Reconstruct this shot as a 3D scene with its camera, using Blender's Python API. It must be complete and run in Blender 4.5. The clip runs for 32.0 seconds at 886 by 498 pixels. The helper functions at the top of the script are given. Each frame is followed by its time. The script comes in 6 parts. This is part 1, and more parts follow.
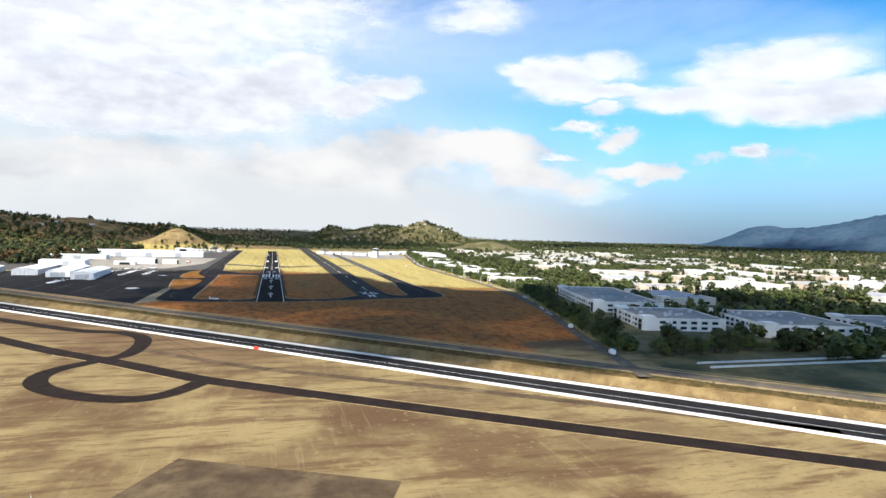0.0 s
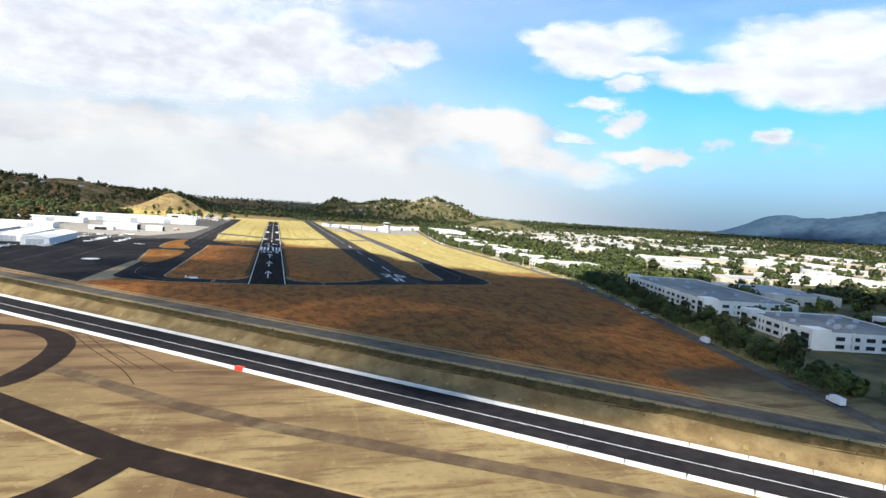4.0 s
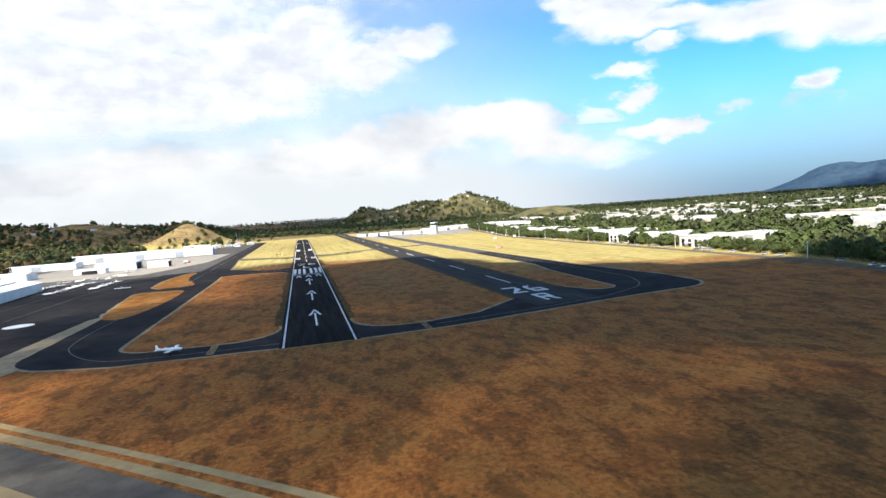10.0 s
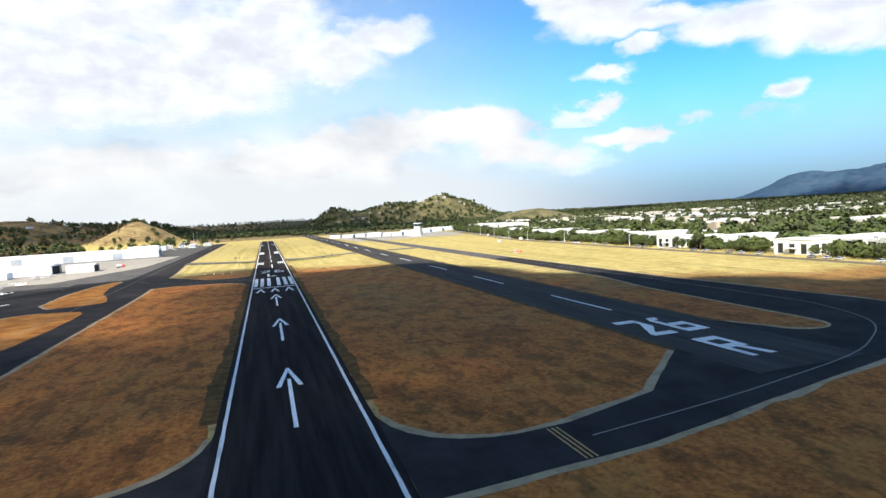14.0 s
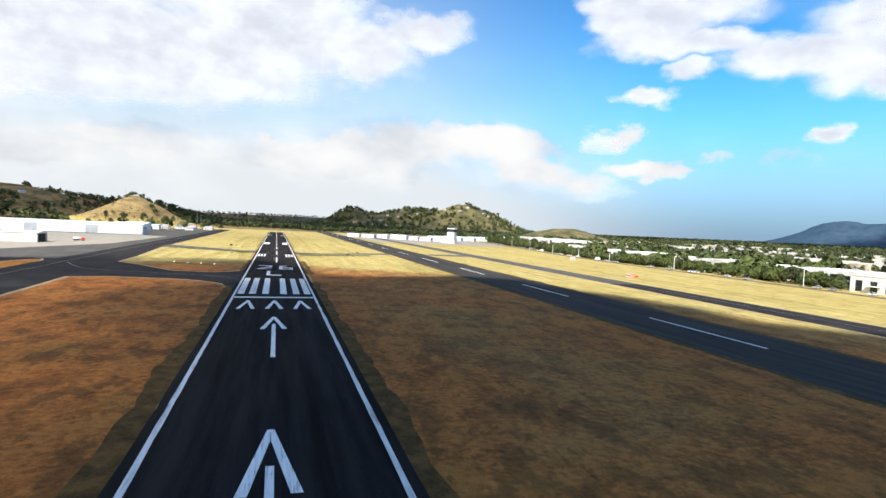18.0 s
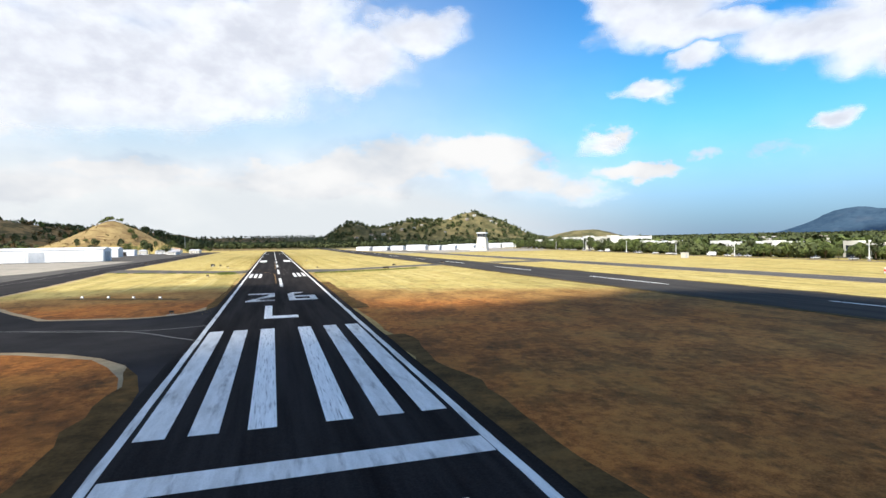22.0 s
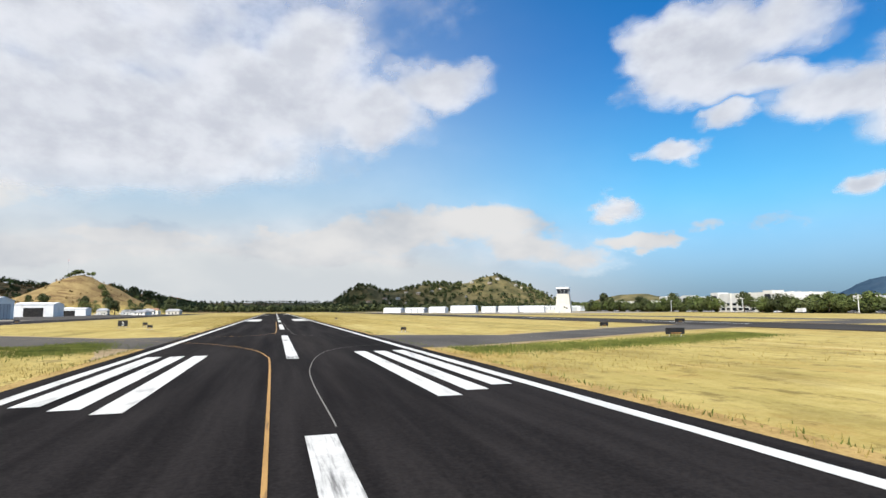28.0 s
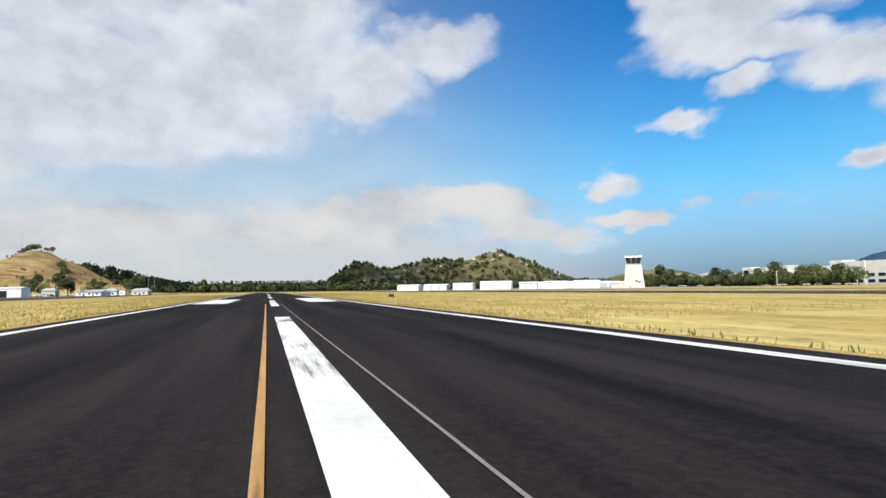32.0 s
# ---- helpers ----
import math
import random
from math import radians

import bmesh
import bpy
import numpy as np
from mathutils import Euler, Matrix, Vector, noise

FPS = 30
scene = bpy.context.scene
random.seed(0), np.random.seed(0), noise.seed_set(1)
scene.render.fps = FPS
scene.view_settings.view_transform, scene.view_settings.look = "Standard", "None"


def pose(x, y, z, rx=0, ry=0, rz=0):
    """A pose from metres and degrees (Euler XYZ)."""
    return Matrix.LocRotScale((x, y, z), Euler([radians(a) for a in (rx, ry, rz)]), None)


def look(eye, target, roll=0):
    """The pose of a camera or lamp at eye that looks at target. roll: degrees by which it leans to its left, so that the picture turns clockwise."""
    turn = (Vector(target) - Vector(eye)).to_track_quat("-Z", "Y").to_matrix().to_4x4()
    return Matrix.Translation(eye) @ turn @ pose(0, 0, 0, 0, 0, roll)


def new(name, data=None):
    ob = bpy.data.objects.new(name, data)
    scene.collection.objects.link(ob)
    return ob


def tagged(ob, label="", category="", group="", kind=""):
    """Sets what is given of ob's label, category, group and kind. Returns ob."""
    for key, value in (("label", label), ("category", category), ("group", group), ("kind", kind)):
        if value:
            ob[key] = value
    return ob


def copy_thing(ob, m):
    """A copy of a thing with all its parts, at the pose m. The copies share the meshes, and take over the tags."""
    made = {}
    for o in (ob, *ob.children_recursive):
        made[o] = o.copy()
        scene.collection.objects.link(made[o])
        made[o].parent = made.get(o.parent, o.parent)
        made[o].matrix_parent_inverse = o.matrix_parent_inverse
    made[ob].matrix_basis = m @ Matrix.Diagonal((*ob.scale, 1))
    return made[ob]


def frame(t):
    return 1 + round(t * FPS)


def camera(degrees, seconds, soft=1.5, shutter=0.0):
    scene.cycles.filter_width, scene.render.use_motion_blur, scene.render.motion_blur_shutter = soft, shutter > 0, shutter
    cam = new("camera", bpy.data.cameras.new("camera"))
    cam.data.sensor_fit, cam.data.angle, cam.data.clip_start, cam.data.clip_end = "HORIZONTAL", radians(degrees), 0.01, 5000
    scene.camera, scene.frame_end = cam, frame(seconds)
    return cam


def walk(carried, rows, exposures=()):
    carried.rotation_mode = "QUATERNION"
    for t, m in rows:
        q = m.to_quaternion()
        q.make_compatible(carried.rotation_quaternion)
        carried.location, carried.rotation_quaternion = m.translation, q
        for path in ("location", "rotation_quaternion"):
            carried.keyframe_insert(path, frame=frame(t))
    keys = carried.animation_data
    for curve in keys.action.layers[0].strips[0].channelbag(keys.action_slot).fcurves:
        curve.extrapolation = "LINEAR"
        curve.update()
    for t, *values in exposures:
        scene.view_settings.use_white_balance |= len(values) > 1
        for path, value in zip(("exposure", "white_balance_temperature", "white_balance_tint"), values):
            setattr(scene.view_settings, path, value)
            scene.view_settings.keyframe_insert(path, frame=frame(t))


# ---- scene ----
cam = camera(77.5, 32.0)
PATH = [
    (0, (1.212, -497.0, 63.0), (1.801, -495.09, 62.944), 1.6),
    (0.5, (1.58, -481.375, 61.9), (2.156, -479.461, 61.826), 1.7),
    (1, (1.944, -465.75, 60.8), (2.523, -463.838, 60.707), 1.7),
    (1.5, (2.288, -450.125, 59.7), (2.877, -448.216, 59.597), 2.2),
    (2, (2.578, -434.5, 58.6), (3.192, -432.601, 58.476), 0.9),
    (2.5, (2.783, -418.167, 57.4), (3.4, -416.268, 57.285), 0.4),
    (3, (2.903, -401.833, 56.2), (3.504, -399.929, 56.086), 1.8),
    (3.5, (2.949, -385.5, 55.0), (3.538, -383.592, 54.877), 3.6),
    (5.5, (2.361, -318.14, 49.24), (2.922, -316.228, 49.07), 3.1),
    (6, (1.833, -301.3, 47.8), (2.38, -299.387, 47.6), 1.0),
    (6.5, (1.187, -285.083, 46.483), (1.718, -283.162, 46.32), 3.1),
    (7, (0.501, -268.867, 45.167), (1.041, -266.948, 45.0), 2.7),
    (7.5, (-0.207, -252.65, 43.85), (0.312, -250.731, 43.629), 0.1),
    (8, (-0.952, -236.433, 42.533), (-0.477, -234.505, 42.301), 1.9),
    (8.5, (-1.688, -220.217, 41.217), (-1.232, -218.276, 41.063), 3.0),
    (9, (-2.306, -204.0, 39.9), (-1.84, -202.057, 39.805), 2.7),
    (9.5, (-2.759, -189.875, 39.025), (-2.291, -187.934, 38.907), -1.9),
    (10, (-3.055, -175.75, 38.15), (-2.561, -173.816, 38.02), -4.1),
    (10.5, (-3.219, -161.625, 37.275), (-2.676, -159.711, 37.073), -2.5),
    (11, (-3.324, -147.5, 36.4), (-2.721, -145.604, 36.192), -1.3),
    (11.5, (-3.398, -132.675, 35.75), (-2.736, -130.796, 35.57), -2.1),
    (12, (-3.436, -117.85, 35.1), (-2.735, -115.983, 34.945), -3.6),
    (12.5, (-3.384, -103.025, 34.45), (-2.69, -101.154, 34.311), -4.6),
    (13, (-3.19, -88.2, 33.8), (-2.513, -86.324, 33.651), -4.9),
    (13.5, (-2.859, -73.4, 33.3), (-2.236, -71.504, 33.167), -3.9),
    (14, (-2.455, -58.6, 32.8), (-1.848, -56.698, 32.677), -3.3),
    (14.5, (-2.029, -42.0, 31.9), (-1.452, -40.087, 31.814), -1.0),
    (16.5, (-0.258, 29.025, 26.399), (0.356, 30.927, 26.337), 5.5),
    (17, (-0.108, 46.376, 25.049), (0.504, 48.278, 24.957), 3.4),
    (17.5, (-0.085, 63.91, 23.582), (0.508, 65.818, 23.498), 4.0),
    (18, (-0.164, 81.292, 22.087), (0.416, 83.204, 22.01), 2.7),
    (18.5, (-0.316, 98.368, 20.629), (0.28, 100.276, 20.566), -1.2),
    (19, (-0.514, 115.168, 19.255), (0.092, 117.074, 19.241), -2.0),
    (19.5, (-0.724, 131.811, 18.015), (-0.116, 133.717, 18.027), -1.6),
    (20, (-0.938, 148.315, 16.88), (-0.329, 150.22, 16.915), -0.8),
    (20.5, (-1.149, 164.685, 15.816), (-0.535, 166.588, 15.829), -0.1),
    (21, (-1.355, 180.934, 14.766), (-0.732, 182.835, 14.735), -0.8),
    (21.5, (-1.55, 196.963, 13.676), (-0.94, 198.867, 13.647), 0.0),
    (22, (-1.714, 212.841, 12.574), (-1.124, 214.751, 12.544), -0.9),
    (22.5, (-1.824, 228.733, 11.495), (-1.258, 230.651, 11.473), -1.8),
    (23, (-1.872, 244.305, 10.48), (-1.325, 246.228, 10.508), -1.2),
    (23.5, (-1.853, 259.343, 9.555), (-1.308, 261.266, 9.625), -0.2),
    (24, (-1.787, 274.304, 8.689), (-1.21, 276.219, 8.73), -1.4),
    (24.5, (-1.699, 289.636, 7.859), (-1.097, 291.543, 7.916), -2.5),
    (25, (-1.597, 305.389, 7.064), (-1.001, 307.296, 7.167), -2.4),
    (27.5, (-0.863, 386.924, 4.049), (-0.272, 388.827, 4.224), -2.3),
    (28, (-0.741, 402.222, 3.661), (-0.165, 404.125, 3.878), -0.4),
    (28.5, (-0.63, 417.156, 3.338), (-0.055, 419.061, 3.532), -0.3),
    (29, (-0.539, 431.831, 3.057), (0.038, 433.739, 3.23), -0.8),
    (30, (-0.437, 460.596, 2.541), (0.132, 462.498, 2.778), -0.7),
    (31, (-0.381, 487.624, 2.091), (0.222, 489.52, 2.294), -2.6),
    (31.5, (-0.374, 501.092, 1.921), (0.234, 502.985, 2.138), -4.2),
    (32, (-0.367, 514.561, 1.75), (0.242, 516.46, 1.892), -0.9),
]
EXPOSURES = [(0.0, 0.95), (6.0, 1.0), (10.0, 1.08), (14.0, 1.06), (18.0, 0.98), (24.0, 0.92), (26.0, 0.82), (28.5, 0.62), (32.0, 0.58)]
walk(cam, [(t, look(eye, target, roll)) for t, eye, target, roll in PATH], EXPOSURES)

# ---- world, sun and sky ----
SUN_TO = Vector((-0.6, -0.8, 0.0)).normalized()
SUN_EL = radians(46)
SUN_DIR = Vector((SUN_TO.x * math.cos(SUN_EL), SUN_TO.y * math.cos(SUN_EL), math.sin(SUN_EL)))


class Nodes:
    """Short hand for a node tree."""

    def __init__(self, tree, keep=False):
        self.t = tree
        if not keep:
            tree.nodes.clear()

    def n(self, kind):
        return self.t.nodes.new(kind)

    def put(self, sock, value):
        if isinstance(value, bpy.types.NodeSocket):
            self.t.links.new(value, sock)
        elif isinstance(value, (tuple, list)) and len(value) == 3 and sock.type == "RGBA":
            sock.default_value = (*value, 1)
        else:
            sock.default_value = value

    def math(self, op, a, b=0.0, c=0.0, clamp=False):
        node = self.n("ShaderNodeMath")
        node.operation, node.use_clamp = op, clamp
        for s, v in zip(node.inputs, (a, b, c)):
            self.put(s, v)
        return node.outputs[0]

    def mix(self, fac, a, b, mode="MIX"):
        node = self.n("ShaderNodeMix")
        node.data_type, node.blend_type = "RGBA", mode
        self.put(node.inputs[0], fac)
        self.put(node.inputs[6], a)
        self.put(node.inputs[7], b)
        return node.outputs[2]

    def noise(self, vec, scale, detail=4.0, rough=0.55, out=0):
        node = self.n("ShaderNodeTexNoise")
        self.put(node.inputs["Vector"], vec)
        self.put(node.inputs["Scale"], scale)
        self.put(node.inputs["Detail"], detail)
        self.put(node.inputs["Roughness"], rough)
        return node.outputs[out]

    def step(self, x, a, b):
        node = self.n("ShaderNodeMapRange")
        node.interpolation_type = "SMOOTHSTEP"
        for s, v in zip(node.inputs[:3], (x, a, b)):
            self.put(s, v)
        return node.outputs[0]


def build_world():
    world = bpy.data.worlds.new("sky")
    scene.world = world
    world.use_nodes = True
    k = Nodes(world.node_tree)
    sky = k.n("ShaderNodeTexSky")
    sky.sky_type, sky.sun_disc, sky.sun_elevation, sky.sun_rotation = "NISHITA", False, SUN_EL, math.atan2(SUN_DIR.x, SUN_DIR.y)
    sky.air_density, sky.dust_density, sky.ozone_density = 1.15, 0.4, 3.0
    co = k.n("ShaderNodeTexCoord").outputs["Generated"]
    sep = k.n("ShaderNodeSeparateXYZ")
    k.put(sep.inputs[0], co)
    x, y, z = sep.outputs
    deg = 180 / math.pi
    az = k.math("MULTIPLY", k.math("ARCTAN2", x, y), deg)
    el = k.math("MULTIPLY", k.math("ARCSINE", z), deg)
    # flat layer coordinates, so that clouds shrink towards the horizon
    comb = k.n("ShaderNodeCombineXYZ")
    k.put(comb.inputs[0], k.math("MULTIPLY", az, 0.1))
    k.put(comb.inputs[1], k.math("MULTIPLY", el, 0.17))
    uv = comb.outputs[0]
    big = k.noise(uv, 0.9, 7.0, 0.6)
    fine = k.noise(uv, 2.6, 6.0, 0.62)
    rag = k.math("ADD", k.math("MULTIPLY", k.math("SUBTRACT", big, 0.5), 1.9), k.math("MULTIPLY", k.math("SUBTRACT", fine, 0.5), 0.75))
    # (azimuth, elevation, half width, half height, density) of the cumulus heaps
    heaps = [
        (12, 8.2, 9, 3.4, 1.1), (20, 8.6, 7.5, 2.6, 1.1), (25, 6.5, 6, 3.0, 0.9), (5, 6.8, 7, 2.6, 1.0), (-12, 6.8, 9, 1.8, 1.0), (-1, 6.6, 6, 1.7, 0.9), (-22, 5.4, 9, 1.4, 0.8), (-30, 9.5, 14, 2.4, 0.8),
        (34.3, 9.7, 2.2, 1.1, 0.9), (36.5, 6.7, 4.4, 1.1, 1.0), (43, 8.0, 2.0, 0.8, 0.5), (30, 5.0, 5, 2.0, 0.7), (49, 7.6, 4, 0.8, 0.3),
        (-70, 24, 22, 14, 0.9), (110, 24, 24, 8, 0.7), (-130, 30, 26, 9, 0.7), (170, 22, 18, 7, 0.7),
    ]
    # a warp that frays the heaps' outlines
    warp = k.n("ShaderNodeSeparateColor")
    k.put(warp.inputs[0], k.noise(uv, 1.6, 7.0, 0.62, 1))
    waz = k.math("MULTIPLY_ADD", k.math("SUBTRACT", warp.outputs[0], 0.5), 8.0, az)
    wel = k.math("MULTIPLY_ADD", k.math("SUBTRACT", warp.outputs[1], 0.5), 5.0, el)
    dens = None
    for a0, e0, ra, re_, d in heaps:
        da = k.math("DIVIDE", k.math("SUBTRACT", waz, a0), ra)
        de = k.math("DIVIDE", k.math("SUBTRACT", wel, e0), re_)
        r2 = k.math("MULTIPLY_ADD", da, da, k.math("MULTIPLY", de, de))
        v = k.math("MULTIPLY", k.math("SUBTRACT", 1.0, r2), d)
        dens = v if dens is None else k.math("SMOOTH_MAX", dens, v, 0.25)
    dens = k.math("ADD", k.math("MAXIMUM", dens, -1.4), rag)
    alpha = k.step(dens, -0.5, 0.8)
    # thin milky veil, and haze that thickens to the horizon
    veil = k.math("MULTIPLY", k.math("MULTIPLY_ADD", k.step(k.noise(uv, 0.5, 5.0, 0.6), 0.3, 0.7), 0.6, 0.4), k.math("MULTIPLY_ADD", k.math("MULTIPLY", k.step(az, 26.0, 0.0), k.step(az, -90.0, -45.0)), 0.26, 0.03))
    left = k.step(az, 44.0, 4.0)
    haze = k.math("POWER", 2.718, k.math("DIVIDE", k.math("MAXIMUM", el, 0.0), k.math("MULTIPLY_ADD", left, -7.0, -7.5)))
    haze = k.math("MULTIPLY", haze, k.math("MULTIPLY_ADD", left, 0.55, 0.94), clamp=True)
    thin = k.math("MAXIMUM", veil, haze)
    cover = k.math("MAXIMUM", alpha, thin, clamp=True)
    # cloud tone: bright tops, blue-grey bases
    tone = k.math("ADD", k.math("MULTIPLY", k.noise(uv, 1.0, 4.0, 0.5), 0.95), k.math("MULTIPLY", dens, 0.06))
    low = k.math("SUBTRACT", tone, k.math("MULTIPLY", k.step(el, 7.0, 1.0), 0.1))
    col = k.mix(k.step(low, 0.28, 0.64), (0.70, 0.745, 0.81), (1.0, 1.0, 1.0))
    pale = k.mix(left, (0.74, 0.86, 0.96), (0.90, 0.95, 0.97))
    col = k.mix(k.math("MULTIPLY", k.step(alpha, 0.7, 0.0), 0.6), col, pale)
    # towards the mountains the low haze is a duller blue-grey
    dull = k.math("MULTIPLY", k.step(az, 20.0, 46.0), k.math("MULTIPLY", k.step(el, 9.0, 1.0), k.step(alpha, 0.7, 0.1)))
    col = k.mix(dull, col, (0.27, 0.40, 0.57))
    clear = k.n("ShaderNodeBackground")
    tint = k.mix(k.step(el, 9.0, 27.0), (0.17, 1.14, 1.5), (0.03, 0.80, 1.40))
    tint = k.mix(k.step(el, 12.0, 2.0), tint, (0.45, 0.85, 1.35))
    k.put(clear.inputs[0], k.mix(1.0, sky.outputs[0], tint, "MULTIPLY"))
    clear.inputs[1].default_value = 0.07
    cloud = k.n("ShaderNodeBackground")
    k.put(cloud.inputs[0], col)
    cloud.inputs[1].default_value = 0.5
    m = k.n("ShaderNodeMixShader")
    k.put(m.inputs[0], cover)
    k.put(m.inputs[1], clear.outputs[0])
    k.put(m.inputs[2], cloud.outputs[0])
    out = k.n("ShaderNodeOutputWorld")
    k.put(out.inputs[0], m.outputs[0])


build_world()
sun = new("sun", bpy.data.lights.new("sun", "SUN"))
sun.data.energy, sun.data.angle, sun.data.color = 5.0, radians(0.6), (1.0, 0.93, 0.82)
sun.matrix_world = look(SUN_DIR * 1000, (0, 0, 0))


# ---- materials ----
DU, DS = (0.738, -0.674), (0.674, 0.738)   # along and across the drag strip


def material(name, a, b, rough=0.85, scale=0.5, fine=6.0, bump=0.15, metal=0.0, dirt=None, per_object=0.0, spec=0.3, space="world", streak=None):
    """A surface of two tones mixed by coarse and fine noise, with optional dirt patches, in metres."""
    m = bpy.data.materials.new(name)
    m.use_nodes = True
    k = Nodes(m.node_tree)
    if space == "world":
        vec = k.n("ShaderNodeNewGeometry").outputs["Position"]
    else:
        vec = k.n("ShaderNodeTexCoord").outputs["Object"]
    if streak:
        mp = k.n("ShaderNodeMapping")
        k.put(mp.inputs[0], vec)
        mp.inputs["Scale"].default_value = streak
        vec2 = mp.outputs[0]
    else:
        vec2 = vec
    big = k.noise(vec2, scale, 5.0, 0.6)
    small = k.noise(vec, fine, 3.0, 0.6)
    f = k.math("ADD", k.math("MULTIPLY", big, 0.65), k.math("MULTIPLY", small, 0.35))
    col = k.mix(k.step(f, 0.32, 0.68), a, b)
    if dirt:
        colour, amount, dscale = dirt
        col = k.mix(k.math("MULTIPLY", k.step(k.noise(vec2, dscale, 6.0, 0.65), 0.5, 0.75), amount), col, colour)
    if per_object:
        rnd = k.n("ShaderNodeObjectInfo").outputs["Random"]
        hsv = k.n("ShaderNodeHueSaturation")
        k.put(hsv.inputs["Value"], k.math("MULTIPLY_ADD", rnd, per_object, 1 - per_object / 2))
        k.put(hsv.inputs["Color"], col)
        col = hsv.outputs[0]
    p = k.n("ShaderNodeBsdfPrincipled")
    k.put(p.inputs["Base Color"], col)
    k.put(p.inputs["Roughness"], k.math("MULTIPLY_ADD", small, 0.2, rough - 0.1, clamp=True))
    p.inputs["Metallic"].default_value = metal
    p.inputs["Specular IOR Level"].default_value = spec
    if bump:
        bm = k.n("ShaderNodeBump")
        bm.inputs["Strength"].default_value = bump
        bm.inputs["Distance"].default_value = 0.05
        k.put(bm.inputs["Height"], small)
        k.put(p.inputs["Normal"], bm.outputs[0])
    out = k.n("ShaderNodeOutputMaterial")
    k.put(out.inputs[0], p.outputs[0])
    return m


def worn_paint(name, lo, hi):
    """White paint scrubbed through to the asphalt by tyres: long scratches within large worn patches."""
    m = material(name, (0.44, 0.44, 0.425), (0.64, 0.64, 0.62), 0.75, 0.6, 9.0, 0.15)
    k = Nodes(m.node_tree, True)
    p = k.t.nodes["Principled BSDF"]
    pos = k.n("ShaderNodeNewGeometry").outputs["Position"]
    mp = k.n("ShaderNodeMapping")
    k.put(mp.inputs[0], pos)
    mp.inputs["Scale"].default_value = (3.6, 0.2, 1.0)
    scratch = k.noise(mp.outputs[0], 1.2, 6.0, 0.65)
    patch = k.noise(pos, 0.16, 3.0, 0.5)
    gone = k.step(k.math("ADD", k.math("MULTIPLY", scratch, 0.5), k.math("MULTIPLY", patch, 0.5)), lo, hi)
    fresh = p.inputs["Base Color"].links[0].from_socket
    k.put(p.inputs["Base Color"], k.mix(k.math("MULTIPLY", gone, 0.93), fresh, (0.028, 0.027, 0.028)))
    return m


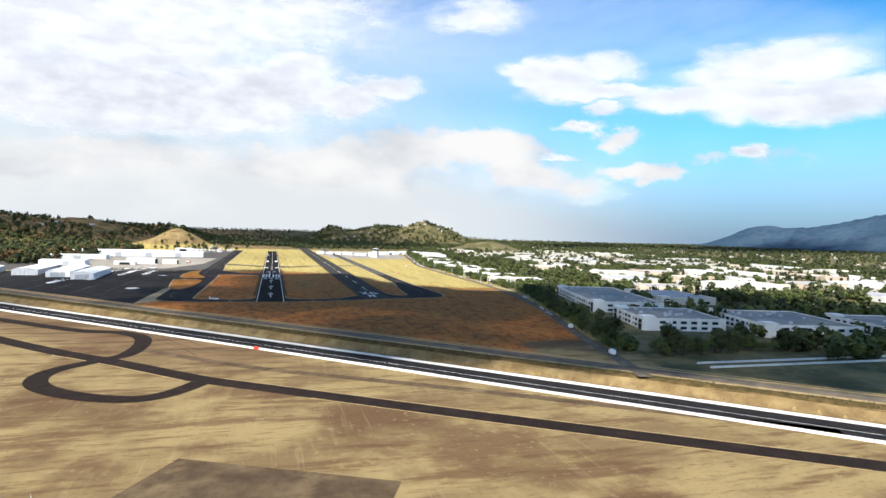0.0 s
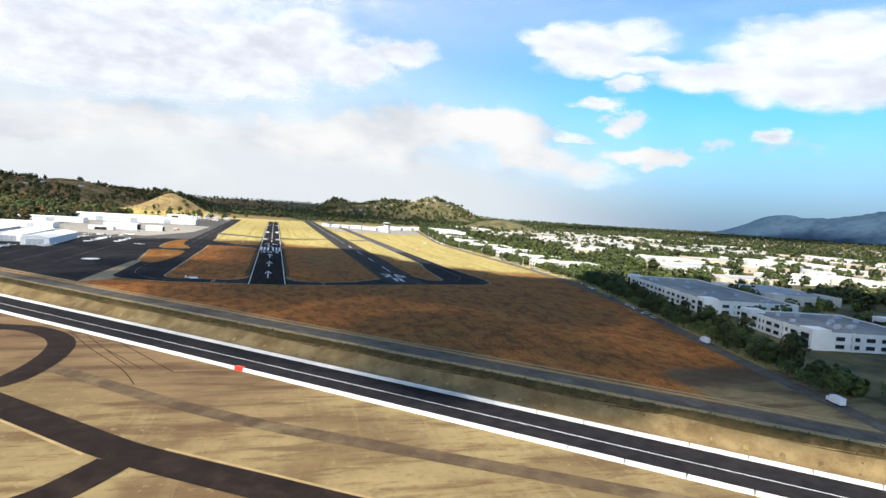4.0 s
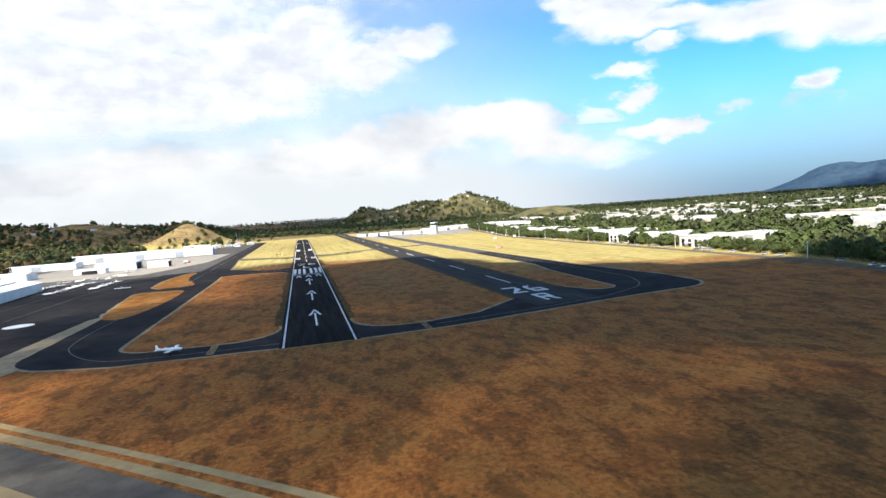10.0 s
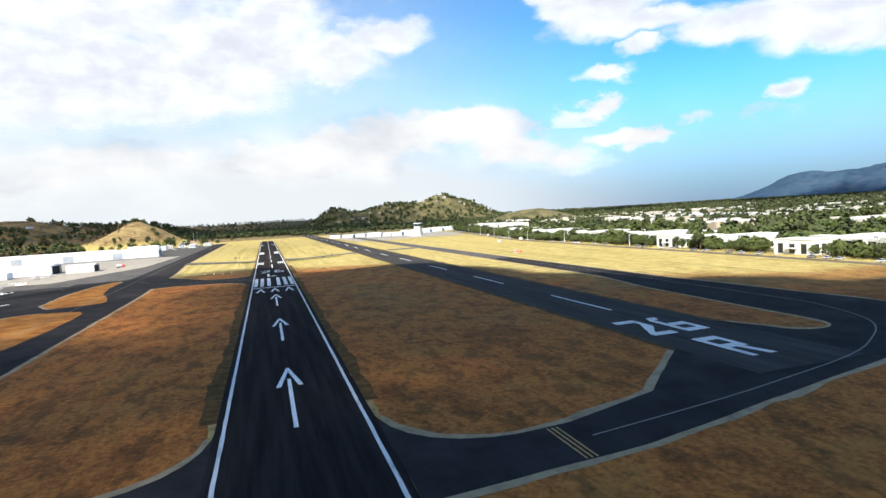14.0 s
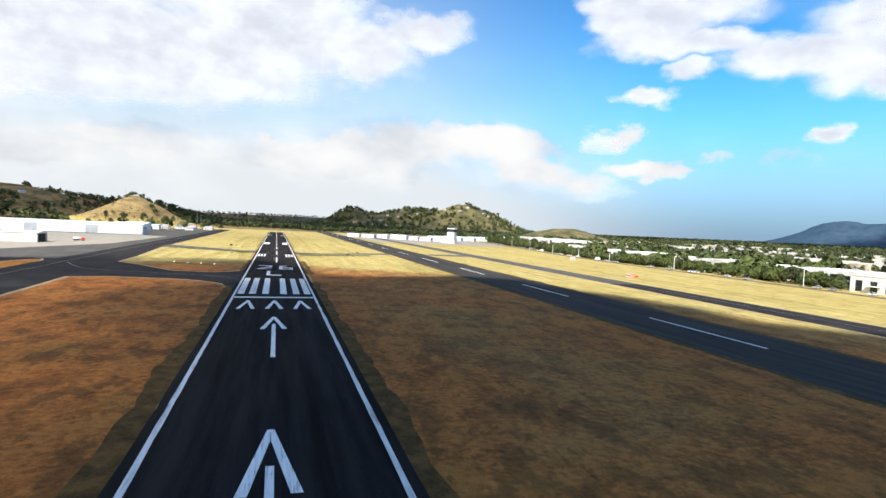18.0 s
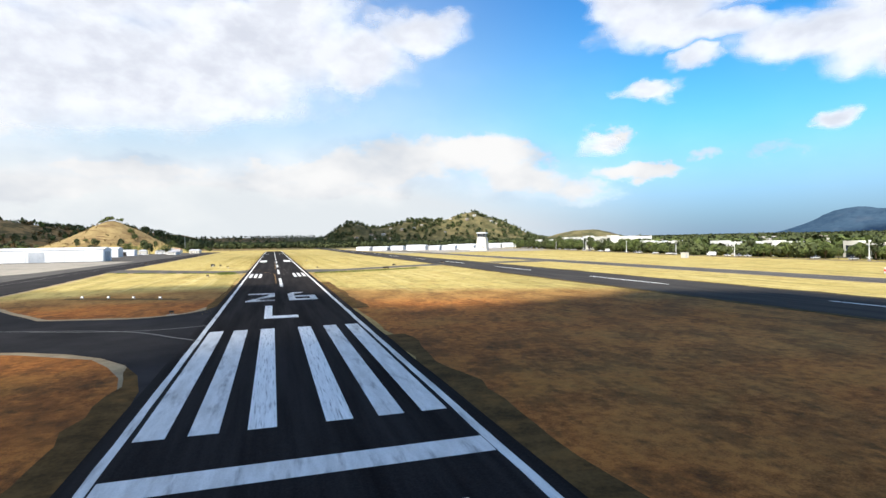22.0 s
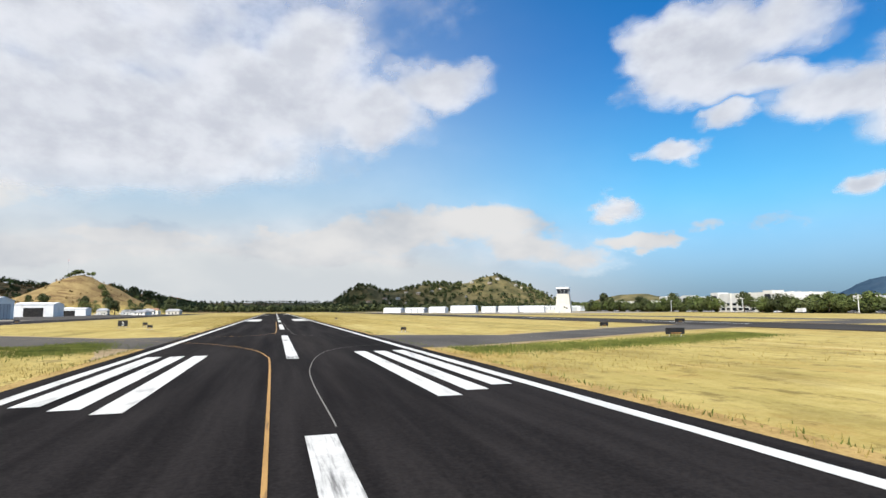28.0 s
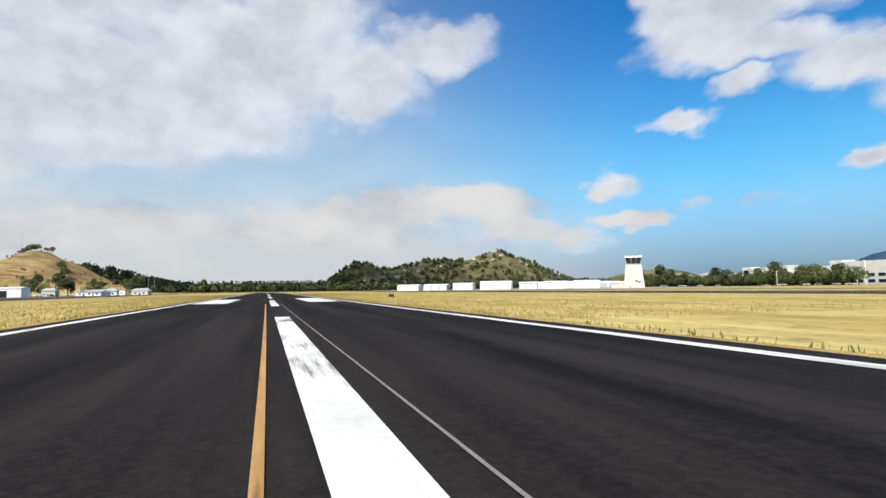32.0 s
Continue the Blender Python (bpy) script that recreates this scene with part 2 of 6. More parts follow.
def ground_material():
    """Dry grass, rusty weeds with the shaded grass's browner tone, bare dirt and green scrub, blended by the painted
    zones of the ground.
    """
    m = bpy.data.materials.new("ground")
    m.use_nodes = True
    k = Nodes(m.node_tree)
    pos = k.n("ShaderNodeNewGeometry").outputs["Position"]
    attr = k.n("ShaderNodeAttribute")
    attr.attribute_name = "zone"
    zone = attr.outputs["Color"]
    sep = k.n("ShaderNodeSeparateColor")
    k.put(sep.inputs[0], zone)
    dirt_z, scrub_z, rust_z = sep.outputs
    mp = k.n("ShaderNodeMapping")
    k.put(mp.inputs[0], pos)
    mp.inputs["Rotation"].default_value = (0, 0, 0.05)
    mp.inputs["Scale"].default_value = (0.9, 0.5, 1)
    n1 = k.noise(pos, 0.018, 6.0, 0.62)
    n2 = k.noise(mp.outputs[0], 0.16, 6.0, 0.66)
    n3 = k.noise(pos, 0.9, 4.0, 0.7)
    n4 = k.noise(pos, 7.0, 2.0, 0.6)
    mixn = k.math("ADD", k.math("MULTIPLY", n2, 0.4), k.math("ADD", k.math("MULTIPLY", n3, 0.4), k.math("MULTIPLY", n4, 0.2)))
    straw = k.mix(k.step(mixn, 0.36, 0.64), (0.275, 0.212, 0.060), (0.475, 0.388, 0.148))
    straw = k.mix(k.math("MULTIPLY", k.step(n1, 0.5, 0.72), 0.55), straw, (0.25, 0.205, 0.06))
    n6 = k.noise(mp.outputs[0], 0.11, 7.0, 0.7)
    straw = k.mix(k.math("MULTIPLY", k.step(n6, 0.52, 0.68), 0.6), straw, (0.33, 0.205, 0.062))
    straw = k.mix(k.math("MULTIPLY", k.step(n3, 0.54, 0.7), 0.45), straw, (0.19, 0.125, 0.035))
    ml = k.n("ShaderNodeMapping")   # mown and driven lengthwise
    k.put(ml.inputs[0], pos)
    ml.inputs["Scale"].default_value = (1.0, 0.035, 1)
    straw = k.mix(k.math("MULTIPLY", k.step(k.noise(ml.outputs[0], 0.13, 4.0, 0.6), 0.5, 0.64), 0.55), straw, (0.20, 0.165, 0.048))
    straw = k.mix(k.math("MULTIPLY", k.step(k.noise(ml.outputs[0], 0.3, 3.0, 0.6), 0.56, 0.66), 0.4), straw, (0.52, 0.44, 0.20))
    rust = k.mix(k.step(mixn, 0.36, 0.64), (0.12, 0.036, 0.009), (0.48, 0.175, 0.038))
    rust = k.mix(k.math("MULTIPLY", k.step(n2, 0.52, 0.7), 0.5), rust, (0.085, 0.04, 0.010))
    n5 = k.noise(pos, 0.045, 6.0, 0.68)
    rust = k.mix(k.math("MULTIPLY", k.step(n5, 0.5, 0.66), 0.38), rust, (0.32, 0.16, 0.036))
    rust = k.mix(k.math("MULTIPLY", k.step(n5, 0.46, 0.34), 0.6), rust, (0.13, 0.045, 0.012))
    brown = k.mix(k.step(mixn, 0.36, 0.64), (0.12, 0.058, 0.016), (0.33, 0.185, 0.058))
    sere = k.math("ADD", rust_z, k.math("MULTIPLY", k.math("SUBTRACT", n1, 0.5), 0.7))
    grass = k.mix(k.step(sere, 0.45, 0.75), k.mix(k.step(sere, 0.14, 0.4), straw, brown), rust)
    grass = k.mix(k.math("MULTIPLY", k.step(k.noise(mp.outputs[0], 0.2, 6.0, 0.7), 0.49, 0.60), k.math("MULTIPLY_ADD", rust_z, 0.65, 0.3)), grass, k.mix(0.62, grass, (0.05, 0.026, 0.010), "MIX"))
    clump = k.math("MULTIPLY", k.step(k.noise(mp.outputs[0], 0.55, 5.0, 0.72), 0.53, 0.66), 0.85)
    grass = k.mix(clump, grass, k.mix(0.62, grass, (0.05, 0.028, 0.010), "MIX"))
    pxy = k.n("ShaderNodeSeparateXYZ")
    k.put(pxy.inputs[0], pos)
    mq = k.n("ShaderNodeMapping")   # scraped and driven along the strip
    k.put(mq.inputs[0], pos)
    mq.inputs["Rotation"].default_value = (0, 0, 0.74)
    mq.inputs["Scale"].default_value = (0.16, 1.0, 1)
    d1 = k.noise(pos, 0.022, 6.0, 0.6)
    d2 = k.noise(mq.outputs[0], 0.14, 5.0, 0.6)
    soil = k.mix(k.step(d1, 0.38, 0.6), (0.15, 0.106, 0.050), (0.25, 0.188, 0.086))
    soil = k.mix(k.math("MULTIPLY", k.step(d2, 0.5, 0.64), 0.75), soil, (0.092, 0.052, 0.026))
    soil = k.mix(k.math("MULTIPLY", k.step(k.noise(pos, 0.013, 5.0, 0.6), 0.5, 0.62), 0.75), soil, (0.085, 0.046, 0.024))
    soil = k.mix(k.math("MULTIPLY", k.step(k.noise(mq.outputs[0], 0.5, 6.0, 0.7), 0.52, 0.66), 0.7), soil, (0.10, 0.055, 0.028))
    soil = k.mix(k.math("MULTIPLY", k.step(k.noise(pos, 0.35, 5.0, 0.7), 0.56, 0.7), 0.5), soil, (0.27, 0.215, 0.115))
    soil = k.mix(k.math("MULTIPLY", k.step(n3, 0.56, 0.7), 0.5), soil, (0.08, 0.05, 0.026))
    ms = k.n("ShaderNodeMapping")
    k.put(ms.inputs[0], pos)
    ms.inputs["Rotation"].default_value = (0, 0, -0.35)
    ms.inputs["Scale"].default_value = (0.9, 0.035, 1)
    rut = k.math("MULTIPLY", k.step(k.noise(ms.outputs[0], 0.5, 3.0, 0.6), 0.58, 0.66), k.step(k.noise(pos, 0.02, 3.0, 0.5), 0.45, 0.6))
    soil = k.mix(k.math("MULTIPLY", rut, 0.16), soil, (0.33, 0.26, 0.13))
    across = k.math("ADD", k.math("MULTIPLY", pxy.outputs[0], DS[0]), k.math("MULTIPLY", pxy.outputs[1], DS[1]))
    along = k.math("ADD", k.math("MULTIPLY", pxy.outputs[0], DU[0]), k.math("MULTIPLY", pxy.outputs[1], DU[1]))
    # redder, trodden soil of the paddock beside the strip
    trodden = k.math("MULTIPLY", k.step(k.math("MULTIPLY_ADD", k.math("SUBTRACT", d1, 0.5), 60.0, across), -186.0, -156.0), k.math("MULTIPLY", k.step(along, 175.0, 110.0), k.step(across, -118.0, -130.0)))
    soil = k.mix(k.math("MULTIPLY", trodden, 0.72), soil, k.mix(k.step(d2, 0.4, 0.6), (0.14, 0.085, 0.045), (0.07, 0.04, 0.023)))
    scrub = k.mix(k.step(k.noise(pos, 0.035, 6.0, 0.7), 0.4, 0.6), (0.065, 0.058, 0.028), (0.22, 0.15, 0.07))
    scrub = k.mix(k.math("MULTIPLY", k.step(n3, 0.5, 0.7), 0.5), scrub, (0.045, 0.052, 0.02))
    px = k.n("ShaderNodeSeparateXYZ")
    k.put(px.inputs[0], pos)
    red_soil = k.math("MULTIPLY", k.step(k.noise(pos, 0.011, 4.0, 0.6), 0.5, 0.62), k.step(px.outputs[0], -250.0, -450.0))
    scrub = k.mix(k.math("MULTIPLY", red_soil, 0.55), scrub, (0.27, 0.145, 0.055))
    green = k.mix(k.step(k.noise(pos, 0.03, 6.0, 0.7), 0.4, 0.6), (0.05, 0.056, 0.025), (0.15, 0.135, 0.065))
    scrub = k.mix(k.math("MULTIPLY", k.step(px.outputs[0], -60.0, 160.0), 0.75), scrub, green)
    wob = k.math("MULTIPLY", k.math("SUBTRACT", n2, 0.5), 0.7)
    col = k.mix(k.step(k.math("ADD", dirt_z, wob), 0.35, 0.65), grass, soil)
    col = k.mix(k.step(k.math("ADD", scrub_z, wob), 0.35, 0.65), col, scrub)
    p = k.n("ShaderNodeBsdfPrincipled")
    k.put(p.inputs["Base Color"], col)
    p.inputs["Roughness"].default_value = 0.95
    p.inputs["Specular IOR Level"].default_value = 0.1
    bm = k.n("ShaderNodeBump")
    bm.inputs["Strength"].default_value = 0.6
    bm.inputs["Distance"].default_value = 0.25
    k.put(bm.inputs["Height"], mixn)
    k.put(p.inputs["Normal"], bm.outputs[0])
    out = k.n("ShaderNodeOutputMaterial")
    k.put(out.inputs[0], p.outputs[0])
    return m


GROUND = ground_material()
ASPHALT = material("asphalt", (0.0065, 0.006, 0.0064), (0.026, 0.0235, 0.0232), 0.94, 0.5, 9.0, 0.25, dirt=((0.034, 0.029, 0.026), 0.55, 0.06), streak=(1.0, 0.05, 1.0), spec=0.02)
ASPHALT_OLD = material("weathered asphalt", (0.055, 0.051, 0.047), (0.10, 0.093, 0.083), 0.92, 0.2, 7.0, 0.25, dirt=((0.038, 0.035, 0.033), 0.6, 0.06), streak=(1.0, 0.2, 1.0), spec=0.12)
ASPHALT_APRON = material("apron asphalt", (0.016, 0.0152, 0.0158), (0.032, 0.030, 0.030), 0.92, 0.12, 6.0, 0.2, dirt=((0.06, 0.055, 0.052), 0.45, 0.05), spec=0.03)
CONCRETE = material("concrete paving", (0.22, 0.195, 0.155), (0.34, 0.305, 0.25), 0.9, 0.15, 5.0, 0.2, dirt=((0.11, 0.10, 0.09), 0.6, 0.03))
TRACK = material("race track asphalt", (0.010, 0.0065, 0.0055), (0.021, 0.0145, 0.0115), 0.94, 0.2, 6.0, 0.2, dirt=((0.05, 0.032, 0.02), 0.4, 0.12), spec=0.1)
ASPHALT_GREY = material("sun-bleached asphalt", (0.026, 0.0245, 0.024), (0.058, 0.054, 0.050), 0.93, 0.3, 8.0, 0.2, dirt=((0.016, 0.015, 0.015), 0.6, 0.07), streak=(1.0, 0.08, 1.0), spec=0.04)
GRAVEL = material("gravel road", (0.24, 0.165, 0.07), (0.37, 0.27, 0.125), 0.95, 0.25, 6.0, 0.3, dirt=((0.18, 0.14, 0.09), 0.5, 0.1))
EDGE_SOIL = material("bare verge soil", (0.20, 0.145, 0.078), (0.34, 0.26, 0.15), 0.95, 0.3, 6.0, 0.3, dirt=((0.12, 0.085, 0.045), 0.6, 0.2))
PAINT = material("white road paint", (0.46, 0.46, 0.44), (0.66, 0.66, 0.64), 0.7, 0.6, 9.0, 0.15, dirt=((0.09, 0.085, 0.085), 0.75, 0.45), streak=(2.0, 0.3, 1.0))
PAINT_WORN = material("worn white road paint", (0.60, 0.60, 0.58), (0.78, 0.78, 0.76), 0.75, 0.6, 9.0, 0.15, dirt=((0.03, 0.03, 0.032), 0.92, 1.3), streak=(4.5, 0.22, 1.0))
PAINT_GONE = worn_paint("scrubbed white road paint", 0.47, 0.6)
PAINT_SCRATCHED = worn_paint("scratched white road paint", 0.505, 0.64)
YELLOW = material("yellow road paint", (0.28, 0.155, 0.045), (0.42, 0.25, 0.085), 0.7, 0.8, 9.0, 0.1, dirt=((0.045, 0.034, 0.02), 0.9, 0.9), streak=(6.0, 0.35, 1.0))
FAINT = material("faded line paint", (0.13, 0.125, 0.115), (0.21, 0.20, 0.185), 0.8, 0.7, 8.0, 0.1, dirt=((0.06, 0.06, 0.06), 0.8, 0.7))
WALL_WHITE = material("white painted wall", (0.62, 0.61, 0.58), (0.76, 0.75, 0.71), 0.7, 0.15, 2.0, 0.05, dirt=((0.50, 0.48, 0.44), 0.35, 0.12), per_object=0.12)
WALL_CREAM = material("cream tilt-up concrete wall", (0.48, 0.455, 0.39), (0.62, 0.59, 0.52), 0.8, 0.12, 2.0, 0.08, dirt=((0.42, 0.39, 0.33), 0.35, 0.1), per_object=0.25)
WALL_TAN = material("tan stucco wall", (0.42, 0.34, 0.25), (0.56, 0.47, 0.36), 0.85, 0.2, 3.0, 0.1, per_object=0.35)
METAL_WHITE = material("white sheet metal", (0.66, 0.67, 0.68), (0.80, 0.80, 0.80), 0.5, 0.2, 3.0, 0.05, dirt=((0.45, 0.40, 0.34), 0.35, 0.15), per_object=0.1, spec=0.4)
METAL_GREY = material("grey sheet metal", (0.33, 0.36, 0.40), (0.46, 0.48, 0.51), 0.5, 0.25, 3.0, 0.05, dirt=((0.25, 0.21, 0.18), 0.4, 0.2), spec=0.4)
ROOF_LIGHT = material("pale flat roofing", (0.36, 0.35, 0.33), (0.54, 0.52, 0.49), 0.9, 0.06, 2.0, 0.05, dirt=((0.34, 0.32, 0.29), 0.6, 0.04), per_object=0.2)
ROOF_GREY = material("grey flat roofing", (0.24, 0.25, 0.27), (0.36, 0.36, 0.37), 0.9, 0.08, 2.0, 0.05, dirt=((0.17, 0.17, 0.17), 0.5, 0.05), per_object=0.3)
ROOF_WORN = material("weathered beige roofing", (0.17, 0.16, 0.14), (0.28, 0.265, 0.235), 0.9, 0.08, 2.0, 0.05, dirt=((0.12, 0.115, 0.105), 0.6, 0.05), per_object=0.2)
ROOF_TILE = material("brown roof tiles", (0.16, 0.09, 0.06), (0.30, 0.18, 0.12), 0.9, 0.4, 3.0, 0.2, per_object=0.4)
GLASS = material("dark window glass", (0.012, 0.016, 0.022), (0.03, 0.036, 0.045), 0.12, 0.2, 1.0, 0.0, spec=0.6)
# near-black; on the hangars it paints the shade of an interior
DARK = material("near-black panel", (0.012, 0.012, 0.013), (0.03, 0.028, 0.026), 0.9, 0.5, 3.0, 0.0)
BLACK = material("black sign face", (0.010, 0.010, 0.011), (0.02, 0.02, 0.022), 0.6, 1.0, 5.0, 0.0)
RED = material("red paint", (0.50, 0.03, 0.02), (0.62, 0.06, 0.035), 0.5, 1.0, 5.0, 0.05)
ORANGE = material("orange paint", (0.62, 0.16, 0.03), (0.72, 0.24, 0.05), 0.6, 1.0, 5.0, 0.05)
PLANE_WHITE = material("white aircraft paint", (0.74, 0.75, 0.76), (0.82, 0.82, 0.82), 0.3, 0.6, 4.0, 0.0, per_object=0.08, spec=0.5)
CAR_PAINT = material("car paint", (0.42, 0.42, 0.43), (0.46, 0.46, 0.47), 0.3, 0.5, 4.0, 0.0, per_object=1.3, spec=0.5)
RUBBER = material("black rubber", (0.015, 0.015, 0.016), (0.03, 0.03, 0.03), 0.85, 2.0, 8.0, 0.1)
BARK = material("bark", (0.07, 0.05, 0.035), (0.15, 0.11, 0.08), 0.95, 1.5, 8.0, 0.3)
LEAF = material("green leaves", (0.034, 0.054, 0.015), (0.112, 0.134, 0.038), 0.75, 0.25, 1.2, 0.0, per_object=0.7, spec=0.2)
LEAF_DARK = material("dark green leaves", (0.032, 0.042, 0.018), (0.082, 0.096, 0.038), 0.8, 0.05, 0.8, 0.0, per_object=0.6, spec=0.15)
LEAF_DRY = material("brownish leaves", (0.075, 0.052, 0.022), (0.17, 0.115, 0.05), 0.8, 0.15, 1.0, 0.0, per_object=0.7, spec=0.15)
STRAW = material("straw grass blades", (0.18, 0.135, 0.04), (0.34, 0.26, 0.088), 0.9, 0.2, 2.5, 0.0, spec=0.1)
WEEDS = material("dark weeds", (0.045, 0.034, 0.015), (0.10, 0.07, 0.030), 0.95, 0.3, 4.0, 0.3, dirt=((0.16, 0.105, 0.045), 0.6, 0.2), spec=0.05)
WEED_GREEN = material("olive green weeds", (0.05, 0.075, 0.018), (0.17, 0.18, 0.045), 0.9, 0.3, 3.0, 0.0, spec=0.1)
VERGE_DUST = material("dusty verge with dry grass", (0.20, 0.13, 0.048), (0.42, 0.30, 0.12), 0.95, 0.5, 5.0, 0.3, dirt=((0.10, 0.065, 0.025), 0.7, 0.25), spec=0.05)
VERGE_SOIL = material("dark weedy verge", (0.045, 0.028, 0.012), (0.12, 0.07, 0.026), 0.95, 0.4, 3.0, 0.4, dirt=((0.20, 0.10, 0.03), 0.7, 0.25), spec=0.03)
BANK_SOIL = material("brown bank soil", (0.12, 0.08, 0.036), (0.25, 0.18, 0.085), 0.95, 0.12, 3.0, 0.3, dirt=((0.26, 0.20, 0.10), 0.8, 0.06), spec=0.05)
STRIP_BLACK = material("drag strip asphalt", (0.011, 0.0105, 0.0118), (0.025, 0.0235, 0.0245), 0.93, 0.25, 6.0, 0.2, dirt=((0.045, 0.038, 0.033), 0.35, 0.08), spec=0.03)
# aerial haze is mixed into this base colour as blue
MOUNTAIN = material("chaparral with distance haze in its colour", (0.020, 0.042, 0.075), (0.045, 0.078, 0.115), 1.0, 0.004, 0.03, 0.0, dirt=((0.07, 0.085, 0.11), 0.5, 0.006), spec=0.0)
CLOUD = bpy.data.materials.new("thin cloud")
CLOUD.use_nodes = True


def cloud_material():
    """Water droplets that scatter most of the light and let some of it through."""
    k = Nodes(CLOUD.node_tree)
    pos = k.n("ShaderNodeNewGeometry").outputs["Position"]
    white, thin, mixer = k.n("ShaderNodeBsdfDiffuse"), k.n("ShaderNodeBsdfTransparent"), k.n("ShaderNodeMixShader")
    k.put(white.inputs[0], (0.85, 0.85, 0.85))
    sp = k.n("ShaderNodeSeparateXYZ")
    k.put(sp.inputs[0], pos)
    body = k.math("MULTIPLY_ADD", k.step(sp.outputs[0], -540.0, -400.0), 0.52, 0.82)   # thicker towards one side
    body = k.math("SUBTRACT", body, k.math("MULTIPLY", k.step(sp.outputs[1], -560.0, -660.0), 0.14))
    k.put(mixer.inputs[0], k.math("SUBTRACT", body, k.math("MULTIPLY", k.noise(pos, 0.02, 4.0, 0.6), 0.95), clamp=True))
    k.put(mixer.inputs[1], thin.outputs[0])
    k.put(mixer.inputs[2], white.outputs[0])
    k.put(k.n("ShaderNodeOutputMaterial").inputs[0], mixer.outputs[0])


cloud_material()
RUST_GRASS = material("rust coloured dry grass", (0.16, 0.055, 0.012), (0.43, 0.185, 0.045), 0.95, 0.12, 3.0, 0.4, dirt=((0.28, 0.17, 0.05), 0.6, 0.06), spec=0.05)
ROAD_BROWN = material("dusty road asphalt", (0.075, 0.062, 0.048), (0.14, 0.118, 0.09), 0.93, 0.15, 5.0, 0.25, dirt=((0.20, 0.165, 0.115), 0.8, 0.09), spec=0.08)
TRACK_FAINT = material("dust covered track", (0.055, 0.038, 0.024), (0.12, 0.085, 0.05), 0.95, 0.12, 4.0, 0.2, dirt=((0.20, 0.15, 0.08), 0.6, 0.06), spec=0.05)
LAMP = bpy.data.materials.new("approach light glow")
LAMP.use_nodes = True
LAMP.node_tree.nodes["Principled BSDF"].inputs["Emission Color"].default_value = (1.0, 0.9, 0.75, 1)
LAMP.node_tree.nodes["Principled BSDF"].inputs["Emission Strength"].default_value = 1.5


# ---- building helpers ----
class MB:
    """Collects vertices and faces of one mesh."""

    def __init__(self):
        self.v, self.f = [], []

    def add(self, verts, faces):
        n = len(self.v)
        self.v += [tuple(p) for p in verts]
        self.f += [tuple(i + n for i in f) for f in faces]
        return self

    def box(self, c, s, rz=0.0, taper=1.0):
        """A box centred at c (its base at c.z) of size s."""
        cs, sn = math.cos(rz), math.sin(rz)
        vs = []
        for zz, t in ((0, 1.0), (s[2], taper)):
            for a, b in ((-1, -1), (1, -1), (1, 1), (-1, 1)):
                x, y = a * s[0] / 2 * t, b * s[1] / 2 * t
                vs.append((c[0] + x * cs - y * sn, c[1] + x * sn + y * cs, c[2] + zz))
        return self.add(vs, [(3, 2, 1, 0), (4, 5, 6, 7), (0, 1, 5, 4), (1, 2, 6, 5), (2, 3, 7, 6), (3, 0, 4, 7)])

    def poly(self, pts, z):
        return self.add([(x, y, z) for x, y in pts], [tuple(range(len(pts)))])

    def prism(self, pts, z0, z1):
        n = len(pts)
        return self.add([(x, y, z0) for x, y in pts] + [(x, y, z1) for x, y in pts],
                        [tuple(range(n))[::-1], tuple(range(n, 2 * n))] + [(i, (i + 1) % n, (i + 1) % n + n, i + n) for i in range(n)])

    def ribbon(self, pts, w, z):
        """A flat band of width w along a line of points; z is a number or a function of x and y."""
        vs, fs = [], []
        for i, p in enumerate(pts):
            a, b = pts[max(i - 1, 0)], pts[min(i + 1, len(pts) - 1)]
            d = Vector((b[0] - a[0], b[1] - a[1])).normalized()
            for sgn in (1, -1):
                x, y = p[0] - d.y * w / 2 * sgn, p[1] + d.x * w / 2 * sgn
                vs.append((x, y, z(x, y) if callable(z) else z))
        for i in range(len(pts) - 1):
            fs.append((2 * i, 2 * i + 1, 2 * i + 3, 2 * i + 2))
        return self.add(vs, fs)

    def tube(self, rings, n=8, cap=True):
        """Rings of (x, y, z, radius) or (x, y, z, rx, rz) joined along their line; rings stand across the line."""
        vs, fs = [], []
        for i, r in enumerate(rings):
            a, b = rings[max(i - 1, 0)], rings[min(i + 1, len(rings) - 1)]
            d = Vector((b[0] - a[0], b[1] - a[1], b[2] - a[2])).normalized()
            side = d.cross(Vector((0, 0, 1)))
            side = side.normalized() if side.length > 0.05 else Vector((1, 0, 0))
            up = side.cross(d)
            rx, rz = (r[3], r[4]) if len(r) > 4 else (r[3], r[3])
            for j in range(n):
                t = 2 * math.pi * j / n
                q = Vector(r[:3]) + side * math.cos(t) * rx + up * math.sin(t) * rz
                vs.append(q)
        for i in range(len(rings) - 1):
            for j in range(n):
                fs.append((i * n + j, i * n + (j + 1) % n, (i + 1) * n + (j + 1) % n, (i + 1) * n + j))
        if cap:
            fs += [tuple(range(n))[::-1], tuple(range((len(rings) - 1) * n, len(rings) * n))]
        return self.add(vs, fs)

    def mesh(self, name, mat, smooth=False):
        me = bpy.data.meshes.new(name)
        me.from_pydata(self.v, [], self.f)
        me.materials.append(mat)
        if smooth:
            me.polygons.foreach_set("use_smooth", [True] * len(me.polygons))
        me.update()
        return me


def part(name, mb, mat, parent, label="", smooth=False):
    """One mesh object under a thing or a part; mb may be a ready mesh."""
    ob = new(name, mb if isinstance(mb, bpy.types.Mesh) else mb.mesh(name, mat, smooth))
    ob.parent = parent
    return tagged(ob, label)


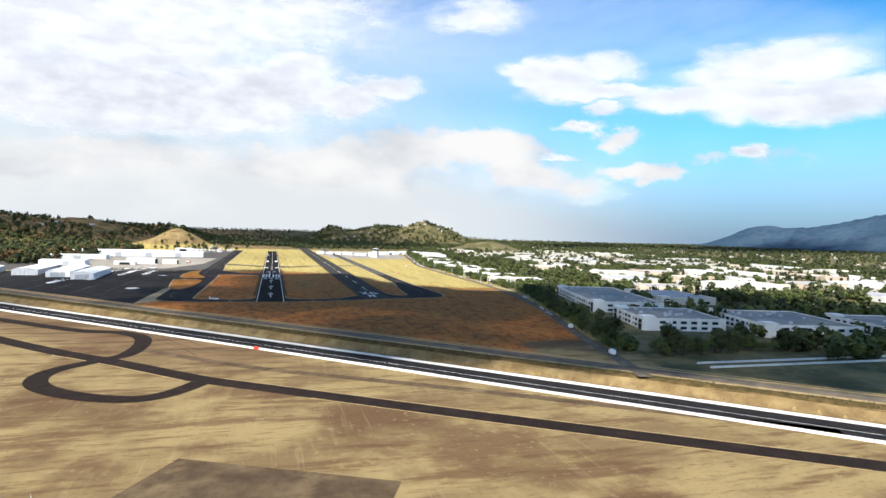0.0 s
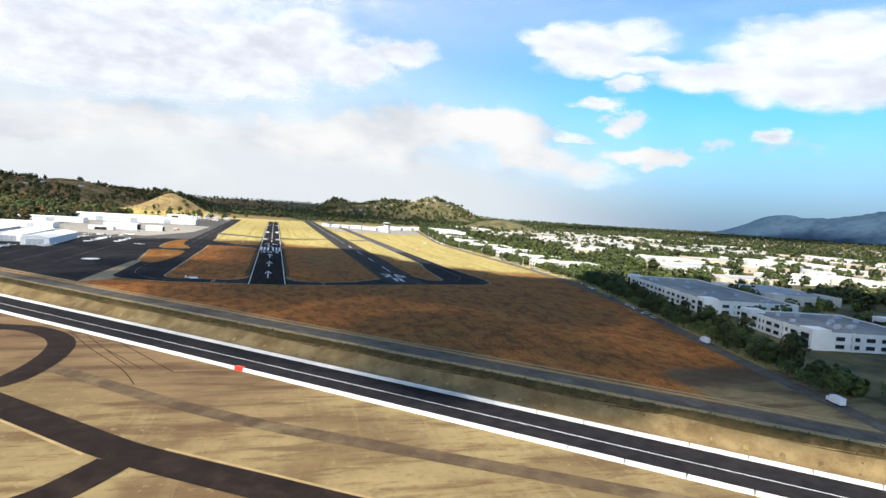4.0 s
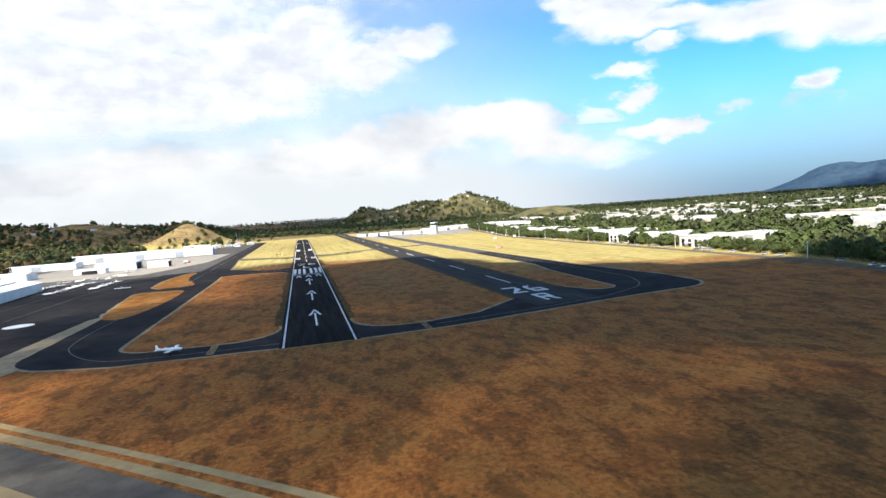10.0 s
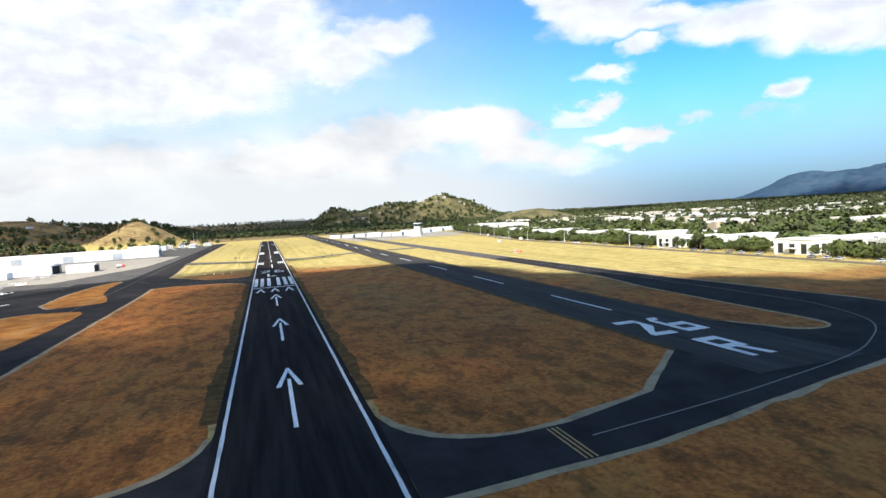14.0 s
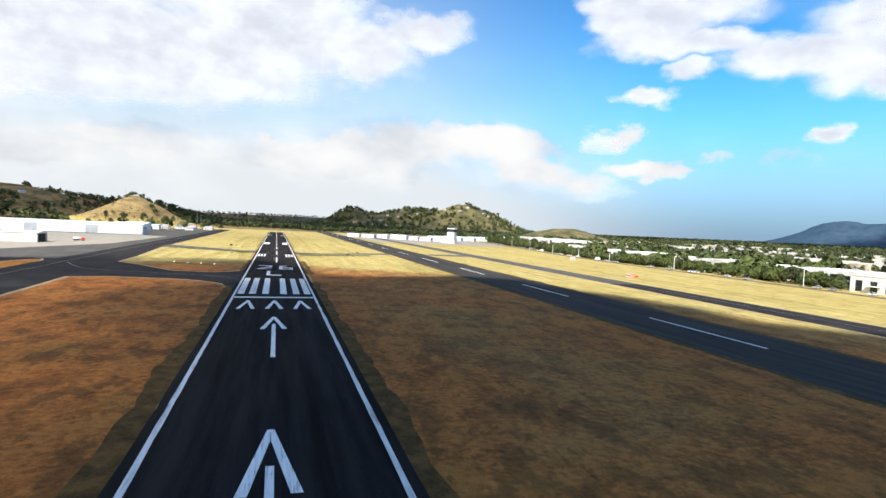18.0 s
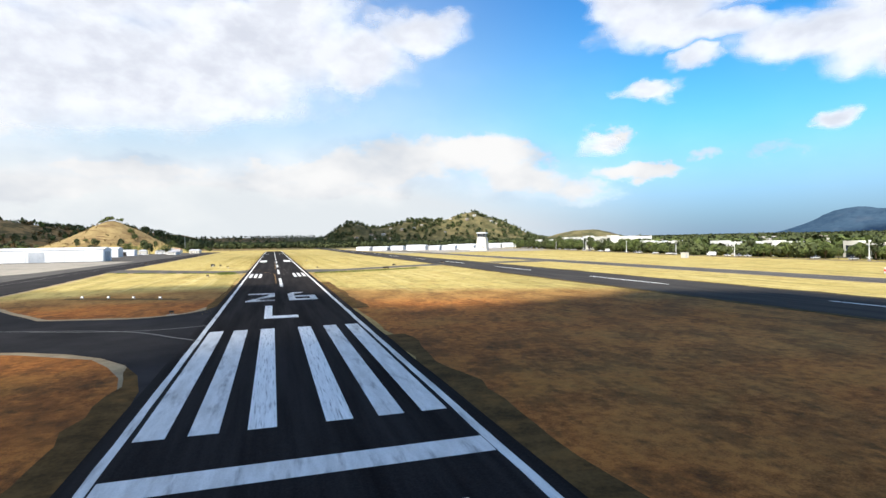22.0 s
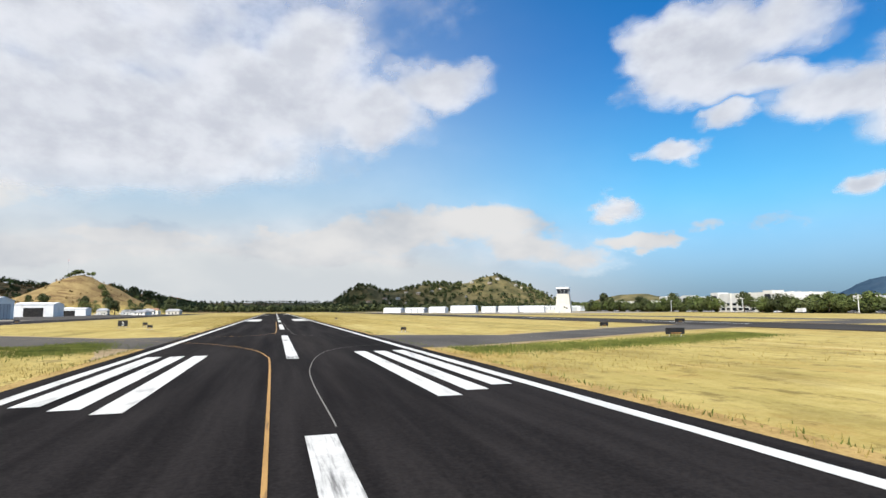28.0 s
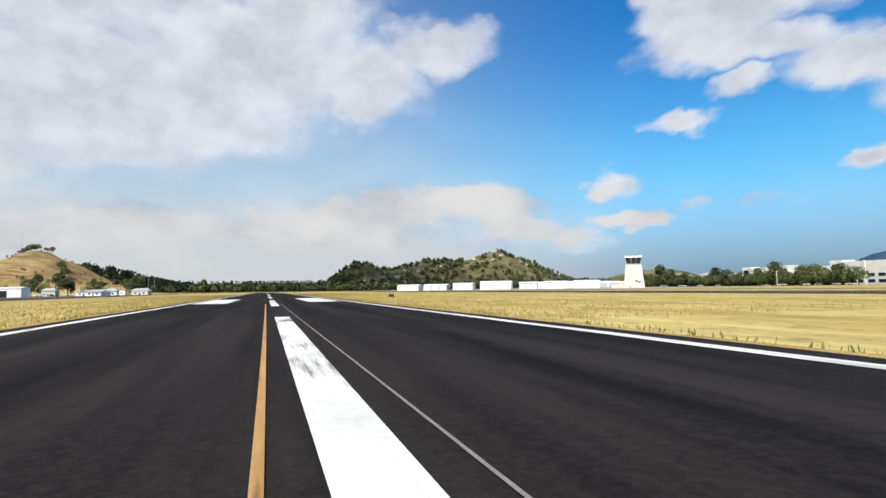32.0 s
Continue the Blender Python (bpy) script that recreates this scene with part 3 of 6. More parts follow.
def thing(name, label, category, group="", kind="", m=None):
    ob = tagged(new(name), label, category, group, kind)
    if m is not None:
        ob.matrix_basis = m
    return ob


def setting(name, mb, mat, label="", category="", smooth=False, kind="structure"):
    return tagged(new(name, mb.mesh(name, mat, smooth)), label, category, kind=kind)


def spline(pts, step=3.0):
    """A smooth line through the points."""
    out = []
    for i in range(len(pts) - 1):
        p0, p1, p2, p3 = (Vector(pts[min(max(j, 0), len(pts) - 1)]) for j in (i - 1, i, i + 1, i + 2))
        n = max(2, int((p2 - p1).length / step))
        for q in range(n):
            t = q / n
            out.append(tuple(0.5 * (2 * p1 + (p2 - p0) * t + (2 * p0 - 5 * p1 + 4 * p2 - p3) * t * t + (3 * p1 - p0 - 3 * p2 + p3) * t ** 3)))
    out.append(tuple(pts[-1]))
    return out


def us(u, s):
    """A place from its way along the drag strip (u) and across it (s)."""
    return DU[0] * u + DS[0] * s, DU[1] * u + DS[1] * s


def smooth01(t):
    t = np.clip(t, 0, 1)
    return t * t * (3 - 2 * t)


def wave(x, y, seed=0.0):
    """Cheap rolling noise between -1 and 1."""
    return (np.sin(x * 1.0 + 1.7 * np.sin(y * 0.7 + seed) + seed) + np.sin(y * 1.3 + 1.3 * np.sin(x * 0.9 - seed) + 2 * seed) + np.sin((x + y) * 2.1 + seed * 3) * 0.5) / 2.5


HILLS = [
    # x, y, height, spread x, spread y
    (-292, 1330, 38, 78, 95), (-245, 1335, 17, 60, 84), (-289, 1332, 7, 30, 45), (-980, 1450, 76, 300, 330), (-640, 1780, 62, 240, 250), (-420, 2150, 60, 220, 260), (-1500, 1700, 105, 450, 450),
    (738, 2200, 80, 105, 150), (590, 2230, 63, 150, 160), (270, 2200, 56, 75, 130), (420, 2260, 58, 150, 150), (880, 2260, 62, 115, 150), (180, 2150, 14, 110, 120),
    (815, 1520, 30, 100, 110), (720, 1480, 14, 70, 90), (-150, 3900, 42, 700, 350), (900, 4100, 45, 800, 350), (-1100, 3400, 70, 500, 500), (-2600, 2400, 150, 800, 900),
]


def height(x, y):
    """The lie of the land."""
    x, y = np.asarray(x, float), np.asarray(y, float)
    s = DS[0] * x + DS[1] * y
    z = -5.0 * smooth01((-95.0 - s) / 10.0)
    z = z + 0.006 * np.clip(np.hypot(np.maximum(x - 450, 0), np.maximum(y - 2600, 0) * 0.6), 0, 5000)
    z = z + 0.012 * np.clip(-450 - x, 0, 400)
    for hx, hy, h, sx, sy in HILLS:
        r = ((x - hx) / sx) ** 2 + ((y - hy) / sy) ** 2
        rough = 1 + 0.16 * wave(x / (sx * 0.33), y / (sy * 0.33), hx * 0.01) + 0.06 * wave(x / (sx * 0.1), y / (sy * 0.1), hy * 0.01)
        z = z + h * np.exp(-r) * rough
    return z


def hz(x, y):
    return float(height(x, y))


def row_x(y):
    """How far out the tree row along the side road stands."""
    y = np.asarray(y, float)
    return 266 + 0.02 * np.maximum(y, 60) + 0.16 * np.maximum(y - 520, 0) + 0.28 * np.minimum(y - 60, 0)


# ---- the ground ----
def axis(stops):
    """Grid lines from (from, to, step) stretches."""
    out = []
    for a, b, st in stops:
        out += list(np.arange(a, b, st))
    return np.array(out + [stops[-1][1]])


def build_ground():
    xs = axis([(-5200, -1400, 120), (-1400, -420, 22), (-420, -260, 12), (-260, 330, 6), (330, 1150, 20), (1150, 5400, 90)])
    ys = axis([(-1500, -420, 60), (-420, 110, 6), (110, 800, 14), (800, 2500, 20), (2500, 5600, 90)])
    X, Y = np.meshgrid(xs, ys)
    S0 = DS[0] * X + DS[1] * Y
    Z = height(X, Y) - 0.9 * smooth01((S0 + 117) / 6) * smooth01((-91.5 - S0) / 3)
    nx, ny = len(xs), len(ys)
    v = np.stack([X.ravel(), Y.ravel(), Z.ravel()], 1)
    i = np.arange((ny - 1) * (nx - 1))
    a = i // (nx - 1) * nx + i % (nx - 1)
    f = np.stack([a, a + 1, a + nx + 1, a + nx], 1)
    me = bpy.data.meshes.new("ground")
    me.vertices.add(len(v)); me.vertices.foreach_set("co", v.ravel())
    me.loops.add(f.size); me.loops.foreach_set("vertex_index", f.ravel())
    me.polygons.add(len(f)); me.polygons.foreach_set("loop_start", np.arange(len(f)) * 4)
    me.polygons.foreach_set("use_smooth", np.ones(len(f), bool))
    me.update(); me.validate()
    S = DS[0] * X + DS[1] * Y
    dirt = smooth01((-98 - S) / 6.0) * 0.95
    dirt = np.maximum(dirt, 0.8 * np.exp(-(((X - 815) / 150) ** 2 + ((Y - 1490) / 130) ** 2)))
    dirt = np.maximum(dirt, 0.55 * smooth01((-330 - X) / 100) * smooth01((1250 - Y) / 300))
    dirt = np.maximum(dirt, 0.85 * smooth01((X - 125) / 25) * smooth01((-185 - Y) / 25) * smooth01((205 - X) / 15))
    knoll = np.exp(-(((X + 285) / 120) ** 2 + ((Y - 1330) / 140) ** 2))
    dirt = np.maximum(dirt, 0.75 * np.clip(knoll * 1.3, 0, 1))
    scrub = np.maximum(smooth01((Y - 1150) / 150) * 0.95, smooth01((-400 - X) / 60) * smooth01((Y - 250) / 200) * 0.85)
    line = row_x(Y) - 8
    scrub = np.maximum(scrub, smooth01((X - line) / 30) * smooth01((S + 95) / 20) * 0.72)
    scrub = scrub * (1 - np.clip(knoll * 1.6, 0, 1))
    scrub = scrub * (1 - 0.3 * np.exp(-(((X - 740) / 120) ** 2 + ((Y - 2100) / 120) ** 2)) - 0.3 * np.exp(-(((X - 330) / 90) ** 2 + ((Y - 2120) / 90) ** 2)))
    strip = np.abs(X) < 150
    scrub = np.where(strip & (Y < 1450), scrub * smooth01((Y - 1200) / 150), scrub)
    # rusty grass, with the shaded grass's browner tone painted up to the shadow's edge
    rust = smooth01((np.interp(X, [0, 80, 110, 150, 200, 300], [405, 382, 335, 260, 205, 190]) - Y) / np.interp(X, [90, 150], [100, 190])) * (0.95 - 0.16 * smooth01(X / 40) - 0.16 * smooth01((X - 8) / 12) * smooth01((Y - 60) / 80)) * smooth01((S + 90) / 12) * smooth01((330 - np.abs(X)) / 40)
    rust = rust * (1 - smooth01((X - 140) / 30) * smooth01((-205 - Y) / 25))
    rust = rust * smooth01((line + 6 - X) / 10)
    rust = np.where(S < -90, 0.0, rust)
    cols = np.stack([dirt, scrub, rust, np.ones_like(X)], -1).reshape(-1, 4).astype(np.float32)
    at = me.color_attributes.new("zone", "FLOAT_COLOR", "POINT")
    at.data.foreach_set("color", cols.ravel())
    me.materials.append(GROUND)
    return tagged(new("ground", me), "dry straw and rust coloured grassland with bare dirt", "ground", kind="structure")


ground = build_ground()


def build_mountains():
    """The range behind the town, its blue haze put into the colour, seen far off to the right."""
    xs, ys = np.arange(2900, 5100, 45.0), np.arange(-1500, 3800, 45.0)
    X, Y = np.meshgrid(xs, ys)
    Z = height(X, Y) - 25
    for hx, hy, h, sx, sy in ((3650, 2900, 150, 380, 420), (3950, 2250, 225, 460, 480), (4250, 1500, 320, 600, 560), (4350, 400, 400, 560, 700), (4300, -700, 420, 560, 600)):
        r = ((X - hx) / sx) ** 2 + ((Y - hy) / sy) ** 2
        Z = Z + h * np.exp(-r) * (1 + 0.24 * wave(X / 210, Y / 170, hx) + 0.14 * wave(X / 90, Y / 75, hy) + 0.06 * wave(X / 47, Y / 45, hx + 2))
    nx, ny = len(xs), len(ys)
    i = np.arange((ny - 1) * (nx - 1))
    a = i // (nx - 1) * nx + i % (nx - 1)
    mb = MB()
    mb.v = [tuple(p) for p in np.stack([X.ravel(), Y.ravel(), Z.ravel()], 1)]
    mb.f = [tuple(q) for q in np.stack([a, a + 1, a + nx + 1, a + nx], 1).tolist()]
    setting("mountain_range", mb, MOUNTAIN, "mountain range behind the town, blue distance haze in its colour", "mountains", True)


build_mountains()

# ---- runways, taxiways and aprons ----
R_END = 1120.0


def ragged(pts, amount, step=5.0):
    """An outline with extra points, pushed about a little, as crumbling pavement edges are."""
    out = []
    for i in range(len(pts)):
        a, b = Vector(pts[i]), Vector(pts[(i + 1) % len(pts)])
        n = max(1, int((b - a).length / step))
        side = Vector(((b - a).y, -(b - a).x)).normalized()
        for q in range(n):
            p = a + (b - a) * q / n
            if q:
                p += side * amount * (noise.noise(Vector((p.x * 0.09, p.y * 0.09, 3.0))) + 0.6 * noise.noise(Vector((p.x * 0.4, p.y * 0.4, 5.0))))
            out.append((p.x, p.y))
    return out


def plate(name, pts, mat, z=0.05, label="", edge=1.5, rim_mat=None):
    """A paved area, with a bare soil verge under its rim."""
    pts = ragged(pts, 0.16 if edge < 1.2 else 0.4)
    if edge:
        n = len(pts)
        rim = []
        area = sum(pts[i][0] * pts[(i + 1) % n][1] - pts[(i + 1) % n][0] * pts[i][1] for i in range(n))
        sg = 1 if area > 0 else -1
        for i in range(n):
            a, b, d = Vector(pts[i - 1]), Vector(pts[i]), Vector(pts[(i + 1) % n])
            n1 = Vector(((b - a).y, -(b - a).x)).normalized() * sg
            n2 = Vector(((d - b).y, -(d - b).x)).normalized() * sg
            nn = (n1 + n2)
            nn = nn.normalized() if nn.length > 0.1 else n1
            q = b + nn * edge * (1 + 0.75 * noise.noise(Vector((b.x * 0.12, b.y * 0.12, 7.0))))
            rim.append((q.x, q.y))
        setting("verge", MB().poly(rim, z - 0.025), rim_mat or EDGE_SOIL, "bare soil verge beside the pavement", "verge")
    return setting(name, MB().prism(pts, z - 0.2, z), mat, label, "pavement")


def arc(cx, cy, r, a0, a1, n=10):
    return [(cx + r * math.cos(radians(a0 + (a1 - a0) * i / n)), cy + r * math.sin(radians(a0 + (a1 - a0) * i / n))) for i in range(n + 1)]


def rounded(pts, times=2):
    """Corner cutting, for soft outlines."""
    for _ in range(times):
        out = []
        for i in range(len(pts)):
            a, b = pts[i], pts[(i + 1) % len(pts)]
            out += [(a[0] * 0.75 + b[0] * 0.25, a[1] * 0.75 + b[1] * 0.25), (a[0] * 0.25 + b[0] * 0.75, a[1] * 0.25 + b[1] * 0.75)]
        pts = out
    return pts


runway_left = plate("runway_1", [(-12.6, 0), (12.6, 0), (12.6, R_END), (-12.6, R_END)], ASPHALT, 0.06, "dark asphalt runway with white markings", 1.0, VERGE_DUST)
runway_right = plate("runway_2", [(83, 20), (111, 20), (111, 1500), (85, 1500)], ASPHALT_GREY, 0.055, "dark asphalt parallel runway with white numbers", 2.0, WEEDS)
for x0_, x1_ in ((-15.4, -12.0), (12.0, 15.2)):
    setting("verge", MB().poly(ragged([(x0_, 40), (x1_, 40), (x1_, 286), (x0_, 286)], 1.3, 3.0), 0.042), VERGE_SOIL, "dark weedy soil strip along the runway edge", "verge")
    setting("verge", MB().poly(ragged([(x0_ * 0.93, 318), (x1_ * 1.04, 318), (x1_ * 1.0, 392), (x0_ * 0.9, 392)], 0.8, 3.0), 0.0425), VERGE_SOIL, "dark weedy soil strip along the runway edge", "verge")
# taxiway round the near left corner, along the left side and its links
plate("taxiway_1", [(-12.6, 1.5), (-12.6, 16), (-52, 19)] + arc(-52, 33, 14, 270, 180, 6)[1:] + [(-66, 240), (-69, 400), (-75, 500), (-78, 1150), (-98, 1150), (-95, 400), (-97, 150), (-95, 60)] + arc(-71, 33, 24, 170, 255, 8) + [(-60, 4)],
      ASPHALT_APRON, 0.045, "dark asphalt taxiway curving to the runway end")
plate("taxiway_2", [(-12.6, 287), (-12.6, 315), (-40, 322), (-55, 345), (-69, 362), (-69, 292), (-55, 296), (-30, 291)], ASPHALT_APRON, 0.05, "dark asphalt taxiway link")
plate("taxiway_3", [(-12.6, 462), (-12.6, 488), (-22, 486), (-60, 520), (-77, 535), (-77, 505), (-45, 480), (-24, 470)], ASPHALT_OLD, 0.05, "grey asphalt taxiway link")
plate("taxiway_4", [(12.6, 454), (12.6, 482), (30, 474), (60, 492), (88.5, 505), (88.5, 487), (62, 478), (36, 464), (18, 455)], ASPHALT_OLD, 0.05, "grey asphalt taxiway link")
plate("taxiway_5", [(115.5, 490), (115.5, 510), (146, 512), (146, 492)], ASPHALT_OLD, 0.05, "grey asphalt taxiway link")
# near end of the parallel runway and its run-up pad
plate("taxiway_6", [(12.6, 1), (46, 3.5), (83, 11), (111, 16.5), (111, 42), (83, 42), (75, 35), (60, 21), (40, 15), (12.6, 13)], ASPHALT_APRON, 0.04, "dark asphalt taxiway to the parallel runway")
plate("runup_pad", [(111, 16.5), (130, 19.5), (150, 22)] + arc(150, 40, 18, 280, 360, 6) + [(170, 62), (164, 140), (162.5, 300), (147, 300), (146, 165), (138, 120)] + arc(125, 48, 8, 360, 180, 8) + [(111, 62)],
      ASPHALT_APRON, 0.042, "dark asphalt run-up pad curving round a grass island")
plate("taxiway_7", [(147, 300), (162.5, 300), (164, 1500), (149, 1500)], ASPHALT_OLD, 0.041, "dark asphalt taxiway beside the parallel runway")
def fillet(a, corner, b, n=8, dy=-2.0):
    """The paved corner between two pavements, bounded by a curve."""
    curve = [tuple(Vector(a) * (1 - t) ** 2 + Vector(corner) * 2 * t * (1 - t) + Vector(b) * t * t) for t in [i / n for i in range(n + 1)]]
    return curve + [(corner[0], corner[1] + dy)]


plate("pavement_fillet", fillet((-12.4, 38), (-12.4, 15), (-36, 17)), ASPHALT_APRON, 0.052, "dark asphalt fillet at the runway corner")
plate("pavement_fillet", fillet((12.4, 36), (12.4, 12), (38, 14.3)), ASPHALT_APRON, 0.052, "dark asphalt fillet at the runway corner")
plate("pavement_fillet", fillet((-44, 294), (-12.4, 290), (-12.4, 258), 8, 2.0), ASPHALT_APRON, 0.052, "dark asphalt fillet at the runway corner")
plate("pavement_fillet", fillet((-12.4, 338), (-12.4, 312), (-38, 320)), ASPHALT_APRON, 0.052, "dark asphalt fillet at the runway corner")
# tie-down apron and paler aprons on the hangar side
plate("apron_1", [(-105, -4), (-104, 44), (-101, 113), (-105, 161), (-118, 283), (-127, 361), (-210, 350), (-360, 335), (-360, 231), (-200, 85), (-141, 30)], ASPHALT_APRON, 0.035, "dark asphalt tie-down apron", 2.5)
plate("apron_5", [(-101, 113), (-92, 96), (-84, 97), (-84, 372), (-127, 372), (-127, 361), (-118, 283), (-105, 161)], ASPHALT_APRON, 0.033, "dark asphalt link between apron and taxiway", 0)
setting("verge", MB().poly([(-105, -6), (-92, 6), (-88, 17), (-95, 61), (-95, 92), (-84, 99), (-97, 121), (-102, 113), (-104.5, 44)], 0.0385), EDGE_SOIL, "pale bare soil wedge between apron and taxiway", "verge")
plate("grass_island", rounded([(-98, 112), (-103, 160), (-110, 214), (-106, 222), (-82, 218), (-77, 205), (-78, 150), (-82, 118), (-87, 103)], 1), RUST_GRASS, 0.06, "rust coloured grass island between apron and taxiway", 1.6)
plate("grass_island", rounded([(-106, 236), (-111, 300), (-106, 350), (-97, 372), (-94, 300), (-78, 250), (-80, 238)], 1), RUST_GRASS, 0.06, "dry grass island beside the dark apron", 1.4)
plate("apron_2", [(-94, 372), (-95, 800), (-96.5, 1150), (-330, 1150), (-420, 700), (-420, 349), (-136, 349)], ASPHALT_OLD, 0.03, "pale weathered asphalt hangar apron", 0)
plate("apron_3", [(-112, 520), (-106, 700), (-135, 712), (-300, 712), (-300, 420), (-150, 400)], CONCRETE, 0.036, "pale concrete hangar apron", 0)
plate("apron_4", [(130, 780), (170, 770), (300, 770), (330, 900), (330, 1200), (120, 1200), (118, 980)], CONCRETE, 0.036, "pale concrete apron below the control tower", 0)


def stripe(name, x0, x1, y0, y1, parent, mat=PAINT, z=0.075):
    return part(name, MB().poly([(x0, y0), (x1, y0), (x1, y1), (x0, y1)], z), mat, parent)


def wavy_line(name, x, y0, y1, w, parent, mat, seed):
    """A long painted line with slightly uneven edges."""
    rnd = random.Random(seed)
    n = int((y1 - y0) / 4)
    mb = MB()
    vs = []
    for i in range(n + 1):
        y = y0 + (y1 - y0) * i / n
        vs += [(x - w / 2 + rnd.uniform(-0.05, 0.05), y, 0.075), (x + w / 2 + rnd.uniform(-0.05, 0.05), y, 0.075)]
    mb.add(vs, [(2 * i, 2 * i + 1, 2 * i + 3, 2 * i + 2) for i in range(n)])
    return part(name, mb, mat, parent)


def stroke(mb, a, b, w, z=0.078):
    d = Vector((b[0] - a[0], b[1] - a[1])).normalized() * w / 2
    n = (-d.y, d.x)
    mb.add([(a[0] - n[0], a[1] - n[1], z), (b[0] - n[0], b[1] - n[1], z), (b[0] + n[0], b[1] + n[1], z), (a[0] + n[0], a[1] + n[1], z)], [(0, 1, 2, 3)])


def slab(mb, pts, z=0.078):
    mb.poly(pts, z)


def glyph(name, ch, x, y, w, h, parent, mat=PAINT_WORN):
    """A painted block character whose lower left corner is at x, y."""
    mb, a, b = MB(), 0.24, 0.17
    P = lambda u, v: (x + u * w, y + v * h)
    if ch == "2":
        slab(mb, [P(0, 0), P(1, 0), P(1, b), P(0.32, b), P(0, b * 0.6)])
        slab(mb, [P(0, b * 0.6), P(0.34, b), P(1, 0.52), P(1, 0.74), P(0.76, 0.7)], 0.079)
        slab(mb, [P(0.76, 0.6), P(1, 0.6), P(1, 1), P(0.76, 1)], 0.08)
        slab(mb, [P(0, 1 - b), P(0.78, 1 - b), P(0.78, 1), P(0, 1)], 0.081)
    elif ch == "6":
        slab(mb, [P(0, 0), P(a, 0), P(a, 1), P(0, 0.8)])
        slab(mb, [P(a, 0), P(1, 0), P(1, b), P(a, b)])
        slab(mb, [P(1 - a, b), P(1, b), P(1, 0.55), P(1 - a, 0.55)])
        slab(mb, [P(a, 0.55 - b), P(1 - a, 0.55 - b), P(1 - a, 0.55), P(a, 0.55)])
        slab(mb, [P(a * 0.4, 0.8), P(0.5, 0.84), P(0.62, 1), P(0.2, 1)], 0.079)
    elif ch == "L":
        slab(mb, [P(0, 0), P(a, 0), P(a, 1), P(0, 1)])
        slab(mb, [P(a, 0), P(1, 0), P(1, b), P(a, b)])
    elif ch == "R":
        slab(mb, [P(0, 0), P(a, 0), P(a, 1), P(0, 1)])
        slab(mb, [P(a, 1 - b), P(1, 1 - b), P(1, 1), P(a, 1)])
        slab(mb, [P(1 - a, 0.5), P(1, 0.5), P(1, 1 - b), P(1 - a, 1 - b)])
        slab(mb, [P(a, 0.42), P(1, 0.42), P(1, 0.42 + b), P(a, 0.42 + b)], 0.079)
        slab(mb, [P(0.5, 0.42), P(0.78, 0.42), P(1, 0), P(0.72, 0)], 0.08)
    return part(name, mb, mat, parent)


def left_runway_markings():
    r = runway_left
    wavy_line("edge_line", -11.2, 0, R_END, 0.62, r, PAINT, 1)
    wavy_line("edge_line", 11.2, 0, R_END, 0.62, r, PAINT, 2)
    for tail, tip in ((32, 70.5), (102.5, 141), (173, 211.5)):
        mb = MB()
        stroke(mb, (0, tail), (0, tip - 9), 0.75)
        for sg in (-1, 1):
            slab(mb, [(0, tip), (sg * 0.05, tip - 3.2), (sg * 1.7, tip - 14.5), (sg * 2.7, tip - 14.5), (sg * 0.35, tip)][::sg], 0.079 + 0.001 * sg)
        part("displaced_threshold_arrow", mb, PAINT_WORN, r)
    for cx in (-6.8, 0, 6.8):
        mb = MB()
        for sg in (-1, 1):
            slab(mb, [(cx, 238), (cx, 234.5), (cx + sg * 1.25, 223.5), (cx + sg * 2.25, 223.5), (cx + sg * 0.35, 238)][::sg], 0.079 + 0.001 * sg)
        part("threshold_arrowhead", mb, PAINT_WORN, r)
    stripe("threshold_bar", -10.8, 10.8, 243.2, 245.8, r)
    for x0 in (-10.5, -7.25, -3.55):
        worn = PAINT_WORN if x0 == -3.55 else PAINT
        stripe("threshold_stripe", x0, x0 + 1.9, 252, 297.7, r, worn)
        stripe("threshold_stripe", -x0 - 1.9, -x0, 252, 297.7, r, worn)
    glyph("painted_letter", "L", -3.3, 309, 5.6, 20, r)
    glyph("painted_digit", "2", -7.6, 338, 6.2, 20, r, PAINT_GONE)
    glyph("painted_digit", "6", 1.6, 338, 6.2, 20, r, PAINT_GONE)
    for i in range(11):
        stripe("centre_stripe", 0.15, 1.05, 379 + 66.5 * i, 419 + 66.5 * i, r, PAINT_SCRATCHED)
    for y0, y1 in ((425.8, 451), (884, 905)):
        for x0 in (-10.3, -8.6, -6.9):
            lag = 0.75 * (x0 + 10.3)
            stripe("touchdown_bar", x0, x0 + 1.05, y0 + 1.5 - lag, y1, r)
            stripe("touchdown_bar", -x0 - 1.05, -x0, y0 + 1.5 - lag, y1, r)
    for sg in (-1, 1):
        a, b = sorted((sg * 5.6, sg * 10.2))
        stripe("aiming_bar", a, b, 598, 640, r)
    # yellow lead-off lines
    for pts in ([(-0.8, 392), (-1.0, 440), (-1.4, 449), (-2.3, 455), (-4.2, 461), (-7, 466.5), (-11, 472), (-24, 484), (-70, 515)], [(1.15, 420), (1.4, 438), (4, 453), (10, 460), (24, 464), (60, 484), (102, 496)],
                [(-24, 478), (-12, 484), (-5, 486), (-1.3, 492), (-0.5, 506), (-0.42, 590)], [(24, 471), (8, 480), (3, 486), (1.8, 496), (1.6, 530), (1.4, 590)]):
        worn = pts[0][0] > 0
        part("taxi_line", MB().ribbon(spline(pts, 1.5), 0.055 if worn else 0.125, 0.085), FAINT if worn else YELLOW, r)


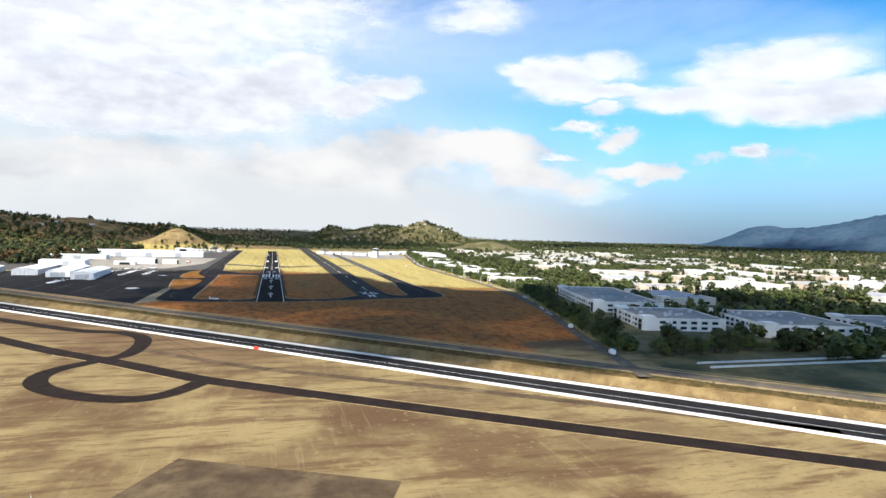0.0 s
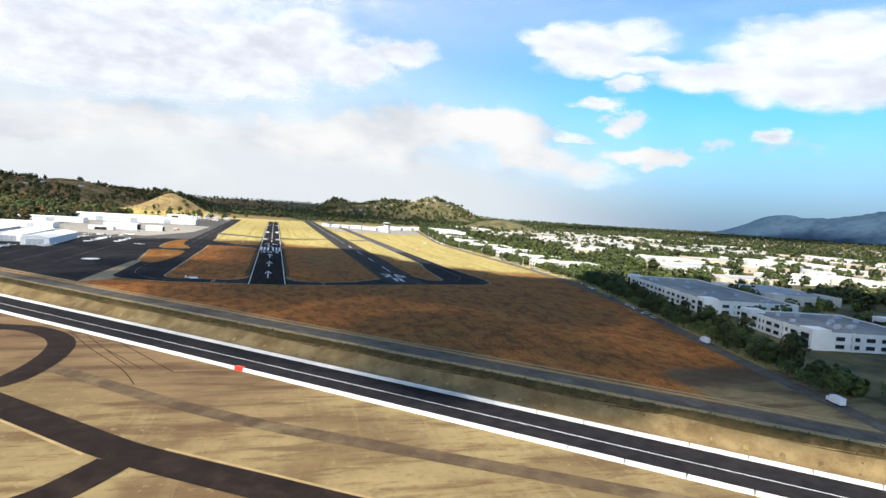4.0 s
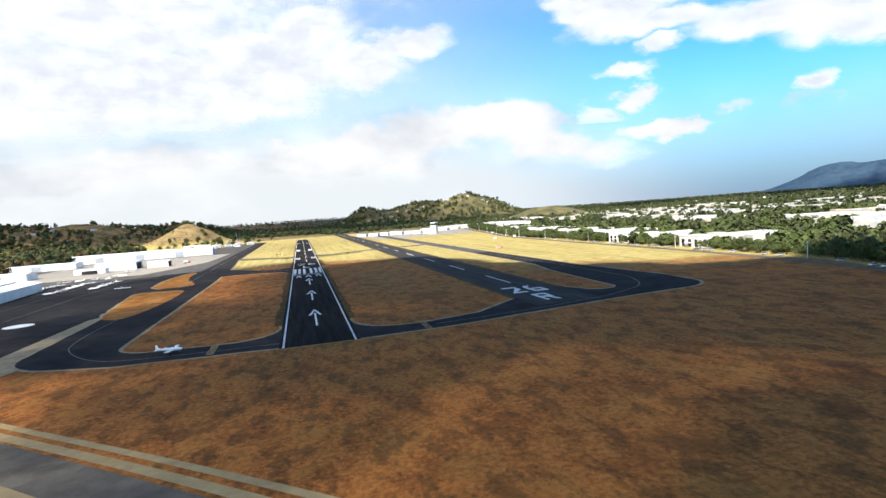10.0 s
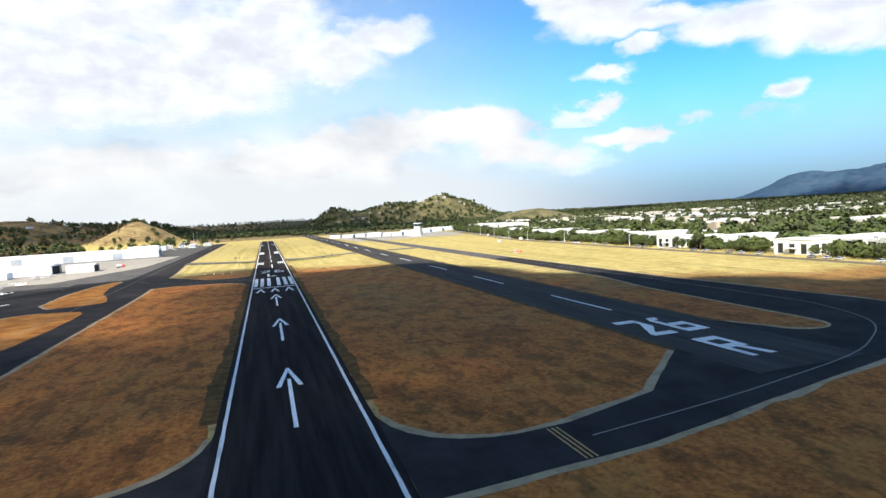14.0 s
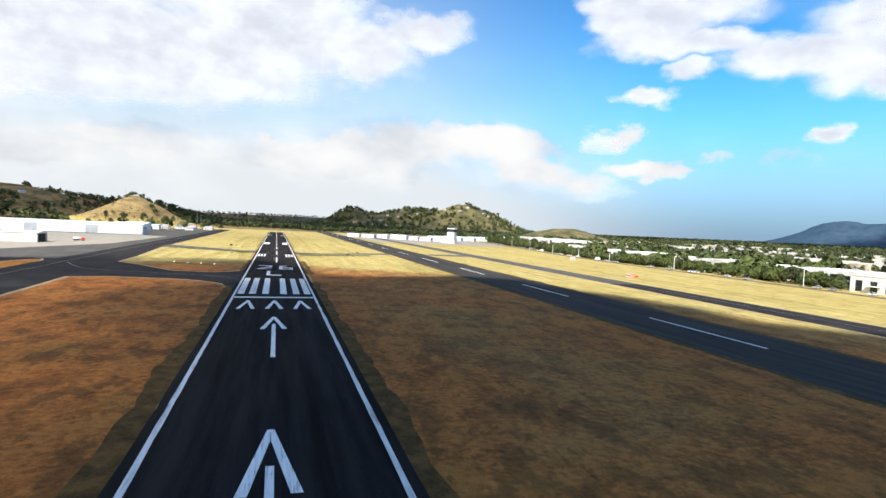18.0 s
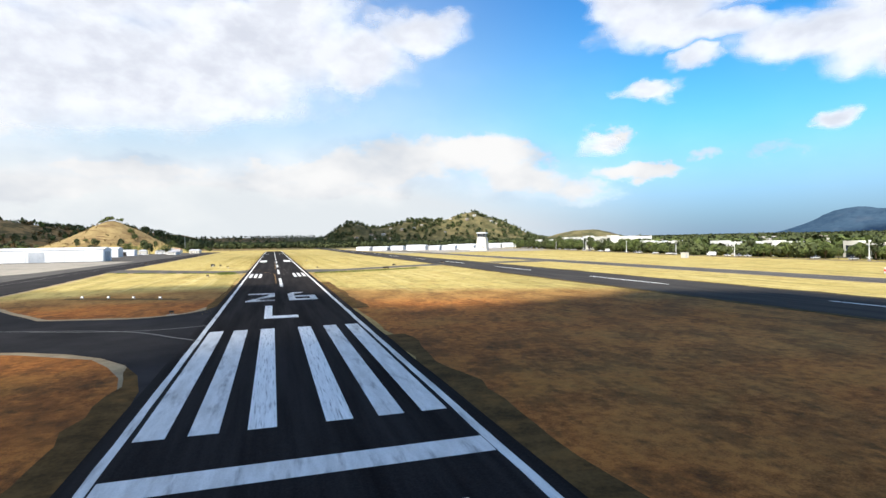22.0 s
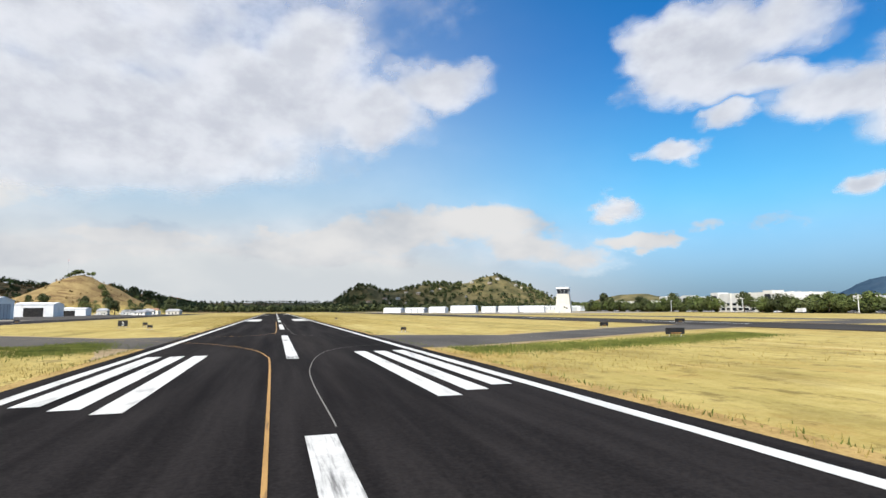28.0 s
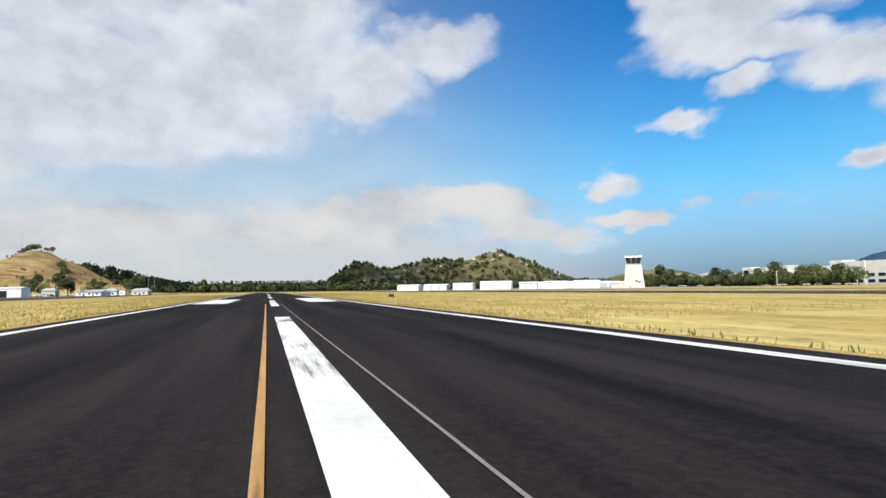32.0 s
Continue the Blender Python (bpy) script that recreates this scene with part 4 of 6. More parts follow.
def right_runway_markings():
    r = runway_right
    glyph("painted_digit", "2", 87.2, 54, 7.0, 18.5, r, PAINT)
    glyph("painted_digit", "6", 97.2, 54, 7.0, 18.5, r, PAINT)
    glyph("painted_letter", "R", 91.5, 29.5, 6.8, 17.5, r, PAINT)
    for i in range(16):
        stripe("centre_stripe", 98.4, 99.2, 89 + 82 * i, 127 + 82 * i, r, PAINT_WORN, 0.07)
    for x0 in (35.2, 36.0, 36.8):
        stripe("holding_line", x0, x0 + 0.3, 3, 14, r, YELLOW, 0.07)
    for x0 in (-34.2, -33.6, -33.0, -32.4):
        stripe("holding_line", x0, x0 + 0.3, 4, 17.5, r, YELLOW, 0.071)


left_runway_markings()
right_runway_markings()
for pts in ([(-88, 70), (-86, 240), (-88, 520), (-90, 1140)], [(-11, 290.5), (-15, 295), (-20, 301), (-28, 306), (-45, 312), (-70, 324), (-84, 350)], [(-88, 70), (-84, 40), (-66, 14), (-40, 9), (-12.5, 8)],
            [(40, 9), (80, 15), (120, 26), (148, 52), (155, 120), (155, 420), (156, 1480)], [(-11, 305), (-17, 303), (-24, 303.5), (-36, 308)]):
    setting("taxi_centre_line", MB().ribbon(spline(pts, 4), 0.3, 0.088), FAINT, "faded yellow taxiway line", "line")
setting("helipad_mark", MB().poly([(-132 + 6.2 * math.cos(i / 14 * math.tau), 117.5 + 6.2 * math.sin(i / 14 * math.tau)) for i in range(14)], 0.06), PAINT_WORN, "round worn white paint mark on the apron", "marking")
for i in range(9):
    setting("tie_down_line", MB().poly([(-340 + 24 * i, 90), (-339.7 + 24 * i, 90), (-339.7 + 24 * i, 320), (-340 + 24 * i, 320)], 0.05), FAINT, "faded tie-down line on the apron", "line")

# ---- the drag strip and the kart track below the field ----
STRIP_Z = -4.93
strip = setting("drag_strip", MB().prism([us(-420, -110.5), us(620, -110.5), us(620, -130.5), us(-420, -130.5)][::-1], STRIP_Z - 0.3, STRIP_Z), STRIP_BLACK, "black asphalt drag strip between white barriers", "road")
part("lane_line", MB().poly([us(-420, -120.3), us(-420, -120.65), us(620, -120.65), us(620, -120.3)], STRIP_Z + 0.02), PAINT_WORN, strip)
for s in (-110.2, -131.0):
    row = thing("barrier_wall", "long low white concrete barrier beside the drag strip", "barrier", "drag strip barriers")
    for i in range(74):
        u = -420 + 14 * i
        x, y = us(u + 7, s)
        if s == -131.0 and 104 < u + 7 < 118:
            continue
        part("barrier_block", MB().box((x, y, STRIP_Z - 0.05), (13.85, 0.75, 1.05), math.atan2(DU[1], DU[0]), 0.985), WALL_WHITE, row)
x, y = us(111, -130.9)
red = thing("start_gate_box", "red painted box set in the white barrier", "barrier")
part("body", MB().box((x, y, STRIP_Z - 0.05), (3.6, 1.6, 1.3), math.atan2(DU[1], DU[0])), RED, red)
x, y = us(105, -131.0)
part("plinth", MB().box((x, y, STRIP_Z - 0.05), (13.85, 0.8, 0.95), math.atan2(DU[1], DU[0])), WALL_WHITE, red)
TR_Z = -4.9
for k_, (pts, w) in enumerate((
    ([(-330, 68), (-240, -25), (-145, -124), (-103, -165), (-77, -187), (-48, -214), (-26, -234), (4, -255), (24, -269), (80, -308), (180, -375), (330, -472)], 9.5),
    ([(-260, 26), (-190, -34), (-119, -94), (-90, -107), (-74, -126), (-69, -150), (-71, -175), (-80, -186), (-92, -200), (-96, -214), (-92, -229), (-80, -243), (-63, -254), (-48, -258), (-37, -252), (-28, -238)], 9.0))):
    setting("kart_track", MB().ribbon(spline(pts, 4), w, TR_Z + 0.03 * k_), TRACK, "dark brown asphalt kart track loop on bare dirt", "road")
for side, pts in ((1, [(-103, -165), (-77, -187), (-48, -214), (-30, -231)]), (-1, [(-22, -237), (24, -269), (80, -308), (180, -375)]), (1, [(20, -266), (80, -308), (180, -375)])):
    line = spline(pts, 4)
    edge = []
    for i in range(len(line) - 1):
        d = (Vector(line[i + 1]) - Vector(line[i])).normalized()
        edge.append((line[i][0] - d.y * 5.3 * side * -1, line[i][1] + d.x * 5.3 * side * -1))
    setting("track_edge", MB().ribbon(edge, 0.9, TR_Z + 0.015), GRAVEL, "pale sandy strip along the kart track", "verge")
setting("dirt_lane", MB().ribbon(spline([(-70, -158), (-64, -164), (-27, -198), (1, -220), (28, -237), (90, -276), (200, -350)], 6), 6.0, -4.93), TRACK_FAINT, "dust covered lane beside the drag strip", "road")
for pts in ([(-78, -106), (-61, -138), (-44, -166), (-36, -184)], [(-71, -111), (-56, -139), (-43, -162)], [(-57, -124), (-43, -146), (-27, -172)], [(-54, -142), (-46, -154), (-37, -168)]):
    setting("tyre_mark", MB().ribbon(spline(pts, 3), 0.32, -4.935), TRACK, "thin dark tyre mark on bare dirt", "marking")
setting("perimeter_road", MB().ribbon([us(u, -86) for u in range(-420, 640, 12)], 9.6, 0.03), ROAD_BROWN, "dusty grey asphalt perimeter road along the bank", "road")
setting("road_shoulder", MB().ribbon([us(u, -79.2 + 0.4 * math.sin(u * 0.05)) for u in range(-420, 640, 6)], 2.4, 0.025), GRAVEL, "pale gravel wheel track beside the perimeter road", "road")
setting("road_shoulder", MB().ribbon([us(u, -75.6 + 0.5 * math.sin(u * 0.04)) for u in range(-420, 640, 6)], 1.8, 0.025), GRAVEL, "pale gravel wheel track beside the perimeter road", "road")
def bank(name, s0, s1, rows, mat, label):
    """A stretch of the bank below the perimeter road, following its slope."""
    mb = MB()
    us_ = list(range(-420, 641, 5))
    for u in us_:
        for j in range(rows + 1):
            x, y = us(u, s0 + (s1 - s0) * j / rows + 0.35 * math.sin(u * 0.11 + j))
            mb.v.append((x, y, hz(x, y) + 0.02 + 0.12 * noise.noise(Vector((x * 0.3, y * 0.3, 0)))))
    k = rows + 1
    mb.f = [(i * k + j, (i + 1) * k + j, (i + 1) * k + j + 1, i * k + j + 1)[::-1] for i in range(len(us_) - 1) for j in range(rows)]
    setting(name, mb, mat, label, "bank", True)


bank("weed_bank", -94.0, -98.8, 5, WEEDS, "dark weedy drainage bank below the road")
bank("dirt_bank", -98.5, -110.2, 8, BANK_SOIL, "bare brown earth bank above the drag strip")
setting("road_shoulder", MB().ribbon([us(u, -92.6 + 0.3 * math.sin(u * 0.07)) for u in range(-420, 640, 6)], 3.4, 0.025), GRAVEL, "pale gravel shoulder above the drainage bank", "road")
setting("paved_square", MB().poly([(-24, -322), (36, -352), (16, -395), (-46, -362)], -4.94), TRACK_FAINT, "worn dark asphalt square on the dirt", "pavement")
setting("side_road", MB().ribbon(spline([(166, -285), (172, -262), (190, -190), (222, -80), (243, 20), (255, 130), (260, 340), (268, 520), (288, 640), (345, 960), (398, 1250)], 10), 7.5, 0.05), ROAD_BROWN, "grey asphalt side road along the fence", "road")
for dy in (0, -9):
    row = thing("barrier_wall", "low white barrier beside the road", "barrier", "road barriers")
    for i in range(10):
        part("barrier_block", MB().box((216 + 13 * i, -268 + dy - 0.6 * i, hz(216 + 13 * i, -268 + dy)), (12.8, 0.7, 1.0), -0.046), PAINT, row)

# ---- trees ----
def leaf_cloud(mb, rnd, c, r, n, size, flat=1.0):
    """n small leaf clumps, each a bent quad, spread through an ellipsoid's shell."""
    vs, fs = [], []
    for _ in range(n):
        d = Vector((rnd.gauss(0, 1), rnd.gauss(0, 1), rnd.gauss(0, 1))).normalized()
        q = 0.55 + 0.5 * rnd.random() ** 0.6
        p = Vector((c[0] + d.x * r[0] * q, c[1] + d.y * r[1] * q, c[2] + d.z * r[2] * q))
        nrm = (d + Vector((rnd.uniform(-1, 1), rnd.uniform(-1, 1), rnd.uniform(-0.4, 1))) * 0.75).normalized()
        a = nrm.orthogonal().normalized()
        a = Matrix.Rotation(rnd.uniform(0, 6.28), 3, nrm) @ a
        b = nrm.cross(a)
        s = size * rnd.uniform(0.6, 1.35)
        k = len(vs)
        vs += [p - a * s, p + b * s * 0.7 - nrm * s * 0.15, p + a * s * 0.9, p - b * s * 0.75 - nrm * s * 0.2]
        fs.append((k, k + 1, k + 2, k + 3))
    mb.add(vs, fs)


def make_tree(seed, h, w, kind):
    """Trunk with limbs and a crown of several ragged heaps of leaves. Returns two meshes."""
    rnd = random.Random(seed)
    trunk, crown = MB(), MB()
    th = h * (0.3 if kind != "tall" else 0.42)
    lean = rnd.uniform(-0.06, 0.06) * h
    trunk.tube([(0, 0, -0.4, h * 0.035), (lean * 0.3, 0, th * 0.5, h * 0.026), (lean, 0, th, h * 0.022), (lean * 1.3, 0.1, h * 0.7, h * 0.008)], 7)
    heaps = []
    n = rnd.randint(6, 9)
    for i in range(n):
        a = i / n * 6.28 + rnd.uniform(-0.4, 0.4)
        rr = w * rnd.uniform(0.22, 0.36)
        zz = rnd.uniform(0.42, 0.8) * h
        spread = (1.05 - abs(zz / h - 0.55) * 1.4) * w * 0.32
        c = (lean + math.cos(a) * spread, math.sin(a) * spread, zz)
        heaps.append((c, (rr, rr, rr * rnd.uniform(0.65, 0.95) * (1.5 if kind == "tall" else 1.0))))
        trunk.tube([(lean * 0.8, 0, th * 0.9, h * 0.014), (c[0] * 0.6, c[1] * 0.6, (th + zz) / 2, h * 0.009), (c[0], c[1], zz, h * 0.004)], 5)
    heaps.append(((lean, 0, h * 0.84), (w * 0.26, w * 0.26, h * 0.15)))
    for c, r in heaps:
        leaf_cloud(crown, rnd, c, r, 85 if kind != "far" else 34, h * (0.045 if kind != "far" else 0.075))
    return trunk.mesh("trunk", BARK, True), crown


TREES = {}
for key, mat_, specs in (("green", LEAF, ((9, 8), (8, 9), (11, 9), (7, 7))), ("dark", LEAF_DARK, ((13, 9), (16, 9), (11, 11))), ("dry", LEAF_DRY, ((14, 10), (11, 9)))):
    TREES[key] = []
    for i_, (h_, w_) in enumerate(specs):
        tm, cr = make_tree(31 * i_ + len(key), h_, w_, "tall" if h_ > 14 else "round")
        TREES[key].append((tm, cr.mesh("crown", mat_)))

TREE_WORDS = {"green": "leafy green street tree with a ragged round crown", "dark": "dark green tree with a dense uneven crown", "dry": "brownish green dry tree with a loose crown"}
tree_rnd = random.Random(5)


def tree(x, y, key="green", scale=1.0, group=""):
    tm, cm = tree_rnd.choice(TREES[key])
    z = hz(x, y) - 0.1
    t = thing("tree", TREE_WORDS[key], "tree", group, m=pose(x, y, z, 0, 0, tree_rnd.uniform(0, 360)) @ Matrix.Diagonal((scale, scale, scale * tree_rnd.uniform(0.9, 1.15), 1)))
    part("trunk", tm, BARK, t)
    part("crown", cm, LEAF, t)
    return t


def palm(x, y, h):
    rnd = random.Random(int(x * 7 + y))
    t = thing("palm_tree", "tall palm tree with drooping fronds", "palm", m=pose(x, y, hz(x, y) - 0.1))
    part("trunk", MB().tube([(0, 0, 0, 0.35), (0.2, 0, h * 0.5, 0.27), (0.3, 0, h, 0.22)], 8), BARK, t, smooth=True)
    mb = MB()
    for i in range(26):
        a, e = rnd.uniform(0, 6.28), rnd.uniform(-0.5, 1.2)
        L = 3.2
        pts = [(0.3 + math.cos(a) * L * q * math.cos(e), math.sin(a) * L * q * math.cos(e), h + L * q * math.sin(e) - 1.6 * q * q) for q in (0, 0.4, 0.75, 1.0)]
        w = (0.12, 0.5, 0.4, 0.05)
        nx, ny = -math.sin(a), math.cos(a)
        vs = []
        for p, ww in zip(pts, w):
            vs += [(p[0] - nx * ww, p[1] - ny * ww, p[2] - 0.15), (p[0], p[1], p[2]), (p[0] + nx * ww, p[1] + ny * ww, p[2] - 0.15)]
        mb.add(vs, [f for j in range(3) for f in ((3 * j, 3 * j + 1, 3 * j + 4, 3 * j + 3), (3 * j + 1, 3 * j + 2, 3 * j + 5, 3 * j + 4))])
    part("fronds", mb, LEAF_DARK, t)


def tree_line(y):
    return float(row_x(y))


y = -235.0
while y < 1000:
    gap = 708 < y < 734 or 160 < y < 184 or 263 < y < 285 or 372 < y < 380
    if not gap and tree_rnd.random() < 0.95:
        off, sc = 0, 1.0
        big = 1.12 if y > 610 else 0.85 if y > 430 else 0.78
        tree(tree_line(y) + off + tree_rnd.uniform(-2, 2), y + tree_rnd.uniform(-2, 2), "dark" if tree_rnd.random() < 0.14 else "green", big * sc * tree_rnd.uniform(0.8, 1.1), "trees along the side road")
    y += 6.2
# trees below the near office buildings
for i in range(60):
    a = i / 59
    tree(200 + 116 * a + tree_rnd.uniform(-5, 5), -245 + 2 * a + tree_rnd.uniform(-8, 8), tree_rnd.choice(("dark", "green")), tree_rnd.uniform(0.6, 0.95), "trees below the office buildings")

for i in range(46):
    a = i / 45
    tree(262 - 62 * a + tree_rnd.uniform(-4, 9), 30 - 240 * a + tree_rnd.uniform(-5, 5), tree_rnd.choice(("dark", "dark", "green")), tree_rnd.uniform(0.65, 1.0), "trees below the office buildings")

# ---- buildings ----
def facade(parent, x0, x1, y, z0, n, rows, sgn, along="x", win=(2.4, 1.7)):
    """Recessed windows, each a frame with its own pane, along one wall."""
    for r in range(rows):
        for i in range(n):
            c = x0 + (x1 - x0) * (i + 0.5) / n
            z = z0 + 1.0 + r * 3.7
            size = (win[0], 0.12, win[1]) if along == "x" else (0.12, win[0], win[1])
            pos = (c, y + sgn * 0.05, z) if along == "x" else (y + sgn * 0.05, c, z)
            w = part("window", MB().box(pos, (size[0] + 0.25, size[1], size[2] + 0.25) if along == "x" else (size[0], size[1] + 0.25, size[2] + 0.25)), METAL_GREY, parent)
            pos2 = (pos[0], pos[1] + sgn * 0.05, z + 0.12) if along == "x" else (pos[0] + sgn * 0.05, pos[1], z + 0.12)
            part("pane", MB().box(pos2, size), GLASS, w)


BLOCKS = []   # footprints of the town buildings


def clear_of_buildings(x, y, gap=2.5):
    """True where no building of the town stands."""
    ok = np.ones(len(x), bool)
    for bx, by, w, d, rz in BLOCKS:
        c, s = math.cos(radians(rz)), math.sin(radians(rz))
        u, v = (x - bx) * c + (y - by) * s, -(x - bx) * s + (y - by) * c
        ok &= (np.abs(u) > w / 2 + gap) | (np.abs(v) > d / 2 + gap)
    return x[ok], y[ok]


def office(x, y, w, d, h, rz, near=False, wall=None, roof=None, seed=0, label=""):
    """A flat-roofed tilt-up building: walls with parapet, roof, glazed corner, windows, rooftop units."""
    rnd = random.Random(seed)
    BLOCKS.append((x, y, w, d, rz))
    wall = wall or rnd.choice((WALL_WHITE, WALL_CREAM, WALL_CREAM, WALL_TAN))
    roof = roof or rnd.choice((ROOF_LIGHT, ROOF_LIGHT, ROOF_GREY))
    b = thing("office_building", label or "white flat-roofed business park building with dark windows", "building", "business park buildings", m=pose(x, y, hz(x, y) - 0.2, 0, 0, rz))
    t = 0.35
    for c_, s_ in (((0, -d / 2 + t / 2, 0), (w, t, h)), ((0, d / 2 - t / 2, 0), (w, t, h)), ((-w / 2 + t / 2, 0, 0), (t, d - 2 * t, h)), ((w / 2 - t / 2, 0, 0), (t, d - 2 * t, h))):
        part("wall", MB().box(c_, s_), wall, b)
    for sx, sy in ((-1, -1), (-1, 1)):
        part("entrance_block", MB().box((sx * (w / 2 - 4), sy * (d / 2 - 4), 0), (9.2, 9.2, h + 1.1)), wall, b)
    part("roof", MB().box((0, 0, h - 0.9), (w - 2 * t, d - 2 * t, 0.3)), roof, b)
    rows = 2 if h > 8 else 1
    if near:
        facade(b, -d / 2 + 10, d / 2 - 10, -w / 2, 0.4, max(2, int(d / 9)), rows, -1, "y", (4.2, 1.8))
        facade(b, -w / 2 + 10, w / 2 - 4, -d / 2, 0.4, max(2, int(w / 9)), rows, -1, "x", (4.2, 1.8))
        for sy in (-1, 1):
            gl = part("entrance_glazing", MB().box((-w / 2 + 4, sy * (d / 2 - 4), 0.2), (9.6, 5.6, h - 1.6)), GLASS, b)
            part("glazing_bar", MB().box((-w / 2 + 4, sy * (d / 2 - 4), h / 2), (9.8, 5.8, 0.35)), METAL_GREY, gl)
        for i in range(max(3, int(d / 18)) + 1):
            part("pilaster", MB().box((-w / 2 - 0.25, -d / 2 + 1 + (d - 2) * i / max(3, int(d / 18)), 0), (0.6, 1.4, h + 0.35)), WALL_WHITE, b)
        for i in range(max(3, int(w / 18)) + 1):
            part("pilaster", MB().box((-w / 2 + 1 + (w - 2) * i / max(3, int(w / 18)), -d / 2 - 0.25, 0), (1.4, 0.6, h + 0.35)), WALL_WHITE, b)
        for i in range(12 if w * d > 3400 else 6):
            part("roof_unit", MB().box((rnd.uniform(-w / 2 + 8, w / 2 - 8), rnd.uniform(-d / 2 + 8, d / 2 - 8), h - 0.65), (2.6, 1.9, 1.5), rnd.uniform(0, 1)), METAL_GREY, b)
    else:
        for i in range(max(2, int(d / 14))):
            c = -d / 2 + d * (i + 0.5) / max(2, int(d / 14))
            part("window", MB().box((-w / 2 - 0.04, c, 1.2), (0.12, 6.5, 2.2 if rows == 1 else 5.6)), GLASS, b)
        for i in range(max(2, int(w / 16))):
            c = -w / 2 + w * (i + 0.5) / max(2, int(w / 16))
            part("window", MB().box((c, -d / 2 - 0.04, 1.2), (6.5, 0.12, 2.2 if rows == 1 else 5.6)), GLASS, b)
        for i in range(2):
            part("roof_unit", MB().box((rnd.uniform(-w / 2 + 5, w / 2 - 5), rnd.uniform(-d / 2 + 5, d / 2 - 5), h - 0.65), (3, 2.2, 1.4)), METAL_GREY, b)
    return b


NEAR_GREY = "pale grey two-storey office building with ribbon windows and flat roof"
office(310, -32, 60, 136, 9.5, -16, True, WALL_WHITE, ROOF_WORN, 1, NEAR_GREY)
office(283, -154, 58, 60, 9.0, -16, True, WALL_WHITE, ROOF_WORN, 2, NEAR_GREY)
office(356, -186, 66, 74, 9.0, -16, True, WALL_WHITE, ROOF_WORN, 3, NEAR_GREY)
office(436, -220, 70, 70, 9.0, -16, True, WALL_WHITE, ROOF_WORN, 4, NEAR_GREY)
for i_, (bx, by, bw, bd, bh) in enumerate(((322, 150, 46, 50, 8.2), (330, 232, 46, 48, 7.4), (346, 320, 50, 56, 8.2), (356, 410, 48, 50, 8.2), (366, 505, 50, 58, 8.6), (372, 606, 44, 60, 9.0), (378, 738, 46, 66, 14.5), (398, 832, 50, 44, 13.5), (412, 930, 56, 60, 11))):
    office(tree_line(by) + 22 + bw / 2, by, bw, bd, bh, -7, True, WALL_CREAM if i_ in (0, 3) else WALL_WHITE, ROOF_LIGHT, 20 + i_)
for px_, py_ in ((282, 172), (284, 274)):
    portal = thing("portal_building", "white office building with tall dark windows between trees", "building", "business park buildings", m=pose(px_, py_, -0.1, 0, 0, -3))
    part("wall", MB().box((0, 0, 0), (17, 24, 8.0)), WALL_WHITE, portal)
    part("parapet", MB().box((0, 0, 8.0), (17.4, 24.4, 0.5)), WALL_CREAM, portal)
    for i_ in (-1, 0, 1):
        part("window", MB().box((-8.53, i_ * 7.4, 0.6), (0.14, 3.4, 5.4)), GLASS, portal)
        part("window", MB().box((i_ * 4.8, -12.03, 0.6), (2.8, 0.14, 5.4)), GLASS, portal)
        part("window_head", MB().box((-8.56, i_ * 7.4, 6.0), (0.2, 4.2, 0.5)), WALL_CREAM, portal)
    part("canopy", MB().box((-9.6, 0, 3.4), (2.4, 7.0, 0.4)), METAL_WHITE, portal)
    BLOCKS.append((px_, py_, 17, 24, -3))
rb = random.Random(12)
lots = []
for ix in range(8):
    for iy in range(15):
        bx = 400 + ix * 88 + rb.uniform(-12, 12) + 0.1 * max(0, iy * 116 - 240) + 40 * (iy % 2)
        by = -260 + iy * 116 + rb.uniform(-14, 14)
        if ix == 0 and by > 100:
            bx += 60
        if rb.random() < 0.2 or (bx < 470 and by < -110) or (640 < bx < 960 and by > 1330):
            lots.append((bx, by))
            continue
        office(bx, by, rb.uniform(38, 72), rb.uniform(46, 92), rb.uniform(5.5, 8.5), -7 + rb.choice((0, 0, 90)), False, None, None, 100 + ix * 20 + iy)


def house(x, y, rz, seed, wall=None):
    rnd = random.Random(seed)
    w, d, h = rnd.uniform(9, 15), rnd.uniform(8, 11), rnd.uniform(2.8, 5.2)
    b = thing("house", "small pale house with a low pitched roof", "house", "houses", m=pose(x, y, hz(x, y) - 1.2, 0, 0, rz))
    part("body", MB().box((0, 0, 0), (w, d, h + 1.2)), wall or rnd.choice((WALL_WHITE, WALL_CREAM, WALL_TAN)), b)
    z = h + 1.2
    part("roof", MB().add([(-w / 2 - 0.6, -d / 2 - 0.6, z), (w / 2 + 0.6, -d / 2 - 0.6, z), (w / 2 + 0.6, d / 2 + 0.6, z), (-w / 2 - 0.6, d / 2 + 0.6, z), (-w / 2 + 1.5, 0, z + 2.2), (w / 2 - 1.5, 0, z + 2.2)],
                          [(0, 1, 5, 4), (1, 2, 5), (2, 3, 4, 5), (3, 0, 4), (3, 2, 1, 0)]), rnd.choice((ROOF_TILE, ROOF_GREY, ROOF_LIGHT)), b)
    for i in (-1, 1):
        part("window", MB().box((i * w * 0.25, -d / 2 - 0.02, 2.2), (1.6, 0.12, 1.3)), GLASS, b)
    part("door", MB().box((0, -d / 2 - 0.02, 1.2), (1.0, 0.12, 2.1)), DARK, b)


